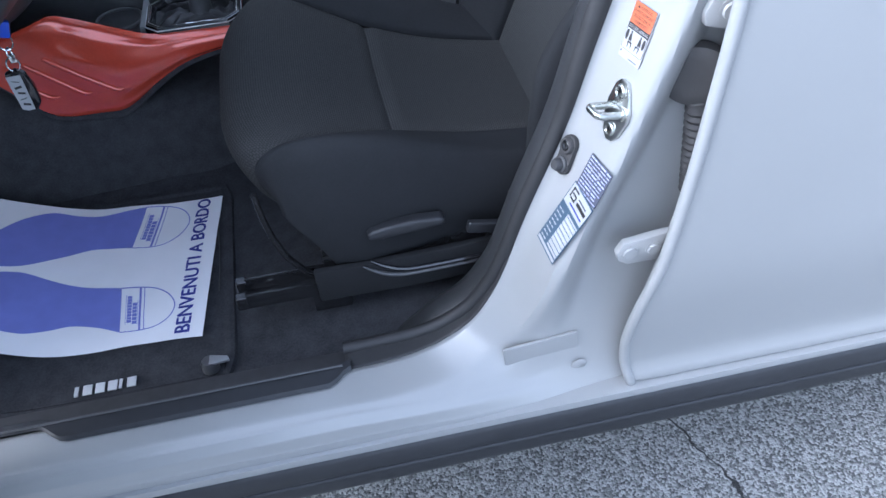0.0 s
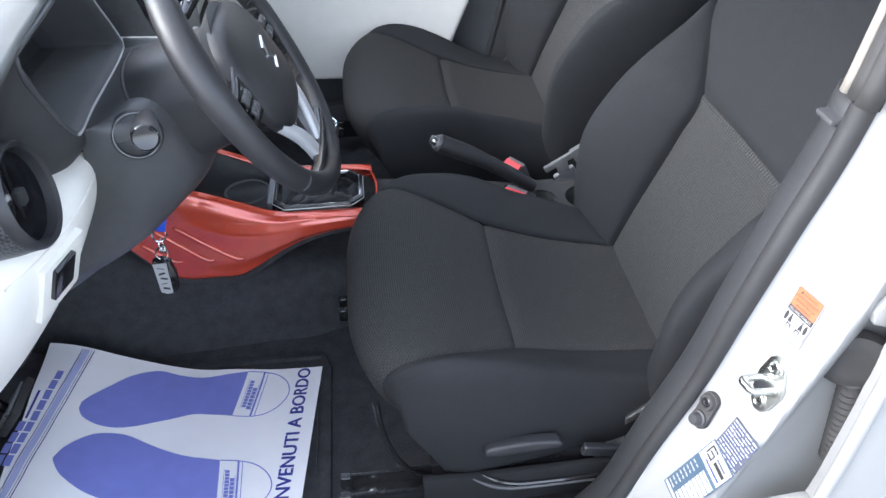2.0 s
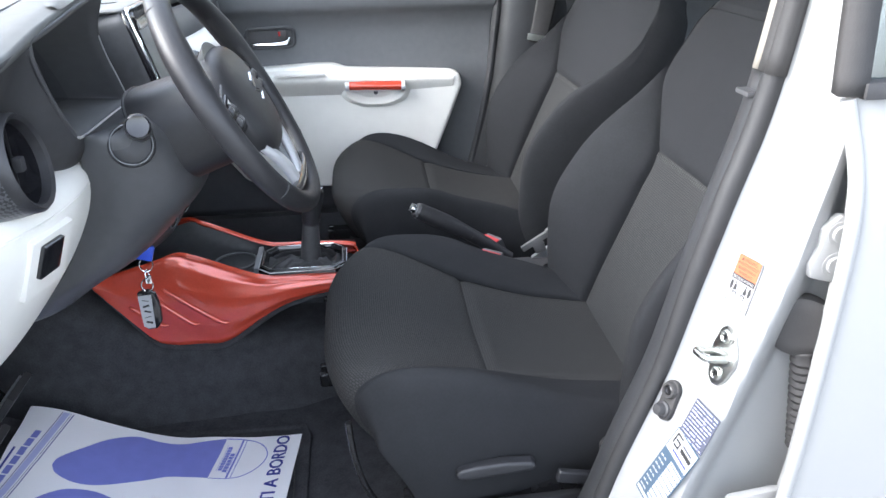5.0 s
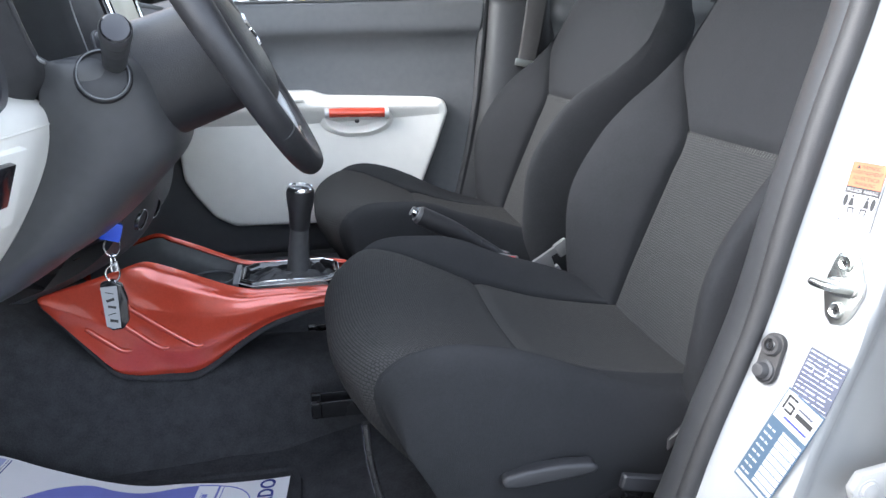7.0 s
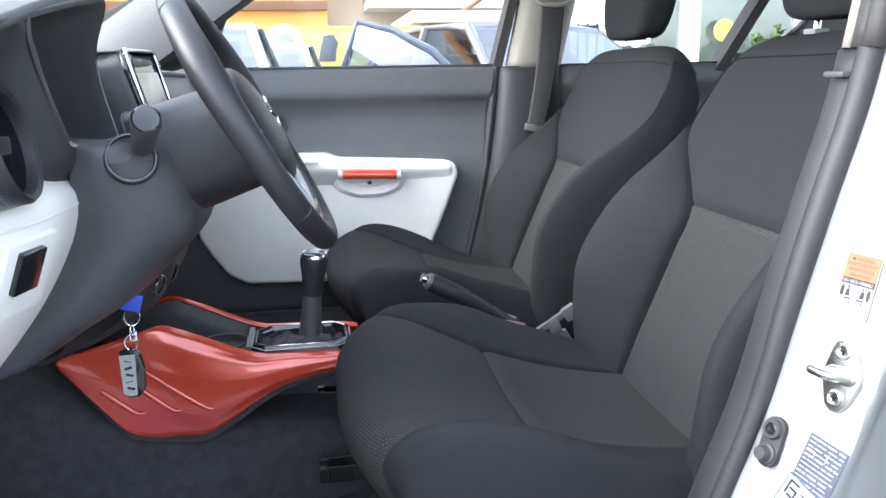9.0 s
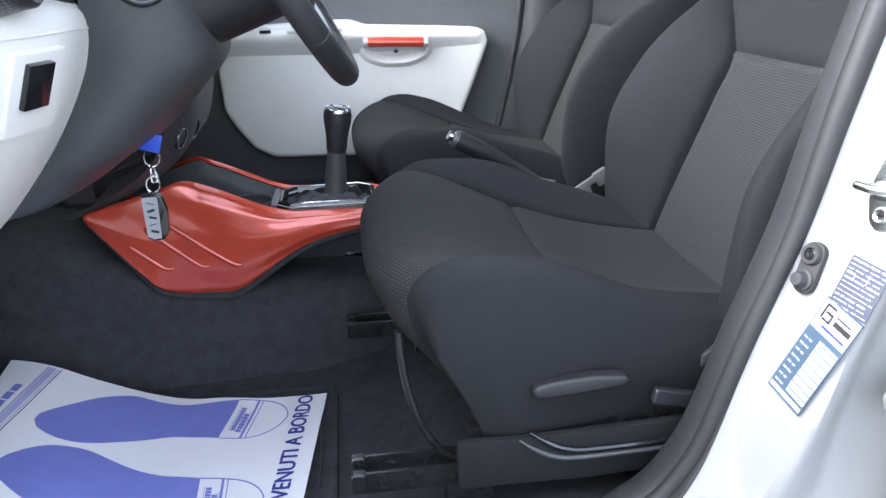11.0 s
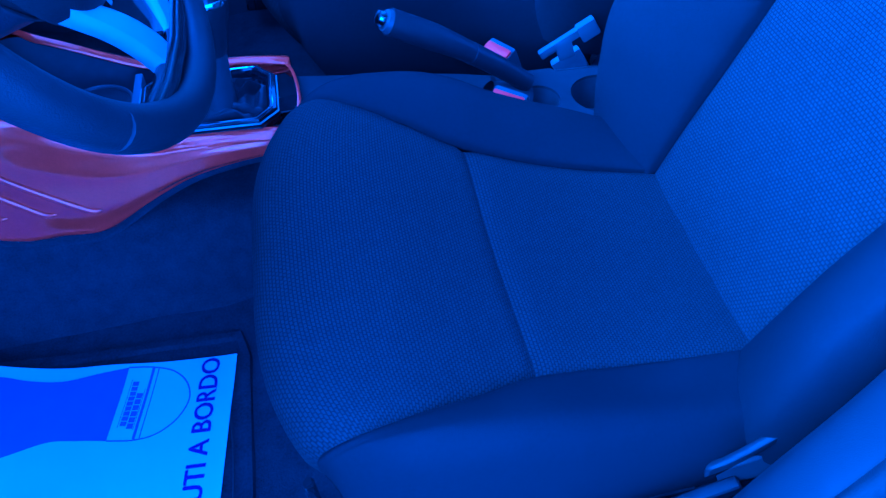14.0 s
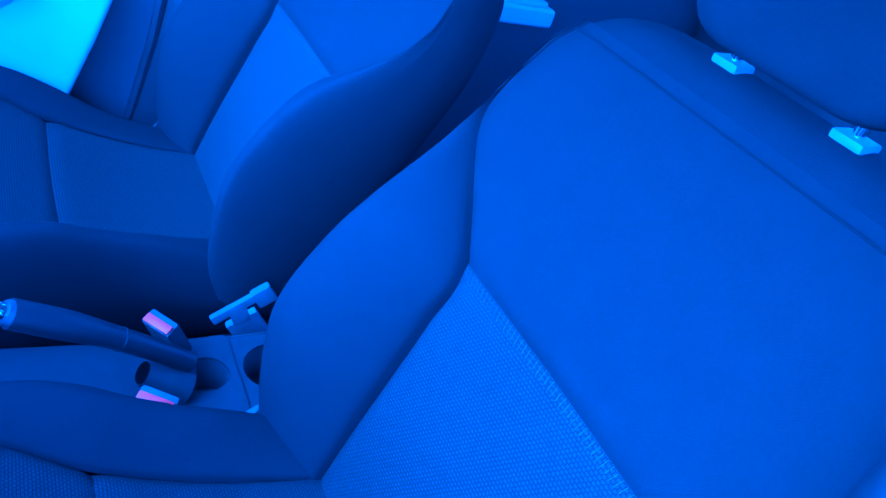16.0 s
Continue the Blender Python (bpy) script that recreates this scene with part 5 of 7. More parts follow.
for sg in (-1, 1):
    sp = loft([[wh(sg * 0.070, 0.030, 0.004), wh(sg * 0.10, 0.022, 0.006), wh(sg * 0.135, 0.012, 0.002), wh(sg * 0.162, 0.008, 0)], [wh(sg * 0.075, 0.0, 0.006), wh(sg * 0.105, -0.004, 0.008), wh(sg * 0.138, -0.010, 0.004), wh(sg * 0.163, -0.014, 0)], [wh(sg * 0.068, -0.030, 0.004), wh(sg * 0.10, -0.028, 0.006), wh(sg * 0.135, -0.030, 0.002), wh(sg * 0.160, -0.036, 0)]], 8, 14)
    spoke = part("spoke", sp, GLOSS_BLACK, wheel, thick=0.014, label="gloss black side spoke with switches")
    for k in range(4):
        ca, cb = sg * (0.112 + 0.016 * (k % 2)), 0.004 - 0.017 * (k // 2)
        bt = part("button", loft([[wh(ca + da, cb - 0.0065, 0.009), wh(ca + da, cb, 0.0115), wh(ca + da, cb + 0.0065, 0.009)] for da in (-0.0065, 0, 0.0065)], 4, 4), BLACK_PLASTIC, spoke, thick=0.004)
        part("symbol_bar", loft([[wh(ca + da, cb - 0.0022, 0.0122), wh(ca + da, cb + 0.0022, 0.0122)] for da in (-0.0008, 0.0008)], 1, 1), WHITE_LABEL, spoke)
    part("spoke_edge", tube(cr([wh(sg * 0.090, 0.034, 0.007), wh(sg * 0.125, 0.024, 0.006), wh(sg * 0.156, 0.014, 0.002)], 14), 0.0016, 6), BLACK_PLASTIC, spoke)
    arm = []
    for a0, b0, a1, b1 in ((0.052, -0.074, 0.004, -0.150), (0.068, -0.066, 0.016, -0.153), (0.082, -0.056, 0.030, -0.156)):
        arm.append([wh(sg * lerp(a0, a1, t), lerp(b0, b1, t), h) for t, h in ((0, 0.006), (0.35, 0.010), (0.7, 0.008), (1, 0.002))])
    part("lower_spoke", loft(arm, 8, 14), SILVER, wheel, thick=0.012, label="satin silver lower spoke")
ins = part("lower_panel", loft([[wh(a, b, 0.001) for a in (-0.060 * k, 0, 0.060 * k)] for b, k in ((-0.070, 1.0), (-0.100, 0.62), (-0.140, 0.15))], 6, 8), GLOSS_BLACK, wheel, thick=0.008, label="gloss black panel between the lower spokes")
for a in (-0.022, 0.0, 0.022):
    part("symbol_bar", loft([[wh(a + da, -0.089, 0.0022), wh(a + da, -0.094, 0.0022)] for da in (-0.003, 0.003)], 1, 1), WHITE_LABEL, ins)
part("lower_bar", tube([wh(-0.10, -0.139, 0), wh(-0.06, -0.146, 0.001), wh(0, -0.15, 0.001), wh(0.06, -0.146, 0.001), wh(0.10, -0.139, 0)], 0.009, 10), GLOSS_BLACK, wheel)

# ---- column with stalks ----
col = thing("steering_column", (-0.30, YD, 0.99), "charcoal plastic steering column shroud with two stalks", "steering column")


def shroud(u, v):
    d = lerp(-0.018, -0.128, u)
    a = v * 2 * math.pi
    w = lerp(0.080, 0.086, u)
    h = lerp(0.070, 0.074, u)
    ca, sa = math.cos(a), math.sin(a)
    return wh(w * math.copysign(abs(ca) ** 0.8, ca), lerp(-0.008, 0.012, u) + h * math.copysign(abs(sa) ** 0.8, sa), d)


part("shroud", grid(shroud, 16, 40, wrap_v=True), LEATHER, col)
part("shroud_edge", tube([shroud(1.0, k / 48) for k in range(48)], 0.0022, 8, closed=True), RUBBER, col)
part("shroud_joint", tube([wh(0.0808 * math.copysign(abs(math.cos(a)) ** 0.8, math.cos(a)), -0.008 + 0.0708 * math.copysign(abs(math.sin(a)) ** 0.8, math.sin(a)), -0.024) for a in [k * math.pi / 24 for k in range(48)]], 0.0016, 6, closed=True), RUBBER, col)
sx = Vector((-0.286, 0.19, 1.075)) - Vector((-0.330, 0.36, 1.020))
s0 = Vector((-0.330, 0.36, 1.020))
stalk = part("light_stalk", tube(cr([s0, s0 + sx * 0.35, s0 + sx * 0.62], 10), [0.0125] * 5 + [0.0125, 0.0128, 0.013, 0.0132, 0.0135, 0.0135], 20), BLACK_PLASTIC, col, "black plastic light stalk")
part("stalk_knob", lathe([(0.0135, 0.0), (0.0142, 0.004), (0.0142, 0.028), (0.0132, 0.029), (0.0132, 0.031), (0.0152, 0.033), (0.0156, 0.056), (0.0142, 0.060)], s0 + sx * 0.62, sx, 26), BLACK_PLASTIC, stalk)
part("stalk_cap", lathe([(0.0142, 0.060), (0.0125, 0.0615), (0.0, 0.0590)], s0 + sx * 0.62, sx, 26), GLOSS_BLACK, stalk, "smooth glossy stalk end")
wst = part("wiper_stalk", join(tube(cr([(-0.32, 0.47, 1.03), (-0.315, 0.54, 1.050), (-0.308, 0.575, 1.062)], 10), 0.008, 12), tube(cr([(-0.308, 0.575, 1.062), (-0.303, 0.600, 1.070), (-0.298, 0.630, 1.079)], 10), [0.0085 + 0.0004 * i for i in range(11)], 16, flat=0.75)), GLOSS_BLACK, col, "black plastic wiper stalk")
for k in range(3):
    part("symbol_bar", rbox((-0.2965 - 0.0025 * k, 0.612 - 0.009 * k, 1.0845 - 0.003 * k), (0.004, 0.003, 0.0008), 0), WHITE_LABEL, wst)
# inside the ring a flat dark disc stands for the shaded hollow
part("stalk_ring", lathe([(0.024, -0.006), (0.0245, 0.001), (0.026, 0.003), (0.0285, 0.002), (0.030, -0.004), (0.0238, -0.001), (0.0, -0.001)], (-0.328, 0.2965, 1.0245), sx, 36), LEATHER, col, "round black stalk boot, its shaded hollow drawn as a dark disc")
part("ring_line", tube([Vector((-0.328, 0.2965, 1.0245)) + sx.normalized() * 0.0032 + 0.0262 * (math.cos(t) * sx.normalized().cross(Vector((0, 0, 1))).normalized() + math.sin(t) * sx.normalized().cross(sx.normalized().cross(Vector((0, 0, 1))).normalized())) for t in [k * math.pi / 20 for k in range(40)]], 0.0009, 6, closed=True), GREY_PLASTIC, col)


# ---- dashboard ----
dash = thing("dashboard", (-0.5, 0.76, 0.9), "grey and black moulded dashboard with ivory trim", "dashboard")
# top pad, rising to a brow over the instruments
DT = []
for y, x0, z0 in ((0.06, -0.405, 1.150), (0.13, -0.388, 1.165), (0.22, -0.378, 1.186), (0.33, -0.368, 1.203), (0.41, -0.364, 1.210), (0.455, -0.385, 1.196), (0.50, -0.43, 1.155), (0.60, -0.46, 1.130), (0.76, -0.47, 1.125), (0.95, -0.45, 1.125), (1.2, -0.42, 1.122), (1.42, -0.40, 1.112)):
    DT.append([(x0, y, z0), (x0 - 0.03, y, z0 + 0.004), (x0 - 0.10, y, z0 - 0.004), (x0 - 0.22, y, lerp(z0, 1.11, 0.6)), (x0 - 0.38, y, 1.075), (-0.95, y, 1.0)])
part("top_pad", loft(DT, 66, 30), DASH_TOP, dash, "grey soft-touch dashboard top", thick=0.012)
part("airbag_line", tube(cr([(-0.56, 1.0, 1.128), (-0.50, 1.06, 1.129), (-0.50, 1.30, 1.128), (-0.66, 1.34, 1.118)], 30), 0.0012, 5), BLACK_PLASTIC, dash)
part("brow_rib", loft([[(x + 0.0015, y, z + 0.001), (x - 0.4 * w, y, z + 0.0058), (x - w, y, z + 0.0054)] for x, y, z, w in ((-0.3735, 0.27, 1.1945, 0.012), (-0.368, 0.33, 1.203, 0.046), (-0.365, 0.38, 1.2075, 0.064), (-0.364, 0.41, 1.210, 0.070))], 30, 6), ribbed("finely_ribbed_dash_strip", (0.115, 0.12, 0.118), 0.005, "Y", 0.65), dash, "finely ribbed strip along the instrument brow")
part("brow_seam", tube(cr([(-0.50, 0.14, 1.160), (-0.462, 0.20, 1.1835), (-0.438, 0.26, 1.1965), (-0.428, 0.32, 1.2050)], 30), 0.0011, 5), BLACK_PLASTIC, dash)
# instrument binnacle: a deep hood round the dials
ring_o = cr([(-0.384, 0.195, 1.172), (-0.373, 0.26, 1.185), (-0.367, 0.33, 1.196), (-0.366, 0.41, 1.200), (-0.398, 0.475, 1.150), (-0.410, 0.53, 1.105), (-0.411, 0.575, 1.055), (-0.408, 0.592, 1.020), (-0.400, 0.54, 1.022), (-0.394, 0.47, 1.028), (-0.392, 0.366, 1.032), (-0.383, 0.29, 1.040), (-0.382, 0.262, 1.050), (-0.385, 0.229, 1.095), (-0.386, 0.20, 1.145), (-0.384, 0.195, 1.172)], 88)


def hood(u, v):
    p = ring_o[round(u * 88)]
    c = Vector((-0.53, 0.37, 1.08))
    q = p.lerp(Vector((-0.53, lerp(p.y, c.y, 0.18), lerp(p.z, c.z, 0.22))), v)
    return q


part("binnacle", grid(hood, 88, 10), HOOD_GREY, dash, "black instrument hood", thick=0.004)
part("binnacle_edge", tube(ring_o[70:] + ring_o[1:26], 0.0026, 8), DARK_PANEL, dash)
part("chrome_line", tube(ring_o[24:72], 0.0019, 8), SILVER, dash, "thin silver line along the hood's lower lip")
part("dial_face", grid(lambda u, v: Vector((-0.515, lerp(0.12, 0.64, u), lerp(0.97, 1.19, v))), 4, 4), DARK_PANEL, dash, "charcoal instrument panel", thick=0.006)
LENS = glass("clear_dial_lens", (0.85, 0.86, 0.87), 0.92)


def lens(u, v):
    """The clear bowl over the dials, set a little inside the hood."""
    p = hood(u, 0.66)
    c = Vector((-0.492, 0.38, 1.085))
    return p.lerp(c, v) - Vector((0.030, 0, 0)) * math.sin(math.pi * v) * 0.25


part("dial_lens", grid(lens, 88, 8), LENS, dash, "clear lens over the dials")
part("inner_back", rbox((-0.555, 0.34, 1.02), (0.012, 0.60, 0.26), 0.003), BLACK_PLASTIC, dash)
# lower cover round the column
KNEE = [
    (1.022, ((-0.390, 0.292), (-0.362, 0.288), (-0.32, 0.302), (-0.286, 0.34), (-0.276, 0.42), (-0.286, 0.51), (-0.335, 0.58), (-0.41, 0.605))),
    (0.94, ((-0.41, 0.310), (-0.362, 0.300), (-0.312, 0.315), (-0.274, 0.35), (-0.264, 0.43), (-0.277, 0.53), (-0.337, 0.60), (-0.42, 0.64))),
    (0.885, ((-0.428, 0.310), (-0.388, 0.305), (-0.347, 0.320), (-0.317, 0.36), (-0.307, 0.44), (-0.317, 0.54), (-0.362, 0.61), (-0.43, 0.65))),
    (0.835, ((-0.46, 0.310), (-0.425, 0.310), (-0.392, 0.330), (-0.370, 0.37), (-0.360, 0.45), (-0.365, 0.54), (-0.395, 0.61), (-0.45, 0.65))),
    (0.80, ((-0.50, 0.310), (-0.468, 0.318), (-0.442, 0.340), (-0.425, 0.38), (-0.415, 0.46), (-0.415, 0.55), (-0.435, 0.61), (-0.47, 0.65))),
    (0.76, ((-0.54, 0.320), (-0.52, 0.330), (-0.50, 0.350), (-0.49, 0.39), (-0.48, 0.47), (-0.48, 0.55), (-0.485, 0.61), (-0.51, 0.65))),
    (0.745, ((-0.60, 0.34), (-0.59, 0.35), (-0.58, 0.37), (-0.57, 0.40), (-0.565, 0.47), (-0.565, 0.55), (-0.57, 0.61), (-0.58, 0.65)))]
LIP = [[(-0.384, 0.283, 1.040), (-0.386, 0.31, 1.037), (-0.391, 0.35, 1.032), (-0.393, 0.40, 1.029), (-0.394, 0.44, 1.028), (-0.395, 0.49, 1.026), (-0.399, 0.54, 1.021), (-0.406, 0.588, 1.014)],
       [(-0.380, 0.287, 1.039), (-0.360, 0.296, 1.043), (-0.336, 0.318, 1.048), (-0.320, 0.37, 1.052), (-0.316, 0.43, 1.052), (-0.328, 0.50, 1.044), (-0.360, 0.56, 1.030), (-0.408, 0.597, 1.012)]]
part("column_cover", loft(LIP + [[(x, y, z) for x, y in row] for z, row in KNEE], 60, 48), DARK_PANEL, dash, "charcoal plastic lower column cover")
# ivory trim at the driver's outer end
IV = []
for y, dx in ((-0.02, -0.12), (0.03, -0.070), (0.08, -0.035), (0.155, -0.008), (0.23, 0.002), (0.300, -0.002), (0.309, -0.007), (0.312, -0.05)):
    IV.append([(-0.46 + dx, y, 1.022), (-0.425 + dx, y, 1.014), (-0.396 + dx, y, 0.998), (-0.389 + dx, y, 0.975), (-0.400 + dx, y, 0.935), (-0.428 + dx, y, 0.880), (-0.470 + dx, y, 0.820), (-0.528 + dx, y, 0.755), (-0.60 + dx, y, 0.70)])
ivory = part("lower_trim", loft(IV, 48, 64), IVORY, dash, "ivory white plastic lower trim", thick=0.006)
part("trim_crease", tube(cr([(-0.422, 0.08, 0.978), (-0.396, 0.155, 0.978), (-0.387, 0.23, 0.978), (-0.390, 0.296, 0.976)], 24), 0.0016, 6), IVORY, ivory)
m = pose(0, 0, 0, 0, 22, -14)
part("switch_recess", rbox((-0.4110, 0.165, 0.928), (0.012, 0.080, 0.082), 0.005, m), IVORY, ivory)
sb = part("switch_block", rbox((-0.4035, 0.157, 0.935), (0.012, 0.038, 0.044), 0.002, m), GLOSS_BLACK, ivory, "gloss black switch block")
for k, dz in enumerate((0.010, -0.009)):
    part("button", rbox((-0.3975 - 0.009 * k, 0.156, 0.935 + dz), (0.004, 0.030, 0.016), 0.0015, m), BLACK_PLASTIC, sb)
    part("symbol_bar", rbox((-0.3952 - 0.009 * k, 0.157, 0.935 + dz), (0.001, 0.010, 0.008), 0, m), GREY_PLASTIC, sb)
# round air vent
VD = Vector((0.95, 0.04, 0.18)).normalized()
VC = Vector((-0.393, 0.128, 1.056))
vent = part("air_vent", lathe([(0.047, -0.10), (0.0545, -0.085), (0.0555, -0.02), (0.0545, -0.004)], VC, VD, 40), CARBON, dash, "round air vent with carbon-patterned barrel")
part("bezel", lathe([(0.0545, -0.006), (0.0548, 0.004), (0.0515, 0.009), (0.047, 0.006), (0.0455, -0.004)], VC, VD, 40), LEATHER, vent)
part("duct", lathe([(0.0455, -0.004), (0.043, -0.035), (0.02, -0.05), (0.0, -0.05)], VC, VD, 32), GLOSS_BLACK, vent)
vs = VD.cross(Vector((0, 0, 1))).normalized()
for k in range(3):
    a = lerp(-0.024, 0.024, k / 2)
    h = math.sqrt(0.044 ** 2 - a * a)
    part("louvre", tube([VC - VD * 0.020 + vs * a + Vector((0, 0, h)), VC - VD * 0.020 + vs * a - Vector((0, 0, h))], 0.0030, 8, flat=0.3), RUBBER, vent)
part("vane_grip", rbox(VC - VD * 0.004, (0.010, 0.012, 0.016), 0.003), RUBBER, vent)
# upper end of the dash beside the vent
part("end_face", loft([[(-0.405, 0.05, 1.147), (-0.435, 0.04, 1.09), (-0.47, 0.03, 1.02)], [(-0.388, 0.125, 1.160), (-0.428, 0.12, 1.09), (-0.455, 0.12, 1.02)], [(-0.385, 0.190, 1.165), (-0.424, 0.175, 1.085), (-0.447, 0.175, 1.02)], [(-0.384, 0.229, 1.097), (-0.402, 0.228, 1.055), (-0.418, 0.225, 1.015)], [(-0.381, 0.262, 1.051), (-0.385, 0.264, 1.03), (-0.405, 0.265, 1.005)], [(-0.382, 0.292, 1.040), (-0.386, 0.297, 1.02), (-0.402, 0.300, 1.00)]], 40, 16), RUBBER, dash, "black plastic face beside the air vent", thick=0.005)
part("end_cap", loft([[(-0.415, 0.04, 1.15), (-0.46, -0.012, 0.95), (-0.58, -0.012, 0.72)], [(-0.62, 0.03, 1.14), (-0.66, -0.012, 0.95), (-0.72, -0.012, 0.72)]], 10, 10), GREY_PLASTIC, dash, thick=0.006)
# middle screen
SC = [Vector((-0.402, 0.640, 1.154)), Vector((-0.397, 0.842, 1.157)), Vector((-0.358, 0.842, 1.003)), Vector((-0.360, 0.640, 1.000))]


def scr(a, b, h=0.0):
    n = (SC[1] - SC[0]).cross(SC[3] - SC[0]).normalized()
    n = n if n.x > 0 else -n
    return SC[0].lerp(SC[1], a).lerp(SC[3].lerp(SC[2], a), b) + n * h


def frame_ring(a0, a1, b0, b1, r, h):
    pts = [scr(a0, b0, h), scr(a1, b0, h), scr(a1, b1, h), scr(a0, b1, h)]
    out = []
    for i in range(4):
        p, q = pts[i], pts[(i + 1) % 4]
        out += [p.lerp(q, t) for t in (0.04, 0.3, 0.6, 0.96)]
    return tube(out, r, 8, closed=True)


unit = part("screen_housing", loft([[scr(0, 0, -0.002), scr(1, 0, -0.002)], [scr(0, 0, -0.02) + Vector((-0.03, 0, 0.002)), scr(1, 0, -0.02) + Vector((-0.03, 0, 0.002))], [(-0.50, 0.66, 1.130), (-0.50, 0.82, 1.130)]], 8, 6), DASH_TOP, dash, "grey housing of the middle screen", thick=0.004)
part("housing_side", loft([[scr(0, 0, -0.002), scr(0, 1, -0.002)], [(-0.46, 0.648, 1.14), (-0.43, 0.648, 0.98)], [(-0.52, 0.66, 1.12), (-0.50, 0.66, 0.97)]], 8, 6), BLACK_PLASTIC, unit, thick=0.004)
part("screen_front", grid(lambda u, v: scr(u, v), 4, 4), GLOSS_BLACK, unit, "gloss black screen surround", thick=0.008)
# the uneven grey base colour stands for reflections on the dark display
part("display", grid(lambda u, v: scr(lerp(0.12, 0.88, u), lerp(0.24, 0.88, v), 0.002), 2, 2), mat("display_reflection_grey", (0.30, 0.30, 0.28), 0.15, vary=0.25, scale=12), unit, "switched-off display, its grey reflection put into the colour")
part("chrome_frame", frame_ring(0.005, 0.995, 0.01, 0.99, 0.0035, 0.002), CHROME, unit, "chrome frame")
# middle stack and passenger side
part("inner_trim", rbox((-0.392, 0.628, 1.003), (0.072, 0.085, 0.014), 0.004), IVORY, dash, "ivory trim beside the instruments")
part("middle_fascia", loft([[(-0.37, 0.60, 1.0), (-0.352, 0.68, 1.0), (-0.350, 0.80, 1.0), (-0.36, 0.92, 1.0)], [(-0.375, 0.60, 0.92), (-0.352, 0.68, 0.92), (-0.350, 0.80, 0.92), (-0.36, 0.92, 0.92)], [(-0.39, 0.60, 0.83), (-0.368, 0.68, 0.82), (-0.366, 0.80, 0.82), (-0.37, 0.92, 0.82)], [(-0.425, 0.61, 0.755), (-0.40, 0.68, 0.745), (-0.40, 0.80, 0.745), (-0.40, 0.92, 0.75)], [(-0.50, 0.63, 0.70), (-0.48, 0.69, 0.69), (-0.48, 0.80, 0.69), (-0.48, 0.92, 0.70)], [(-0.60, 0.65, 0.66), (-0.58, 0.69, 0.65), (-0.58, 0.80, 0.65), (-0.58, 0.92, 0.66)]], 40, 18), BLACK_PLASTIC, dash, "black plastic middle fascia")
for x, y, z in ((-0.392, 0.655, 0.785), (-0.385, 0.735, 0.785)):
    sk = part("socket", lathe([(0.0, -0.006), (0.013, -0.006), (0.014, 0.008), (0.017, 0.010), (0.019, 0.006), (0.019, -0.015)], (x, y, z), (0.85, -0.2, -0.3), 24), GLOSS_BLACK, dash, "round black power socket")
    part("socket_ring", lathe([(0.0155, 0.0098), (0.0165, 0.0108), (0.0175, 0.0098)], (x, y, z), (0.85, -0.2, -0.3), 24), GREY_PLASTIC, sk)
for k in range(4):
    part("climate_rocker", rbox((-0.346, 0.69 + 0.035 * k, 0.945), (0.012, 0.026, 0.03), 0.004), SILVER, dash)
part("passenger_face", loft([[(-0.43, 0.92, 1.115), (-0.405, 1.16, 1.110), (-0.40, 1.40, 1.105)], [(-0.405, 0.92, 1.075), (-0.385, 1.16, 1.072), (-0.385, 1.40, 1.07)], [(-0.40, 0.92, 1.03), (-0.375, 1.16, 1.03), (-0.38, 1.40, 1.03)]], 10, 12), BLACK_PLASTIC, dash, "black passenger side fascia", thick=0.006)
part("passenger_trim", loft([[(-0.405, 0.905, 1.055), (-0.380, 1.16, 1.052), (-0.385, 1.40, 1.05)], [(-0.375, 0.90, 1.01), (-0.345, 1.16, 1.005), (-0.36, 1.40, 1.0)], [(-0.40, 0.90, 0.92), (-0.38, 1.16, 0.91), (-0.39, 1.40, 0.90)], [(-0.46, 0.90, 0.80), (-0.45, 1.16, 0.79), (-0.45, 1.40, 0.78)]], 14, 12), IVORY, dash, "ivory white passenger side trim", thick=0.006)
part("glovebox", loft([[(-0.455, 0.91, 0.80), (-0.445, 1.16, 0.79), (-0.45, 1.42, 0.78)], [(-0.50, 0.91, 0.70), (-0.50, 1.16, 0.69), (-0.50, 1.42, 0.68)], [(-0.62, 0.91, 0.66), (-0.62, 1.16, 0.65), (-0.62, 1.42, 0.64)]], 12, 12), BLACK_PLASTIC, dash, "black plastic glovebox underside", thick=0.006)
part("end_vent", lathe([(0.050, -0.08), (0.054, -0.004), (0.050, 0.006), (0.045, 0.002), (0.04, -0.03), (0.0, -0.03)], (-0.375, 1.33, 1.085), (0.95, 0.05, 0.15), 30), BLACK_PLASTIC, dash, "round black air vent")

# ---- key hanging under the column ----
key = thing("ignition_key", (-0.372, 0.400, 0.80), "blue-headed key with ring and white-labelled black fob", "car key")
KM = pose(0, 0, 0, 0, 0, 8)
part("key_head", rbox((-0.370, 0.400, 0.828), (0.026, 0.008, 0.024), 0.0035, KM @ pose(0, 0, 0, 0, 18, 0)), BLUEPLASTIC, key, "bright blue plastic key head")
part("key_blade", rbox((-0.362, 0.404, 0.853), (0.009, 0.003, 0.04), 0.001, pose(0, 0, 0, 0, 20, 0)), ZINC, key)


def ringlet(c, r, w, tilt, rot=0):
    mm = pose(*c, 90, rot, tilt)
    return tube([mm @ Vector((r * math.cos(t), 1.25 * r * math.sin(t), 0)) for t in [k * math.pi / 14 for k in range(28)]], w, 7, closed=True)


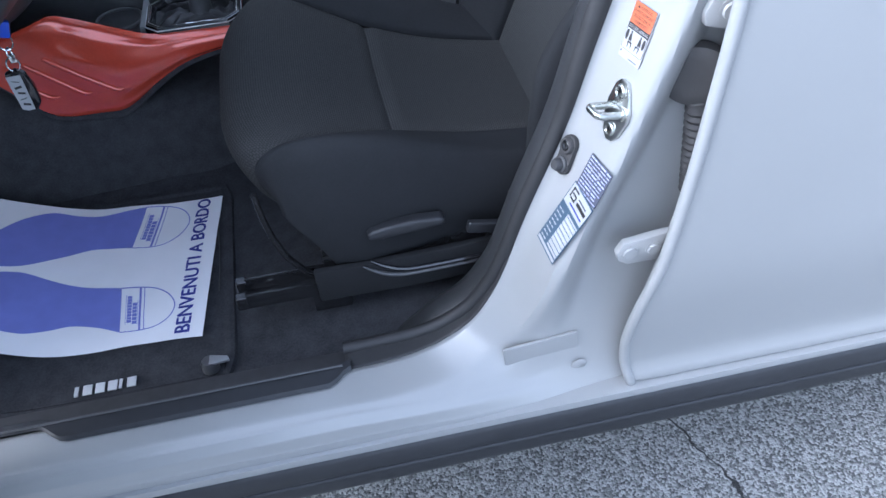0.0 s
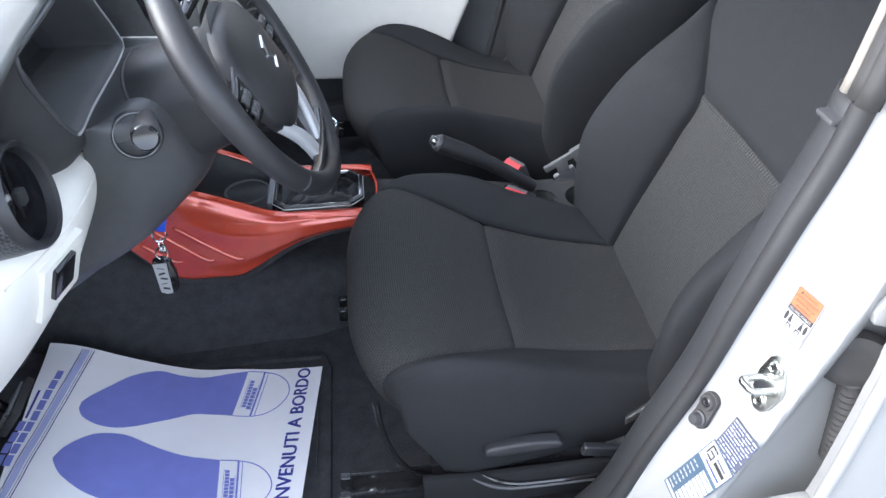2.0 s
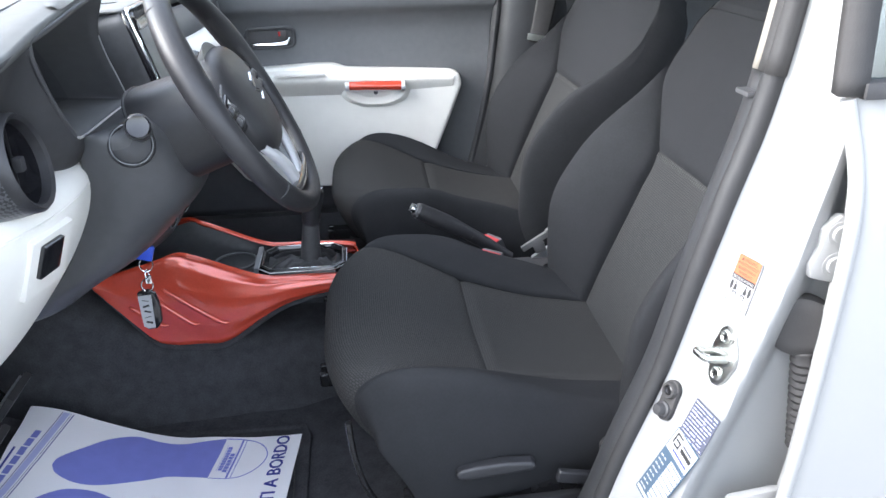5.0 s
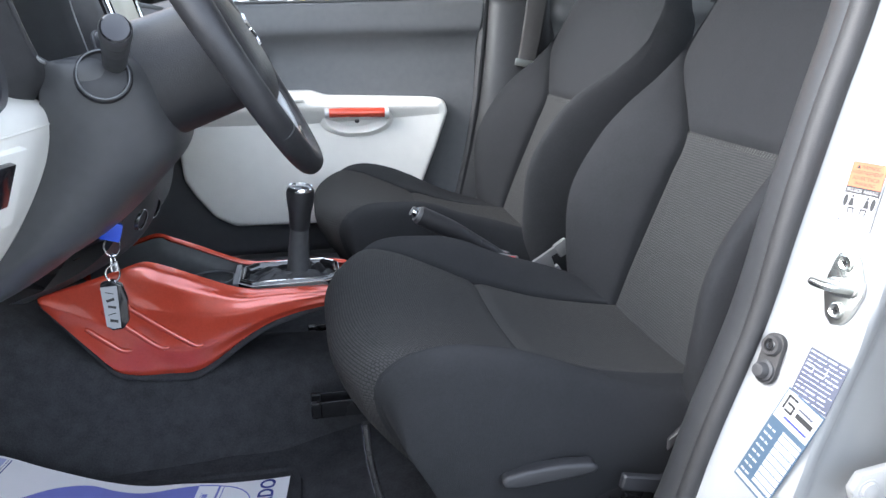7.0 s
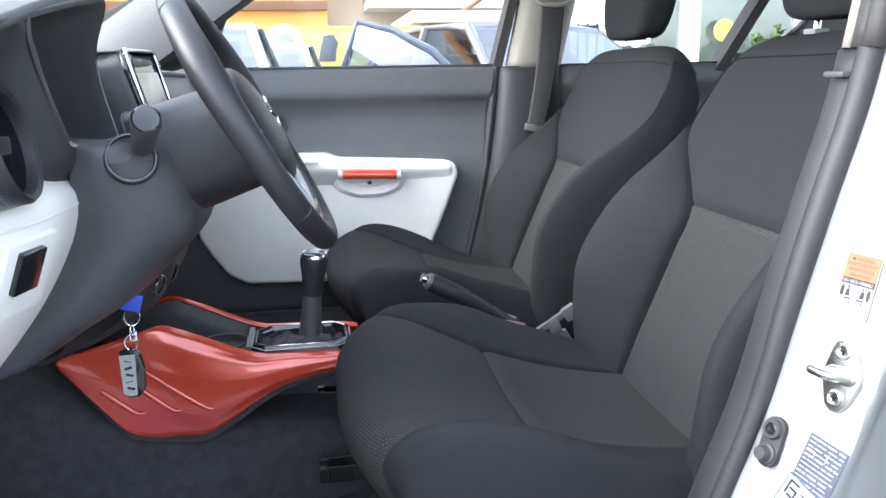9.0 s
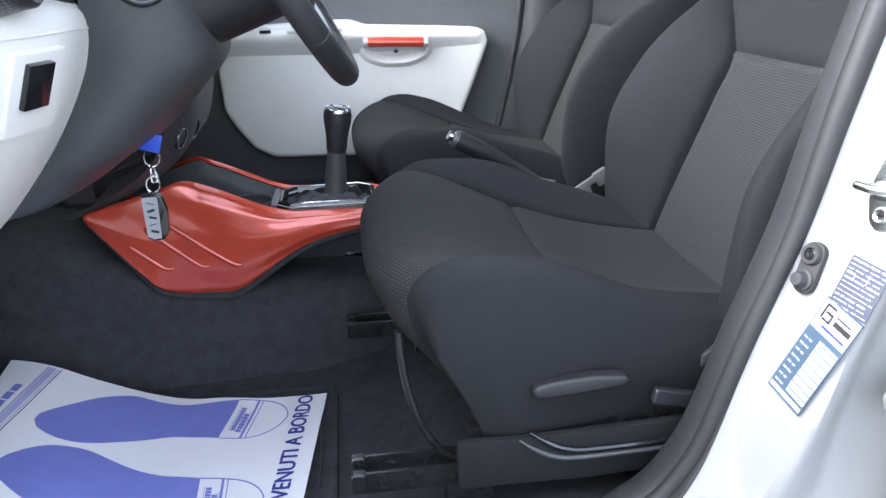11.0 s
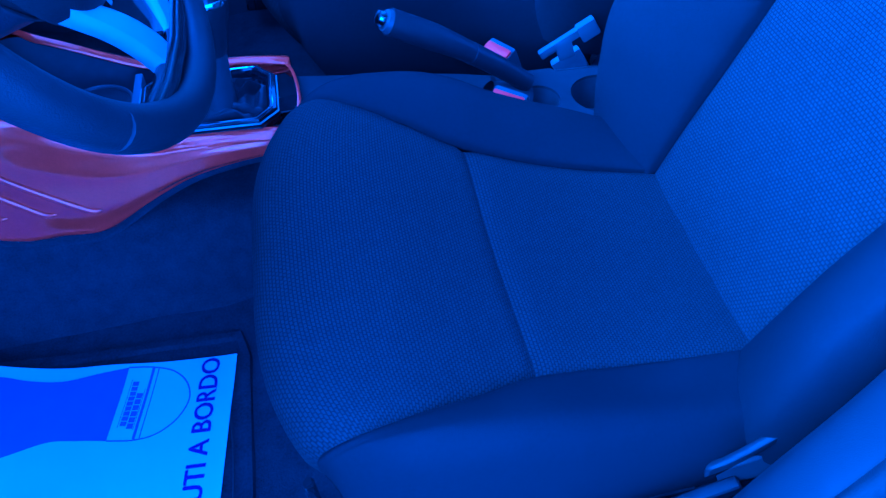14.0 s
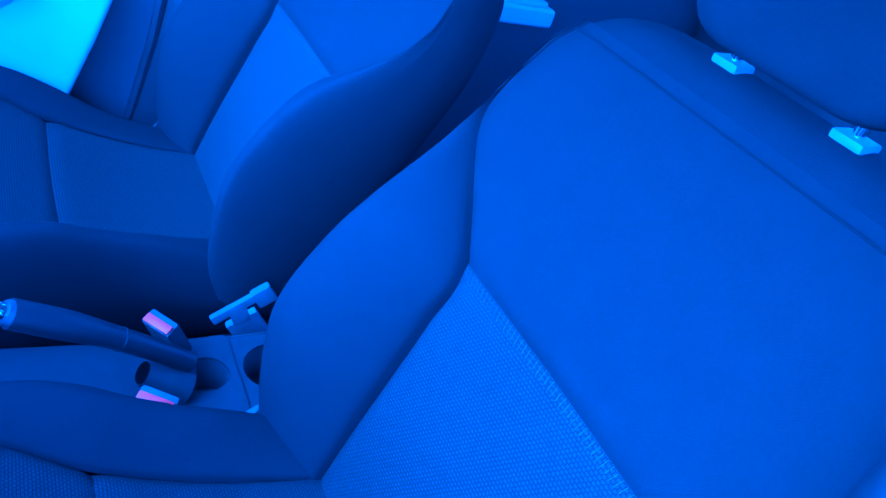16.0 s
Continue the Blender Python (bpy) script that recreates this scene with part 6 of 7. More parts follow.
part("key_ring", ringlet((-0.371, 0.399, 0.808), 0.0095, 0.0011, 20), CHROME, key, "steel split ring")
part("chain_ring", ringlet((-0.373, 0.400, 0.791), 0.006, 0.0011, 80, 20), CHROME, key)
part("swivel", rbox((-0.372, 0.401, 0.782), (0.010, 0.006, 0.014), 0.003), CHROME, key, "polished steel swivel clip")
part("chain_ring", ringlet((-0.376, 0.402, 0.772), 0.0085, 0.0012, 10), CHROME, key)
fob = part("fob", prism([(-0.3935, 0.760), (-0.3925, 0.702), (-0.386, 0.6955), (-0.372, 0.6965), (-0.364, 0.707), (-0.3625, 0.735), (-0.367, 0.757), (-0.378, 0.764)], "y", 0.398, 0.410, 0.003), GLOSS_BLACK, key, "gloss black fob")
part("fob_label", prism([(-0.3925, 0.756), (-0.3915, 0.703), (-0.384, 0.699), (-0.3745, 0.700), (-0.3725, 0.757)], "y", 0.3965, 0.3982), WHITE_LABEL, fob, "white label with handwriting")
for k, (dx, h) in enumerate(((0.0, 0.002), (0.0, 0.007), (0.001, 0.006), (0.0, 0.002), (0.001, 0.007))):
    part("handwriting_bar", rbox((-0.3825 + dx, 0.3962, 0.748 - 0.0095 * k), (0.010, 0.0006, h * 0.5), 0, pose(0, 0, 0, 0, 14 * (-1) ** k, 0)), BLACK_INK, fob)

# ---- centre console with red horseshoe ----
con = thing("centre_console", (-0.25, 0.76, 0.52), "gloss orange-red centre console trim round the gear lever", "centre console")
CX = [(-0.560, 0.653, 0.662), (-0.525, 0.604, 0.672), (-0.490, 0.556, 0.681), (-0.462, 0.522, 0.689), (-0.435, 0.511, 0.697), (-0.400, 0.506, 0.706), (-0.370, 0.503, 0.697), (-0.336, 0.503, 0.683), (-0.305, 0.517, 0.669), (-0.265, 0.545, 0.652), (-0.235, 0.565, 0.6435), (-0.20, 0.584, 0.642), (-0.16, 0.597, 0.641), (-0.12, 0.605, 0.640), (-0.085, 0.610, 0.638), (-0.060, 0.614, 0.634)]
cx = cr(CX, 90)
KY = [(0, 0.673), (0.08, 0.664), (0.3, 0.657), (0.6, 0.657), (0.82, 0.661), (0.93, 0.668), (0.98, 0.678), (1.0, 0.686)]


KF = [(0, 0.668), (0.05, 0.661), (0.5, 0.6575), (0.95, 0.6595), (0.985, 0.662), (1.0, 0.668)]


def near_red(u, v):
    x, lo, hi = cx[round(u * 90)]
    k = keyed([(-0.425, 0), (-0.375, 1)], x)
    y = lerp(linear(KF, v), keyed(KY, v), k)
    return Vector((x, y + 0.004 * math.sin(u * 8) * math.sin(math.pi * v), lerp(lo, hi, min(1, v * 1.03)) - (0.004 if v > 0.985 else 0)))


def far_red(u, v):
    p = near_red(u, v)
    return Vector((p.x, 0.76 + (0.76 - p.y) * (1.12 - 0.25 * u), p.z))


part("side_panel", grid(near_red, 90, 40), RED, con, "gloss metallic orange-red side panel", thick=0.004, offset=0)
part("side_panel", grid(far_red, 90, 40), RED, con, "gloss metallic orange-red side panel", thick=0.004, offset=0)


def rear_red(u, v):
    a = lerp(-math.pi / 2, math.pi / 2, u)
    rr = keyed([(0, 0.098), (0.5, 0.10), (0.85, 0.094), (1, 0.080)], v)
    return Vector((-0.080 + 0.032 * math.cos(a) * (rr / 0.10), 0.754 + rr * math.sin(a), lerp(0.604, 0.634, min(1, v * 1.08))))


part("rear_bridge", grid(rear_red, 30, 16), RED, con, "gloss orange-red bridge behind the lever")


def red_y(x, z):
    """Where the near side panel lies at x and z."""
    k = min(range(91), key=lambda i: abs(cx[i].x - x))
    return near_red(k / 90, max(0, min(1, (z - cx[k].y) / (cx[k].z - cx[k].y) / 1.03))).y


for p, q in (((-0.492, 0.600), (-0.446, 0.561)), ((-0.462, 0.628), (-0.386, 0.563)), ((-0.424, 0.634), (-0.330, 0.563))):
    run = [(p[0] - 0.006, p[1] + 0.005), p, (lerp(p[0], q[0], 0.5), lerp(p[1], q[1], 0.52)), q, (q[0] + 0.016, q[1] - 0.002)]
    pts = cr([(x, red_y(x, z) - 0.0015, z) for x, z in run], 24)
    part("raised_rib", tube(pts, [0.0015 + 0.0038 * math.sin(math.pi * i / 24) ** 0.5 for i in range(25)], 10), RED, con)
# the near skirt's dark colour stands for the shade below the panel
part("lower_skirt", loft([[(x, 0.672, lo + 0.006), (x, 0.663, lo - 0.002), (x, 0.666, lo - 0.009), (x, 0.690, lo - 0.014)] for x, lo, hi in CX], 60, 10), CARPET, con, "plastic edge under the red panel, coloured dark for its shade")
part("lower_skirt", loft([[(x, 0.860, lo + 0.006), (x, 0.868, lo - 0.004), (x, 0.866, lo - 0.016), (x, 0.85, lo - 0.05)] for x, lo, hi in CX], 60, 10), RUBBER, con)
part("tray_wall", loft([[(x, 0.683, hi - 0.003), (x, 0.692, hi - 0.03), (x, 0.70, 0.600), (x, 0.76, 0.596), (x, 0.822, 0.600), (x, 0.835, hi - 0.03), (x, 0.84, hi - 0.003)] for x, lo, hi in CX[1:11]], 40, 36), BLACK_PLASTIC, con, "black plastic tray between the red sides")
part("holder_rim", tube([(-0.305 + 0.042 * math.cos(t), 0.762 + 0.042 * math.sin(t), 0.640) for t in [k * math.pi / 18 for k in range(36)]], 0.003, 8, closed=True), BLACK_PLASTIC, con)
part("holder_divider", rbox((-0.258, 0.762, 0.632), (0.010, 0.11, 0.030), 0.003), GREY_PLASTIC, con)


def ring_at(sc, z, jit=0.0):
    c = Vector((-0.165, 0.758))
    z += 0.003
    hx, hy, rad = 0.0825 * sc, 0.058 * sc, 0.022 * sc
    out = []
    for qx, qy, a0 in ((-1, -1, math.pi), (1, -1, 1.5 * math.pi), (1, 1, 0.0), (-1, 1, 0.5 * math.pi)):
        for k in range(9):
            f = k / 8
            ex, ey = lerp(math.cos(a0), math.cos(a0 + math.pi / 2), f), lerp(math.sin(a0), math.sin(a0 + math.pi / 2), f)
            out.append(Vector((c.x + qx * (hx - rad) + rad * ex, c.y + qy * (hy - rad) + rad * ey - 0.020, z)))
    return out


def band(rings):
    bm = bmesh.new()
    vs = [[bm.verts.new(p) for p in r] for r in rings]
    n = len(vs[0])
    for a, b in zip(vs, vs[1:]):
        for k in range(n):
            bm.faces.new((a[k], a[(k + 1) % n], b[(k + 1) % n], b[k]))
    return bm


gf = part("gear_frame", band([ring_at(1.06, 0.632), ring_at(1.06, 0.644), ring_at(1.02, 0.650), ring_at(0.93, 0.651), ring_at(0.88, 0.645), ring_at(0.86, 0.636)]), GLOSS_BLACK, con, "gloss black frame round the gaiter")
part("chrome_line", tube(ring_at(0.965, 0.6510), 0.0010, 6, closed=True), CHROME, gf, "thin chrome line")
part("chrome_line", tube(ring_at(1.045, 0.6455), 0.0012, 6, closed=True), SILVER, gf)
# gear lever with creased gaiter
gear = thing("gear_lever", (-0.150, 0.735, 0.64), "black gear lever with chrome-capped knob and leather gaiter", "gear lever")
LV = [Vector((-0.150, 0.720, 0.634)), Vector((-0.147, 0.717, 0.684)), Vector((-0.141, 0.711, 0.744))]


def gaiter_f(u, v):
    a = v * 2 * math.pi
    ring = ring_at(0.88, 0.638)
    n = len(ring)
    f = v * n
    p = ring[int(f) % n].lerp(ring[(int(f) + 1) % n], f - int(f))
    top = Vector((-0.150 + 0.017 * math.cos(math.pi + a), 0.718 + 0.017 * math.sin(math.pi + a), 0.658))
    fold = 0.007 * math.sin(7 * a + 3 * u) * math.sin(math.pi * u) + 0.006 * noise.noise((3 * math.cos(a), 3 * math.sin(a), u * 4))
    q = p.lerp(top, u)
    q.z = lerp(0.640, 0.662, u ** 2.2) + fold + 0.006 * math.sin(math.pi * u)
    return q


part("gaiter", grid(gaiter_f, 18, 96, wrap_v=True), LEATHER, gear, "creased black leather gaiter")
part("sleeve", tube(cr(LV, 12), [0.0225 - 0.0006 * i for i in range(13)], 20), BLACK_PLASTIC, gear)
gd = (LV[2] - LV[1]).normalized()
knob = part("knob", lathe([(0.0145, -0.012), (0.0175, -0.006), (0.0180, 0.006), (0.0195, 0.022), (0.0230, 0.042), (0.0240, 0.054), (0.0228, 0.061)], LV[2], gd, 28), LEATHER, gear, "black leather knob")
part("chrome_collar", lathe([(0.0225, 0.060), (0.0228, 0.064), (0.0205, 0.0675), (0.0185, 0.067)], LV[2], gd, 28), CHROME, knob, "chrome collar")
part("shift_disc", lathe([(0.0187, 0.0665), (0.012, 0.069), (0.0, 0.0697)], LV[2], gd, 28), GLOSS_BLACK, knob)
gx = gd.cross(Vector((0, 1, 0))).normalized()
tp = LV[2] + gd * 0.0702
part("shift_pattern", join(*[tube([tp + gx * a + Vector((0, 1, 0)) * b, tp + gx * c + Vector((0, 1, 0)) * d], 0.0006, 4) for a, b, c, d in ((-0.008, -0.008, 0.008, -0.008), (-0.008, 0, 0.008, 0), (-0.008, 0.008, 0.008, 0.008), (0, -0.008, 0, 0.008))]), SILVER, knob, "white shift pattern")

# ---- hand brake and rear console ----
rc = thing("rear_console", (0.25, MID, 0.52), "dark grey plastic console with two cup holders", "console")
part("console_body", loft([[(x, 0.695, 0.52), (x, 0.693, z - 0.012), (x, 0.702, z), (x, 0.765, z + 0.001), (x, 0.828, z), (x, 0.837, z - 0.012), (x, 0.835, 0.52)] for x, z in ((-0.055, 0.605), (0.0, 0.600), (0.08, 0.592), (0.16, 0.584), (0.235, 0.572))], 30, 30), RUBBER, rc, thick=0.003)
part("edge_line", tube([(lerp(-0.05, 0.23, i / 8), 0.699, lerp(0.604, 0.574, i / 8)) for i in range(9)], 0.0018, 6), GREY_PLASTIC, rc)


def holed(cx_, cy_, r, x0, x1, y0, y1, z):
    def f(u, v):
        a = v * 2 * math.pi
        c, s_ = math.cos(a), math.sin(a)
        k = min((x1 - cx_) / c if c > 1e-6 else ((x0 - cx_) / c if c < -1e-6 else 9), (y1 - cy_) / s_ if s_ > 1e-6 else ((y0 - cy_) / s_ if s_ < -1e-6 else 9))
        rr = lerp(r, k, max(0, u * 1.25 - 0.25))
        zz = z if u >= 0.2 else z - 0.006 * (1 - u / 0.2)
        return Vector((cx_ + c * rr, cy_ + s_ * rr, zz))
    return grid(f, 10, 64, wrap_v=True)


for cx_, r, x0, x1, z in ((0.288, 0.031, 0.235, 0.330, 0.570), (0.385, 0.046, 0.330, 0.47, 0.566)):
    pl = part("holder_top", holed(cx_, 0.768, r, x0, x1, 0.695, 0.838, z), RUBBER, rc, "black plastic top with a round opening")
    part("well", lathe([(r, -0.004), (r * 0.94, -0.07), (0, -0.07)], (cx_, 0.768, z), (0, 0, 1), 32), BLACK_PLASTIC, pl)
part("holder_skirt", join(rbox((0.353, 0.697, 0.535), (0.235, 0.004, 0.064), 0.0015), rbox((0.353, 0.836, 0.535), (0.235, 0.004, 0.064), 0.0015), rbox((0.47, 0.767, 0.535), (0.004, 0.14, 0.062), 0.0015)), RUBBER, rc)
hb = thing("hand_brake", (0.19, 0.75, 0.60), "black plastic hand brake lever with a chrome button", "hand brake")
H0, H1 = Vector((0.262, 0.752, 0.612)), Vector((0.070, 0.730, 0.740))
hd = (H1 - H0).normalized()
part("lever", tube(cr([H0, H0.lerp(H1, 0.30) + Vector((0, 0, 0.006)), H0.lerp(H1, 0.62) + Vector((0, 0, 0.007)), H1], 24), [0.0135 + 0.004 * keyed([(0, 0), (0.5, 0.2), (0.8, 1), (1, 0.9)], i / 24) for i in range(25)], 18), LEATHER, hb, "black grained grip")
part("grip_joint", tube([H0.lerp(H1, 0.43) + Vector((0, 0, 0.007)), H0.lerp(H1, 0.436) + Vector((0, 0, 0.007))], 0.0152, 18), RUBBER, hb)
part("collar", tube([H1 - hd * 0.004, H1 + hd * 0.006], [0.0165, 0.0135], 18), BLACK_PLASTIC, hb)
part("button", lathe([(0.0095, 0.0), (0.0100, 0.006), (0.0085, 0.011), (0.0, 0.0125)], H1 + hd * 0.005, hd, 20), CHROME, hb, "chrome release button")
part("boot", lathe([(0.034, -0.02), (0.030, 0.0), (0.020, 0.02), (0.015, 0.035)], (0.235, 0.752, 0.585), (-0.75, 0, 0.5), 20), RUBBER, hb)


def buckle(c, tilt, turn, label):
    b = thing("belt_buckle", c, label, "belt buckle", "belt buckles")
    mm = pose(0, 0, 0, 0, tilt, turn)
    body = part("casing", rbox(Vector(c), (0.023, 0.046, 0.072), 0.006, mm), BLACK_PLASTIC, b)
    part("release_button", rbox(Vector(c) + mm @ Vector((-0.003, 0, 0.0345)), (0.013, 0.042, 0.009), 0.003, mm), REDPLASTIC, b, "red press button")
    part("stalk", tube([Vector(c) + mm @ Vector((0, 0, -0.030)), Vector(c) + mm @ Vector((0.004, 0, -0.10))], 0.011, 12, flat=0.5), BLACK_PLASTIC, b)
    return b


buckle((0.247, 0.817, 0.602), -26, 35, "black seat belt buckle with red button beside the passenger seat")
buckle((0.212, 0.650, 0.644), -24, 50, "black seat belt buckle with red button beside the driver's seat")


# ---- passenger door, shut ----
pd = thing("passenger_door", (0.0, 1.45, 0.5), "shut passenger door with grey upper trim and ivory lower panel", "car door")
UP = []
for x in (-0.80, -0.55, -0.30, -0.05, 0.18, 0.30, 0.345):
    k = linear([(0.18, 0), (0.345, 1)], x)
    UP.append([(x + 0.022 * k, 1.475, 1.128), (x + 0.020 * k, 1.455, 1.122), (x + 0.017 * k, 1.448, 1.095), (x + 0.010 * k, 1.446, 1.055), (x + 0.005 * k, 1.462, 1.030), (x, 1.470, 0.99), (x - 0.004 * k, 1.462, 0.93), (x - 0.010 * k, 1.450, 0.885), (x - 0.020 * k, 1.450, 0.80), (x - 0.035 * k, 1.452, 0.70), (x - 0.06 * k, 1.455, 0.60), (x - 0.10 * k, 1.46, 0.48)])
part("upper_trim", loft(UP, 60, 60), DOOR_GREY, pd, "grey grained upper door trim", thick=0.02)
part("ledge_strip", rbox((-0.21, 1.470, 1.130), (1.15, 0.016, 0.006), 0.002), BLACK_PLASTIC, pd)
part("edge_seal", tube([(0.370, 1.462, 1.125), (0.355, 1.455, 1.0), (0.340, 1.452, 0.87), (0.318, 1.452, 0.74), (0.285, 1.455, 0.60), (0.24, 1.46, 0.47)], 0.011, 8), RUBBER, pd)
PANEL = [(-0.44, 0.900), (-0.30, 0.907), (-0.153, 0.913), (-0.095, 0.912), (-0.062, 0.899), (0.10, 0.890), (0.225, 0.882), (0.248, 0.873), (0.256, 0.845), (0.222, 0.755), (0.182, 0.66), (0.155, 0.60), (0.10, 0.578), (-0.12, 0.566), (-0.315, 0.572), (-0.365, 0.60), (-0.405, 0.655), (-0.43, 0.70)]
lp = part("lower_panel", prism(PANEL, "y", 1.408, 1.458, 0.014, 4), IVORY, pd, "ivory white lower door panel")
part("armrest", loft([[(-0.42, 1.409, 0.897), (-0.42, 1.392, 0.890), (-0.42, 1.388, 0.872), (-0.42, 1.408, 0.835)], [(-0.15, 1.409, 0.902), (-0.15, 1.384, 0.893), (-0.15, 1.378, 0.872), (-0.15, 1.408, 0.83)], [(-0.075, 1.409, 0.895), (-0.075, 1.384, 0.884), (-0.075, 1.380, 0.868), (-0.075, 1.408, 0.83)], [(0.10, 1.409, 0.880), (0.10, 1.395, 0.876), (0.10, 1.392, 0.862), (0.10, 1.408, 0.835)], [(0.23, 1.409, 0.872), (0.23, 1.404, 0.87), (0.23, 1.402, 0.86), (0.23, 1.408, 0.84)]], 40, 20), IVORY, lp, "ivory armrest along the panel")
CUP = cr([(-0.072, 0.866), (-0.060, 0.826), (-0.022, 0.806), (0.014, 0.803), (0.052, 0.806), (0.088, 0.824), (0.100, 0.862)], 40)


def pull_cup(u, v):
    """A soft moulded lip round the hollow under the grab bar."""
    p = CUP[round(u * 40)]
    k, y = linear([(0, 0.74), (0.3, 0.92), (0.55, 1.0), (0.8, 1.08), (1, 1.2)], v), linear([(0, 1.4085), (0.3, 1.400), (0.55, 1.3955), (0.8, 1.400), (1, 1.4095)], v)
    return Vector((0.014 + (p.x - 0.014) * k, y, 0.866 + (p.y - 0.866) * k))


part("pull_cup", grid(pull_cup, 40, 12), IVORY, lp, "moulded ivory pull cup")
part("grab_bar", tube([(-0.056, 1.386, 0.858), (0.010, 1.384, 0.856), (0.084, 1.386, 0.853)], 0.0125, 16), RED, lp, "gloss orange-red grab bar")
for x, z in ((-0.062, 0.8582), (0.090, 0.8525)):
    part("bar_end", tube([(x - 0.005, 1.386, z), (x + 0.005, 1.386, z)], 0.0135, 16), SILVER, lp, "satin silver bar end")
part("cup_screw", lathe([(0.0, 0.0), (0.003, 0.0), (0.005, 0.003), (0.006, 0.0)], (0.015, 1.407, 0.832), (0, -1, 0), 14), BLACK_PLASTIC, lp)
part("switch_pad", rbox((-0.185, 1.385, 0.893), (0.135, 0.028, 0.006), 0.0025), IVORY, lp)
part("window_switch", rbox((-0.305, 1.390, 0.892), (0.028, 0.014, 0.008), 0.0025), GLOSS_BLACK, lp, "black window switch")
dh = part("handle_bezel", join(tube(cr([(-0.318, 1.464, 1.003), (-0.26, 1.462, 1.005), (-0.205, 1.464, 1.004), (-0.196, 1.464, 0.98), (-0.205, 1.464, 0.957), (-0.26, 1.462, 0.955), (-0.318, 1.464, 0.958), (-0.327, 1.464, 0.98), (-0.318, 1.464, 1.003)], 48), 0.005, 8), rbox((-0.261, 1.470, 0.98), (0.12, 0.006, 0.045), 0.002)), BLACK_PLASTIC, pd, "black recessed handle surround")
part("pull_lever", loft([[(-0.315, 1.460, 0.968), (-0.25, 1.450, 0.970), (-0.218, 1.450, 0.974), (-0.206, 1.455, 0.985)], [(-0.315, 1.456, 0.962), (-0.25, 1.446, 0.962), (-0.218, 1.446, 0.964), (-0.206, 1.452, 0.972)]], 4, 16), CHROME, dh, "chrome door pull", thick=0.004)
part("lock_tab", rbox((-0.226, 1.457, 0.992), (0.022, 0.012, 0.018), 0.003), BLACK_PLASTIC, dh)
part("lock_mark", rbox((-0.234, 1.4505, 0.992), (0.006, 0.003, 0.012), 0.001), REDPLASTIC, dh, "red lock mark")
pw = part("pane", loft([[(-0.85, 1.500, 1.12), (-0.30, 1.45, 1.46)], [(-0.20, 1.500, 1.12), (-0.05, 1.45, 1.47)], [(0.37, 1.500, 1.12), (0.43, 1.45, 1.47)]], 6, 4), GLASS, pd)
pw.visible_shadow = False
part("window_frame", join(bar((0.368, 1.478, 1.10), (0.455, 1.430, 1.48), [(-0.012, -0.02), (0.012, -0.02), (0.012, 0.04), (-0.012, 0.04)], 4), bar((-0.30, 1.44, 1.485), (0.45, 1.43, 1.485), [(-0.02, -0.02), (0.012, -0.02), (0.012, 0.04), (-0.02, 0.04)], 4)), SEAL, pd, "dark grey window frame")
part("sail_panel", prism([(-0.90, 1.12), (-0.385, 1.12), (-0.36, 1.17), (-0.30, 1.31), (-0.22, 1.47), (-0.36, 1.40)], "y", 1.455, 1.485, 0.006), PILLAR_GREY, pd, "charcoal corner panel ahead of the window")
part("door_mirror", rbox((-0.46, 1.70, 1.15), (0.10, 0.20, 0.14), 0.035, None, 4), GLOSS_BLACK, pd, "black door mirror housing")

# ---- far pillar with seat belt ----
bp_ = part("pillar_trim_far", loft([[(0.375, 1.470, 1.125), (0.400, 1.440, 1.125), (0.45, 1.432, 1.125), (0.520, 1.440, 1.125), (0.555, 1.47, 1.125)], [(0.358, 1.460, 0.95), (0.385, 1.428, 0.95), (0.44, 1.420, 0.95), (0.525, 1.43, 0.95), (0.56, 1.46, 0.95)], [(0.335, 1.455, 0.80), (0.365, 1.425, 0.80), (0.43, 1.415, 0.80), (0.54, 1.42, 0.80), (0.58, 1.455, 0.80)], [(0.27, 1.46, 0.58), (0.32, 1.435, 0.58), (0.42, 1.42, 0.58), (0.58, 1.42, 0.58), (0.64, 1.46, 0.58)], [(0.18, 1.47, 0.40), (0.26, 1.45, 0.40), (0.42, 1.43, 0.40), (0.64, 1.43, 0.40), (0.74, 1.47, 0.40)]], 40, 24), PILLAR_GREY, thick=0.004)
tagged(bp_, "dark grey plastic lower pillar trim behind the passenger door", "pillar trim", kind="structure")
bu = part("pillar_trim_far_upper", loft([[(0.400, 1.465, 1.122), (0.420, 1.436, 1.122), (0.470, 1.430, 1.122), (0.525, 1.445, 1.122), (0.55, 1.47, 1.122)], [(0.43, 1.445, 1.30), (0.455, 1.416, 1.30), (0.50, 1.412, 1.30), (0.56, 1.425, 1.30), (0.585, 1.45, 1.30)], [(0.46, 1.42, 1.50), (0.49, 1.395, 1.50), (0.54, 1.392, 1.50), (0.60, 1.40, 1.50), (0.62, 1.42, 1.50)]], 24, 20), BEIGE, thick=0.004)
tagged(bu, "light grey plastic upper pillar trim", "pillar trim", kind="structure")
belt = thing("seat_belt", (0.48, 1.41, 1.1), "black webbing seat belt hanging from the pillar", "seat belt")
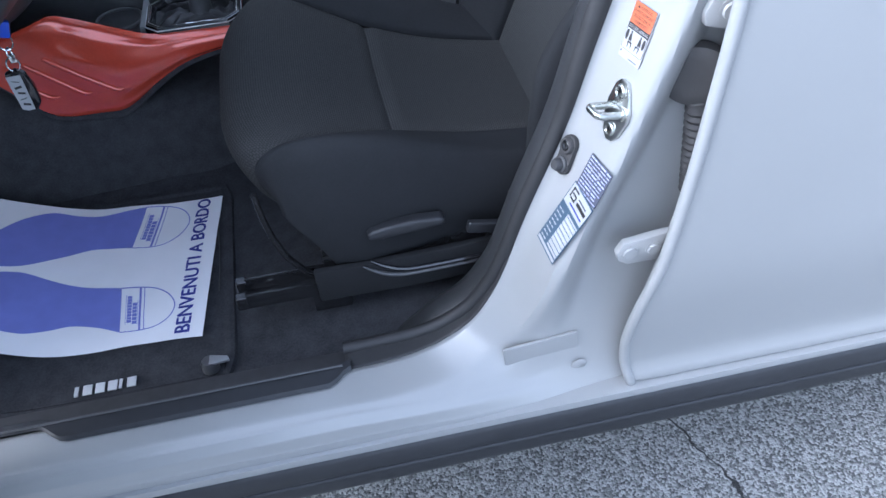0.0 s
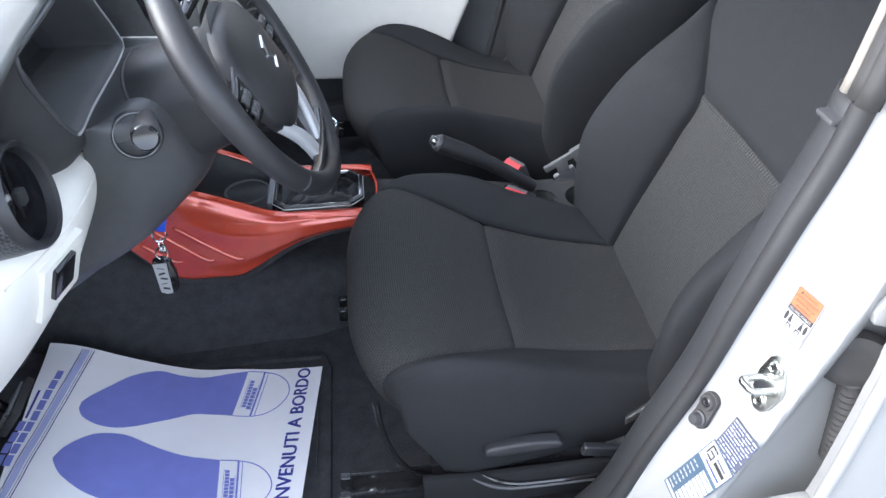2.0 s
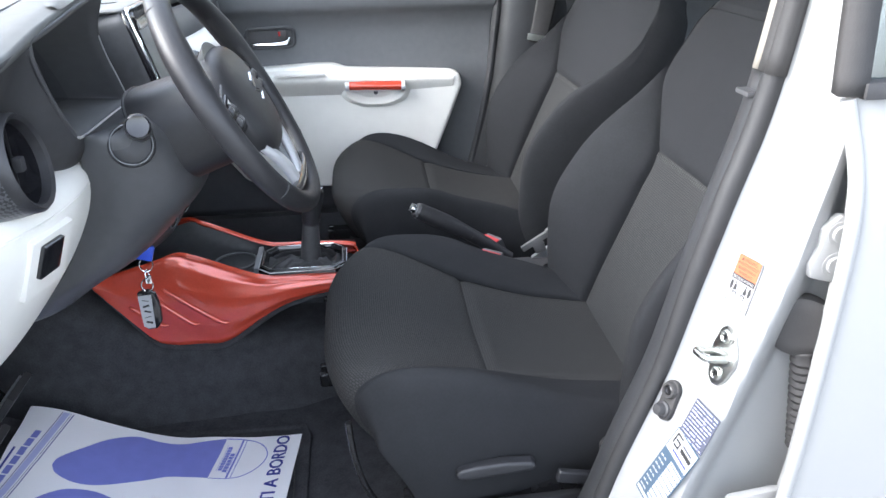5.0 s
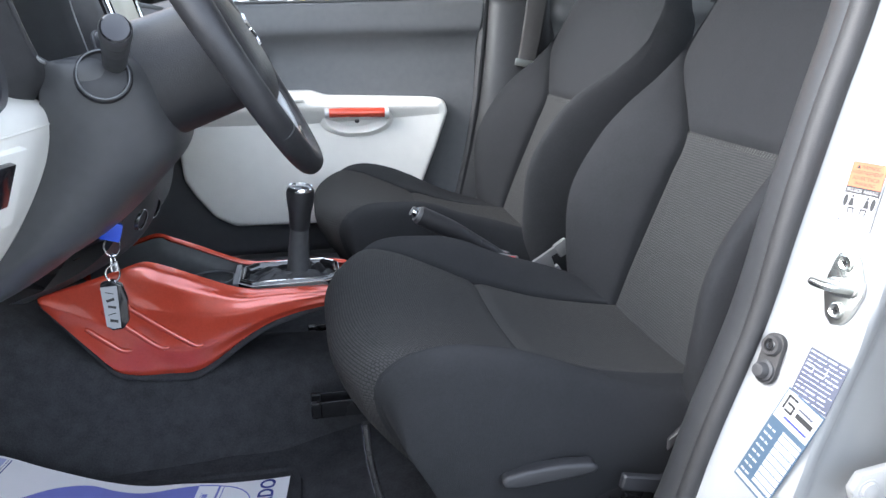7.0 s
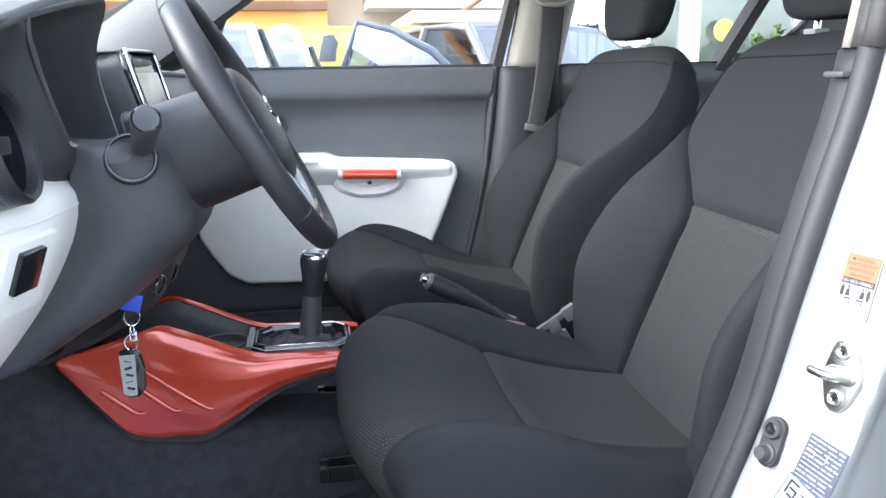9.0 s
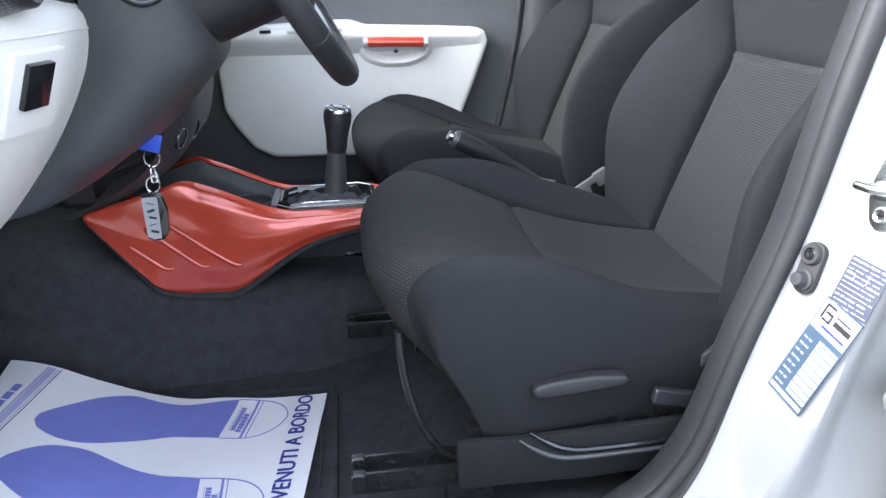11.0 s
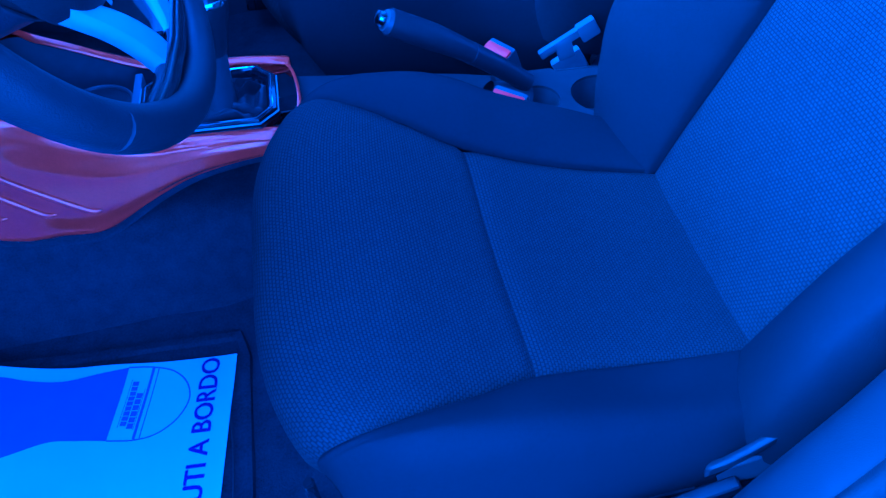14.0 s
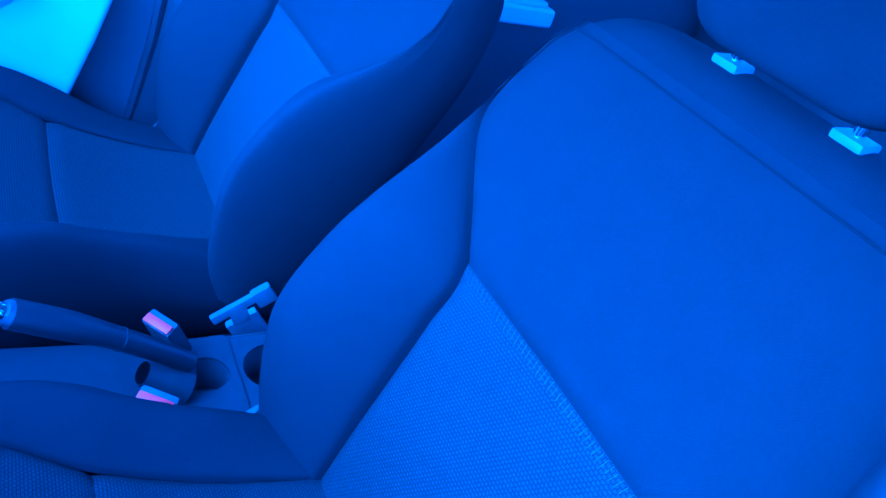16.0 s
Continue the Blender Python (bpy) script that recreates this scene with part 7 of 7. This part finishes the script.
part("webbing", loft([[(0.478, 1.400, 1.278), (0.508, 1.398, 1.278), (0.540, 1.402, 1.278)], [(0.472, 1.412, 1.15), (0.500, 1.410, 1.15), (0.532, 1.414, 1.15)], [(0.455, 1.412, 1.03), (0.482, 1.410, 1.03), (0.510, 1.413, 1.03)], [(0.440, 1.410, 0.95), (0.465, 1.407, 0.95), (0.490, 1.41, 0.95)]], 20, 8), SEAL, belt, thick=0.0015)
part("loop", tube(cr([(0.462, 1.402, 1.300), (0.475, 1.396, 1.283), (0.51, 1.392, 1.278), (0.545, 1.396, 1.283), (0.556, 1.402, 1.302), (0.51, 1.396, 1.312), (0.462, 1.402, 1.300)], 36), 0.0065, 10), BEIGE, belt, "pale plastic belt loop")
part("anchor_cap", lathe([(0.0, 0.02), (0.018, 0.017), (0.022, 0.0)], (0.512, 1.405, 1.325), (0, -1, 0), 20), BEIGE, belt)
part("tongue", rbox((0.462, 1.402, 0.962), (0.055, 0.006, 0.018), 0.003, pose(0, 0, 0, 0, 12, 0)), ZINC, belt, "steel belt tongue")

# ---- rear door on the far side ----
rf = thing("far_rear_door", (0.95, 1.45, 0.45), "shut rear door with dark trim and ivory armrest", "car door")
part("trim", loft([[(x, 1.475, 1.128), (x, 1.455, 1.12), (x, 1.448, 1.08), (x, 1.462, 1.02), (x, 1.455, 0.90), (x, 1.452, 0.75), (x, 1.46, 0.45)] for x in (0.54, 0.8, 1.1, 1.4, 1.648)], 16, 40), DOOR_GREY, rf, "dark grey rear door trim", thick=0.02)
ra = part("armrest", rbox((0.985, 1.405, 0.885), (0.27, 0.09, 0.040), 0.012, pose(0, 0, 0, 0, 2, 0), 3), IVORY, rf, "ivory rear armrest")
part("pull_cup", rbox((1.005, 1.395, 0.908), (0.19, 0.05, 0.010), 0.004), IVORY, ra)
part("switch_pod", rbox((0.880, 1.405, 0.912), (0.05, 0.06, 0.022), 0.006), IVORY, ra)
gl = part("pane", loft([[(0.545, 1.500, 1.12), (0.60, 1.45, 1.46)], [(1.01, 1.500, 1.12), (1.18, 1.45, 1.44)]], 4, 4), GLASS, rf)
gl.visible_shadow = False
part("window_frame", join(bar((1.015, 1.47, 1.10), (1.21, 1.41, 1.46), [(-0.014, -0.02), (0.014, -0.02), (0.014, 0.04), (-0.014, 0.04)], 4), bar((0.50, 1.47, 1.124), (1.42, 1.47, 1.124), [(-0.014, -0.01), (0.006, -0.01), (0.006, 0.03), (-0.014, 0.03)], 4)), SEAL, rf, "dark grey window frame")
qt = part("quarter_trim", loft([[(1.03, 1.475, 1.10), (1.05, 1.47, 1.125), (1.10, 1.468, 1.13)], [(1.14, 1.47, 1.05), (1.15, 1.465, 1.14), (1.18, 1.46, 1.16)], [(1.30, 1.47, 1.05), (1.27, 1.46, 1.22), (1.27, 1.455, 1.25)], [(1.55, 1.46, 1.05), (1.45, 1.44, 1.32), (1.40, 1.43, 1.38)]], 20, 10), BLACK_PLASTIC, thick=0.02)
tagged(qt, "black trim below the rear quarter window", "pillar trim", kind="structure")
qg = part("quarter_glass", loft([[(1.03, 1.495, 1.12), (1.20, 1.45, 1.44)], [(1.42, 1.495, 1.12), (1.40, 1.45, 1.42)]], 4, 4), GLASS)
qg.visible_shadow = False
tagged(qg, "clear rear quarter window", "window", kind="structure")
rw = part("rear_wall", join(rbox((1.66, 0.765, 0.75), (0.02, 1.5, 0.86), 0), rbox((1.62, 0.08, 1.25), (0.06, 0.10, 0.5), 0.01), rbox((1.62, 1.45, 1.25), (0.06, 0.10, 0.5), 0.01)), BLACK_PLASTIC)
tagged(rw, "black trimmed rear end of the cabin", "wall", kind="structure")
ri = part("near_rear_trim", loft([[(x, 0.02, 1.10), (x, 0.05, 1.08), (x, 0.055, 0.9), (x, 0.06, 0.7), (x, 0.05, 0.4)] for x in (0.53, 0.9, 1.3, 1.62)], 10, 20), BLACK_PLASTIC, thick=0.01)
tagged(ri, "black inner trim of the rear door", "door trim", kind="structure")
fs = part("far_sill", rbox((0.2, 1.50, 0.40), (2.8, 0.10, 0.14), 0.01), BLACK_PLASTIC)
tagged(fs, "black sill trim under the passenger door", "sill", kind="structure")
fo = part("far_body_side", rbox((0.2, 1.60, 0.72), (2.9, 0.03, 0.76), 0.01), WHITE_PAINT)
tagged(fo, "white outer skin of the passenger side", "car body", kind="structure")
fw = part("front_wing", join(rbox((-1.40, 0.02, 0.70), (0.72, 0.05, 0.62), 0.02), rbox((-1.40, 1.55, 0.70), (0.72, 0.05, 0.62), 0.02), rbox((-1.42, 0.785, 0.99), (0.76, 1.55, 0.04), 0.015), rbox((-1.76, 0.785, 0.62), (0.06, 1.55, 0.6), 0.02)), WHITE_PAINT)
tagged(fw, "white front wings and bonnet", "car body", kind="structure")

# ---- open driver's door ----
fd = thing("driver_door", (-0.40, -0.5, 0.42), "open driver's door with black trim and ivory armrest", "car door")


def dx_(y):
    return -0.470 + 0.22 * (-0.05 - y)


part("inner_trim", loft([[(dx_(y) - 0.03, y, 0.40), (dx_(y), y, 0.44), (dx_(y) + 0.012, y, 0.60), (dx_(y), y, 0.80), (dx_(y) - 0.01, y, 1.02), (dx_(y) - 0.04, y, 1.06)] for y in (-0.05, -0.3, -0.6, -0.98)], 16, 30), BLACK_PLASTIC, fd, "black door trim", thick=0.01)
part("outer_skin", loft([[(dx_(y) - 0.13, y, 0.36), (dx_(y) - 0.15, y, 0.7), (dx_(y) - 0.12, y, 1.06)] for y in (-0.04, -0.5, -1.0)], 10, 10), WHITE_PAINT, fd, "white outer skin", thick=0.006)
part("rear_edge", loft([[(dx_(-0.99), -0.985, 0.40), (dx_(-0.99), -0.985, 1.06)], [(dx_(-1.0) - 0.13, -1.0, 0.37), (dx_(-1.0) - 0.12, -1.0, 1.06)]], 4, 10), WHITE_PAINT, fd, thick=0.006)
ar = part("armrest", loft([[(dx_(y) + 0.005, y, 0.56), (dx_(y) + k * 0.045, y, 0.60), (dx_(y) + k * 0.062, y, 0.66), (dx_(y) + k * 0.052, y, 0.70), (dx_(y) + 0.002, y, 0.712)] for y, k in ((-0.10, 0.3), (-0.125, 0.8), (-0.17, 1.0), (-0.4, 1.0), (-0.62, 0.9), (-0.66, 0.4))], 40, 24), IVORY, fd, "ivory armrest with window switches")
for k in range(2):
    part("window_switch", rbox((dx_(-0.20) + 0.036, -0.19 - 0.04 * k, 0.709), (0.022, 0.030, 0.008), 0.003), GLOSS_BLACK, ar)

# ---- yard, street and cars outside ----
YELLOW = mat("yellow_painted_wall", (0.78, 0.62, 0.16), 0.85, vary=0.08, scale=2, bump=0.3, bump_scale=40)
ORANGE = mat("orange_plaster", (0.80, 0.36, 0.10), 0.9, vary=0.08, scale=1.5, bump=0.3, bump_scale=30)
BAND = mat("brown_cornice_paint", (0.20, 0.10, 0.06), 0.8, vary=0.1, scale=3)
CREAM = mat("cream_plaster", (0.62, 0.55, 0.44), 0.9, vary=0.12, scale=1.2, bump=0.4, bump_scale=25)
TERRA = mat("terracotta_tiles", (0.40, 0.14, 0.09), 0.85, vary=0.25, scale=6)
OLIVE = mat("grey_green_plaster", (0.30, 0.31, 0.27), 0.9, vary=0.12, scale=1.5)
OFFWHITE = mat("off_white_render", (0.74, 0.74, 0.73), 0.85, vary=0.06, scale=1.5, bump=0.2, bump_scale=30)
SILVERCAR = mat("grey_car_paint", (0.16, 0.165, 0.18), 0.3, metal=0.5, vary=0.03, scale=5, coat=0.6)
DARKCAR = mat("dark_blue_car_paint", (0.035, 0.045, 0.07), 0.3, metal=0.3, vary=0.05, scale=5, coat=0.7)
GREENCAR = mat("dark_green_car_paint", (0.05, 0.065, 0.05), 0.3, metal=0.3, vary=0.05, scale=5, coat=0.7)
LEAF = mat("hedge_leaves", (0.075, 0.12, 0.035), 0.6, vary=0.5, scale=3)
BARK = mat("brown_bark", (0.12, 0.09, 0.06), 0.9, vary=0.3, scale=10)
ALU = mat("white_aluminium", (0.70, 0.71, 0.72), 0.4, metal=0.2, vary=0.04, scale=8)
CARGLASS = glass("sky_reflecting_car_glass", (0.40, 0.45, 0.47), 0.62)
SIGNGREEN = mat("lime_sign", (0.62, 0.68, 0.10), 0.6, vary=0.05)
CABINGREY = mat("dim_car_interior", (0.10, 0.10, 0.11), 0.8, vary=0.2, scale=4)
STONEFLOOR = mat("pale_showroom_panel", (0.45, 0.42, 0.36), 0.7, vary=0.15, scale=1.5)


def at(m, bm):
    bmesh.ops.transform(bm, matrix=m, verts=bm.verts)
    return bm


def parked_car(place, yaw, paint, label, door=False):
    """A hatchback, its nose towards its own +x; built in its own axes and turned by yaw."""
    M = pose(*place, 0, 0, yaw)
    top = thing("parked_car", place, label, "car", "cars parked outside")
    body = [[(x, y * w, z) for y, z in ((-0.85, 0.30), (-0.88, 0.50), (-0.86, 0.78), (-0.80, h - 0.03), (-0.55, h + 0.01), (0, h + 0.02), (0.55, h + 0.01), (0.80, h - 0.03), (0.86, 0.78), (0.88, 0.50), (0.85, 0.30))] for x, h, w in ((-2.0, 0.80, 0.86), (-1.95, 0.95, 0.94), (-1.2, 0.98, 1.0), (0.0, 0.97, 1.0), (0.75, 0.97, 0.99), (1.3, 0.90, 0.96), (1.75, 0.80, 0.90), (1.98, 0.62, 0.80), (2.0, 0.42, 0.78))]
    part("body", at(M, loft(body, 48, 40)), paint, top)
    part("underbody", at(M, rbox((0, 0, 0.40), (3.8, 1.4, 0.3), 0.05)), RUBBER, top)
    part("roof", at(M, loft([[(x, y, z + 0.03 * (1 - (y / 0.6) ** 2)) for y in (-0.60, -0.3, 0, 0.3, 0.60)] for x, z in ((0.20, 1.42), (-0.2, 1.47), (-0.9, 1.46), (-1.45, 1.38))], 16, 16)), paint, top, thick=0.04)

    def quad(a, b, c, d):
        return at(M, loft([[a, b], [d, c]], 4, 4))
    F, R = (0.86, 1.0), (-1.82, 1.0)
    scr_ = part("windscreen", quad((F[0], -0.72, F[1]), (F[0], 0.72, F[1]), (0.22, 0.58, 1.42), (0.22, -0.58, 1.42)), CARGLASS, top)
    part("rear_window", quad((R[0], -0.70, R[1]), (R[0], 0.70, R[1]), (-1.45, 0.57, 1.39), (-1.45, -0.57, 1.39)), DARKGLASS, top)
    for sg in (-1, 1):
        part("side_window", quad((0.66, sg * 0.775, 1.0), (-0.42, sg * 0.79, 1.0), (-0.42, sg * 0.625, 1.43), (0.18, sg * 0.61, 1.41)), DARKGLASS, top)
        part("side_window", quad((-0.50, sg * 0.79, 1.0), (-1.45, sg * 0.77, 1.0), (-1.32, sg * 0.60, 1.39), (-0.50, sg * 0.625, 1.43)), DARKGLASS, top)
        part("front_pillar", at(M, tube([(0.88, sg * 0.755, 0.98), (0.20, sg * 0.60, 1.43)], 0.035, 8)), paint, top)
        part("middle_pillar", at(M, tube([(-0.46, sg * 0.785, 0.98), (-0.46, sg * 0.61, 1.45)], 0.035, 8)), BLACK_PLASTIC, top)
        part("rear_pillar", at(M, loft([[(-1.42, sg * 0.775, 0.98), (-1.36, sg * 0.60, 1.41)], [(-1.84, sg * 0.71, 0.98), (-1.47, sg * 0.58, 1.39)]], 4, 6)), paint, top, thick=0.03)
        part("door_mirror", at(M, rbox((0.62, sg * 0.95, 1.06), (0.12, 0.20, 0.13), 0.04, None, 3)), GLOSS_BLACK, top)
        for x in (1.22, -1.25):
            wl = part("wheel", at(M, lathe([(0.0, 0.06), (0.12, 0.07), (0.20, 0.09), (0.215, 0.10)], (x, sg * 0.74, 0.30), (0, sg, 0), 24)), SILVER, top)
            part("tyre", at(M, lathe([(0.215, 0.10), (0.25, 0.115), (0.30, 0.09), (0.305, 0.0), (0.28, -0.08)], (x, sg * 0.74, 0.30), (0, sg, 0), 24)), RUBBER, wl)
        part("headlight", at(M, rbox((1.80, sg * 0.58, 0.72), (0.22, 0.34, 0.14), 0.05, pose(0, 0, 0, 0, 0, sg * -25), 3)), DARKGLASS, top)
        part("front_seat", at(M, join(rbox((-0.35, sg * 0.36, 0.95), (0.14, 0.46, 0.6), 0.06, pose(0, 0, 0, 0, -12, 0), 3), rbox((-0.42, sg * 0.36, 1.28), (0.10, 0.24, 0.16), 0.04))), CABINGREY, top)
    if door:
        D = M @ pose(0.72, -0.86, 0, 0, 0, 38)
        dr = part("open_door", at(D, join(rbox((-0.55, 0, 0.70), (1.05, 0.09, 0.62), 0.04))), DARKCAR, top, "dark open door")
        part("window_frame", at(D, tube([(-0.02, 0, 1.0), (-0.30, 0.02, 1.25), (-0.62, 0.05, 1.40), (-0.88, 0.06, 1.46), (-1.06, 0.03, 1.0)], 0.028, 8)), DARKCAR, dr)
        part("pane", at(D, prism([(-0.05, 1.0), (-0.30, 1.23), (-0.62, 1.38), (-0.87, 1.44), (-1.03, 1.0)], "y", 0.025, 0.031)), glass("blue_tinted_glass", (0.50, 0.60, 0.85), 0.9), dr)
    return top


parked_car((-1.10, 5.10, 0), -90, WHITE_PAINT, "white hatchback parked facing the car")
parked_car((1.52, 5.36, 0), -72, SILVERCAR, "grey hatchback with its dark front door open", door=True)
parked_car((-0.75, 9.0, 0), -95, OFFWHITE, "pale hatchback parked by the yellow wall")
parked_car((1.35, 8.75, 0), 172, GREENCAR, "dark green hatchback parked by the showroom")

yw = thing("yellow_wall", (-2.5, 11.2, 0), "yellow painted yard wall with round sign boards", "wall")
part("wall", rbox((-2.6, 11.2, 0.88), (8.2, 0.2, 1.76), 0.02), YELLOW, yw)
part("coping", rbox((-2.6, 11.2, 1.775), (8.3, 0.26, 0.03), 0.008), YELLOW, yw)
for x in (-0.12, -2.3):
    sg_ = part("sign_board", lathe([(0.0, 0.03), (0.26, 0.03), (0.28, 0.0)], (x - 0.35, 11.06, 1.55), (0, -1, 0), 24), OFFWHITE, yw, "round white sign")
    part("sign_shape", lathe([(0.0, 0.034), (0.14, 0.034), (0.15, 0.03)], (x - 0.35, 11.06, 1.55), (0, -1, 0), 20), GREY_PLASTIC, sg_)
part("sign_shape", prism([(0.01, 1.30), (0.26, 1.30), (0.27, 1.45), (0.31, 1.55), (0.24, 1.68), (0.10, 1.66), (0.05, 1.50)], "y", 11.05, 11.09, 0.01), GREY_LABEL, yw, "grey sign shape")


def building(name, x0, x1, y0, y1, h, wall, label, floors, cols, band_m=None, roof_m=TERRA):
    b = thing(name, ((x0 + x1) / 2, (y0 + y1) / 2, 0), label, "building")
    part("wall", rbox(((x0 + x1) / 2, (y0 + y1) / 2, h / 2), (x1 - x0, y1 - y0, h), 0.02), wall, b)
    part("roof", rbox(((x0 + x1) / 2, (y0 + y1) / 2, h + 0.1), (x1 - x0 + 0.5, y1 - y0 + 0.5, 0.2), 0.03), roof_m, b)
    st_h = h / floors
    for f in range(floors):
        if band_m:
            part("cornice", rbox(((x0 + x1) / 2, y0 - 0.06, st_h * f + st_h * 0.98), (x1 - x0, 0.16, 0.18), 0.02), band_m, b)
        for c in range(cols):
            cx2 = lerp(x0, x1, (c + 0.5) / cols)
            wi = part("window", rbox((cx2, y0 - 0.015, st_h * f + st_h * 0.52), (1.0, 0.05, 1.4), 0.01), OFFWHITE, b)
            part("pane", rbox((cx2, y0 - 0.035, st_h * f + st_h * 0.52), (0.84, 0.03, 1.24), 0), DARKGLASS, wi)
            part("sill", rbox((cx2, y0 - 0.08, st_h * f + st_h * 0.52 - 0.74), (1.15, 0.18, 0.06), 0.01), OFFWHITE, wi)
    return b


building("orange_building", -12.0, 0.30, 16.0, 22.0, 7.6, ORANGE, "orange plastered building with brown cornices", 3, 5, BAND)
gb = building("cream_building", 0.33, 9.3, 17.0, 24.0, 7.8, CREAM, "cream plastered apartment building with balconies", 3, 4)
for f, xx in ((1, 2.6), (2, 2.6), (1, 6.4)):
    ba = part("balcony", rbox((xx, 16.3, 2.6 * f - 0.1), (3.0, 1.5, 0.18), 0.02), OFFWHITE, gb, "balcony with a pale edge")
    part("parapet", join(rbox((xx, 15.58, 2.6 * f + 0.45), (3.0, 0.08, 0.95), 0.01), rbox((xx - 1.46, 16.3, 2.6 * f + 0.45), (0.08, 1.4, 0.95), 0.01), rbox((xx + 1.46, 16.3, 2.6 * f + 0.45), (0.08, 1.4, 0.95), 0.01)), OLIVE, ba)
ol = building("grey_green_house", 1.9, 4.2, 13.2, 16.2, 1.95, OLIVE, "grey-green low outbuilding with a raking stair rail", 1, 2, None, CREAM)
part("stair_rail", tube([(1.9, 13.15, 1.7), (4.2, 13.15, 3.2)], 0.04, 8), BAND, ol)

sr = thing("showroom", (5.5, 9.4, 0), "white showroom building with large glass panes", "building")
part("wall", join(rbox((3.45, 9.5, 2.2), (1.5, 0.3, 4.4), 0.02), rbox((8.0, 9.5, 4.0), (9.0, 0.3, 0.9), 0.02), rbox((8.0, 9.5, 0.25), (9.0, 0.3, 0.5), 0.02)), OFFWHITE, sr)
for k, x in enumerate((4.25, 4.90, 5.03, 6.6, 8.2, 10.0, 12.0)):
    part("mullion", rbox((x, 9.45, 2.0), (0.12, 0.16, 3.2), 0.01), ALU, sr)
for x0, x1 in ((4.25, 4.90), (5.03, 6.6), (6.6, 8.2), (8.2, 10.0)):
    part("pane", rbox(((x0 + x1) / 2, 9.48, 2.0), (x1 - x0 - 0.1, 0.02, 3.1), 0), DARKGLASS, sr)
part("back_wall", rbox((8.0, 12.5, 2.0), (9.0, 0.1, 4.0), 0), STONEFLOOR, sr)
part("round_sign", lathe([(0.0, 0.02), (0.14, 0.02), (0.15, 0.0)], (5.43, 9.36, 1.60), (0, -1, 0), 24), SIGNGREEN, sr, "round lime green sign")
fc = thing("black_fence", (3.1, 8.6, 0), "black steel bar fence before a white wall", "fence")
part("rail", join(rbox((3.1, 8.6, 1.62), (1.0, 0.04, 0.04), 0.005), rbox((3.1, 8.6, 0.3), (1.0, 0.04, 0.04), 0.005)), STEEL_BLACK, fc)
for k in range(9):
    part("post", tube([(2.62 + 0.12 * k, 8.6, 0.0), (2.62 + 0.12 * k, 8.6, 1.66)], 0.014, 6), STEEL_BLACK, fc)


def shrub(name, place, size, n, label, trunk=0.0):
    t = thing(name, place, label, "tree" if trunk else "shrub")
    rnd = random.Random(len(name) + int(place[0] * 10))
    p0 = Vector(place)
    if trunk:
        part("trunk", tube(cr([p0, p0 + Vector((0.05, 0, trunk * 0.5)), p0 + Vector((0, 0.1, trunk * 1.2))], 10), [0.16 - 0.01 * i for i in range(11)], 10), BARK, t)
        for k in range(5):
            a = k * 1.25
            part("limb", tube(cr([p0 + Vector((0, 0, trunk * 0.85)), p0 + Vector((0.5 * math.cos(a), 0.5 * math.sin(a), trunk * 1.15)), p0 + Vector((size[0] * 0.7 * math.cos(a), size[1] * 0.7 * math.sin(a), trunk + size[2] * 0.7))], 8), [0.07 - 0.006 * i for i in range(9)], 8), BARK, t)
    verts, faces = [], []
    clumps = [(rnd.uniform(-1, 1), rnd.uniform(-1, 1), rnd.uniform(0, 1), rnd.uniform(0.2, 0.42)) for _ in range(16)]
    for k in range(n):
        cx3, cy3, cz3, r = clumps[k % 16]
        d = Vector((rnd.gauss(0, 1), rnd.gauss(0, 1), rnd.gauss(0, 1))).normalized() * r * rnd.uniform(0.4, 1.0)
        c = p0 + Vector(((cx3 * 0.75 + d.x) * size[0], (cy3 * 0.75 + d.y) * size[1], trunk + (cz3 * 0.8 + 0.1 + d.z * 0.6) * size[2]))
        s = rnd.uniform(0.03, 0.065) * (1.6 if trunk else 1)
        a = Vector((rnd.gauss(0, 1), rnd.gauss(0, 1), rnd.gauss(0, 1))).normalized()
        b = a.cross(Vector((rnd.random(), rnd.random(), 1))).normalized()
        i = len(verts)
        verts += [c - a * s, c + b * s * 0.45, c + a * s, c - b * s * 0.45]
        faces.append((i, i + 1, i + 2, i + 3))
    me = bpy.data.meshes.new("leaves")
    me.from_pydata([v - p0 for v in verts], [], faces)
    me.materials.append(LEAF)
    ob = new("leaves", me)
    ob.parent = t
    tagged(ob, "many small green leaves", kind="stuff")
    return t


shrub("hedge", (5.66, 8.9, 0.0), (0.30, 0.3, 1.75), 4000, "leafy green shrub before the showroom")
shrub("hedge", (6.6, 8.8, -0.16), (0.9, 0.4, 1.9), 5000, "leafy green shrub before the showroom")
shrub("yard_tree", (-7.5, 12.5, 0.0), (2.2, 2.0, 3.0), 9000, "leafy green tree behind the yard", 2.2)
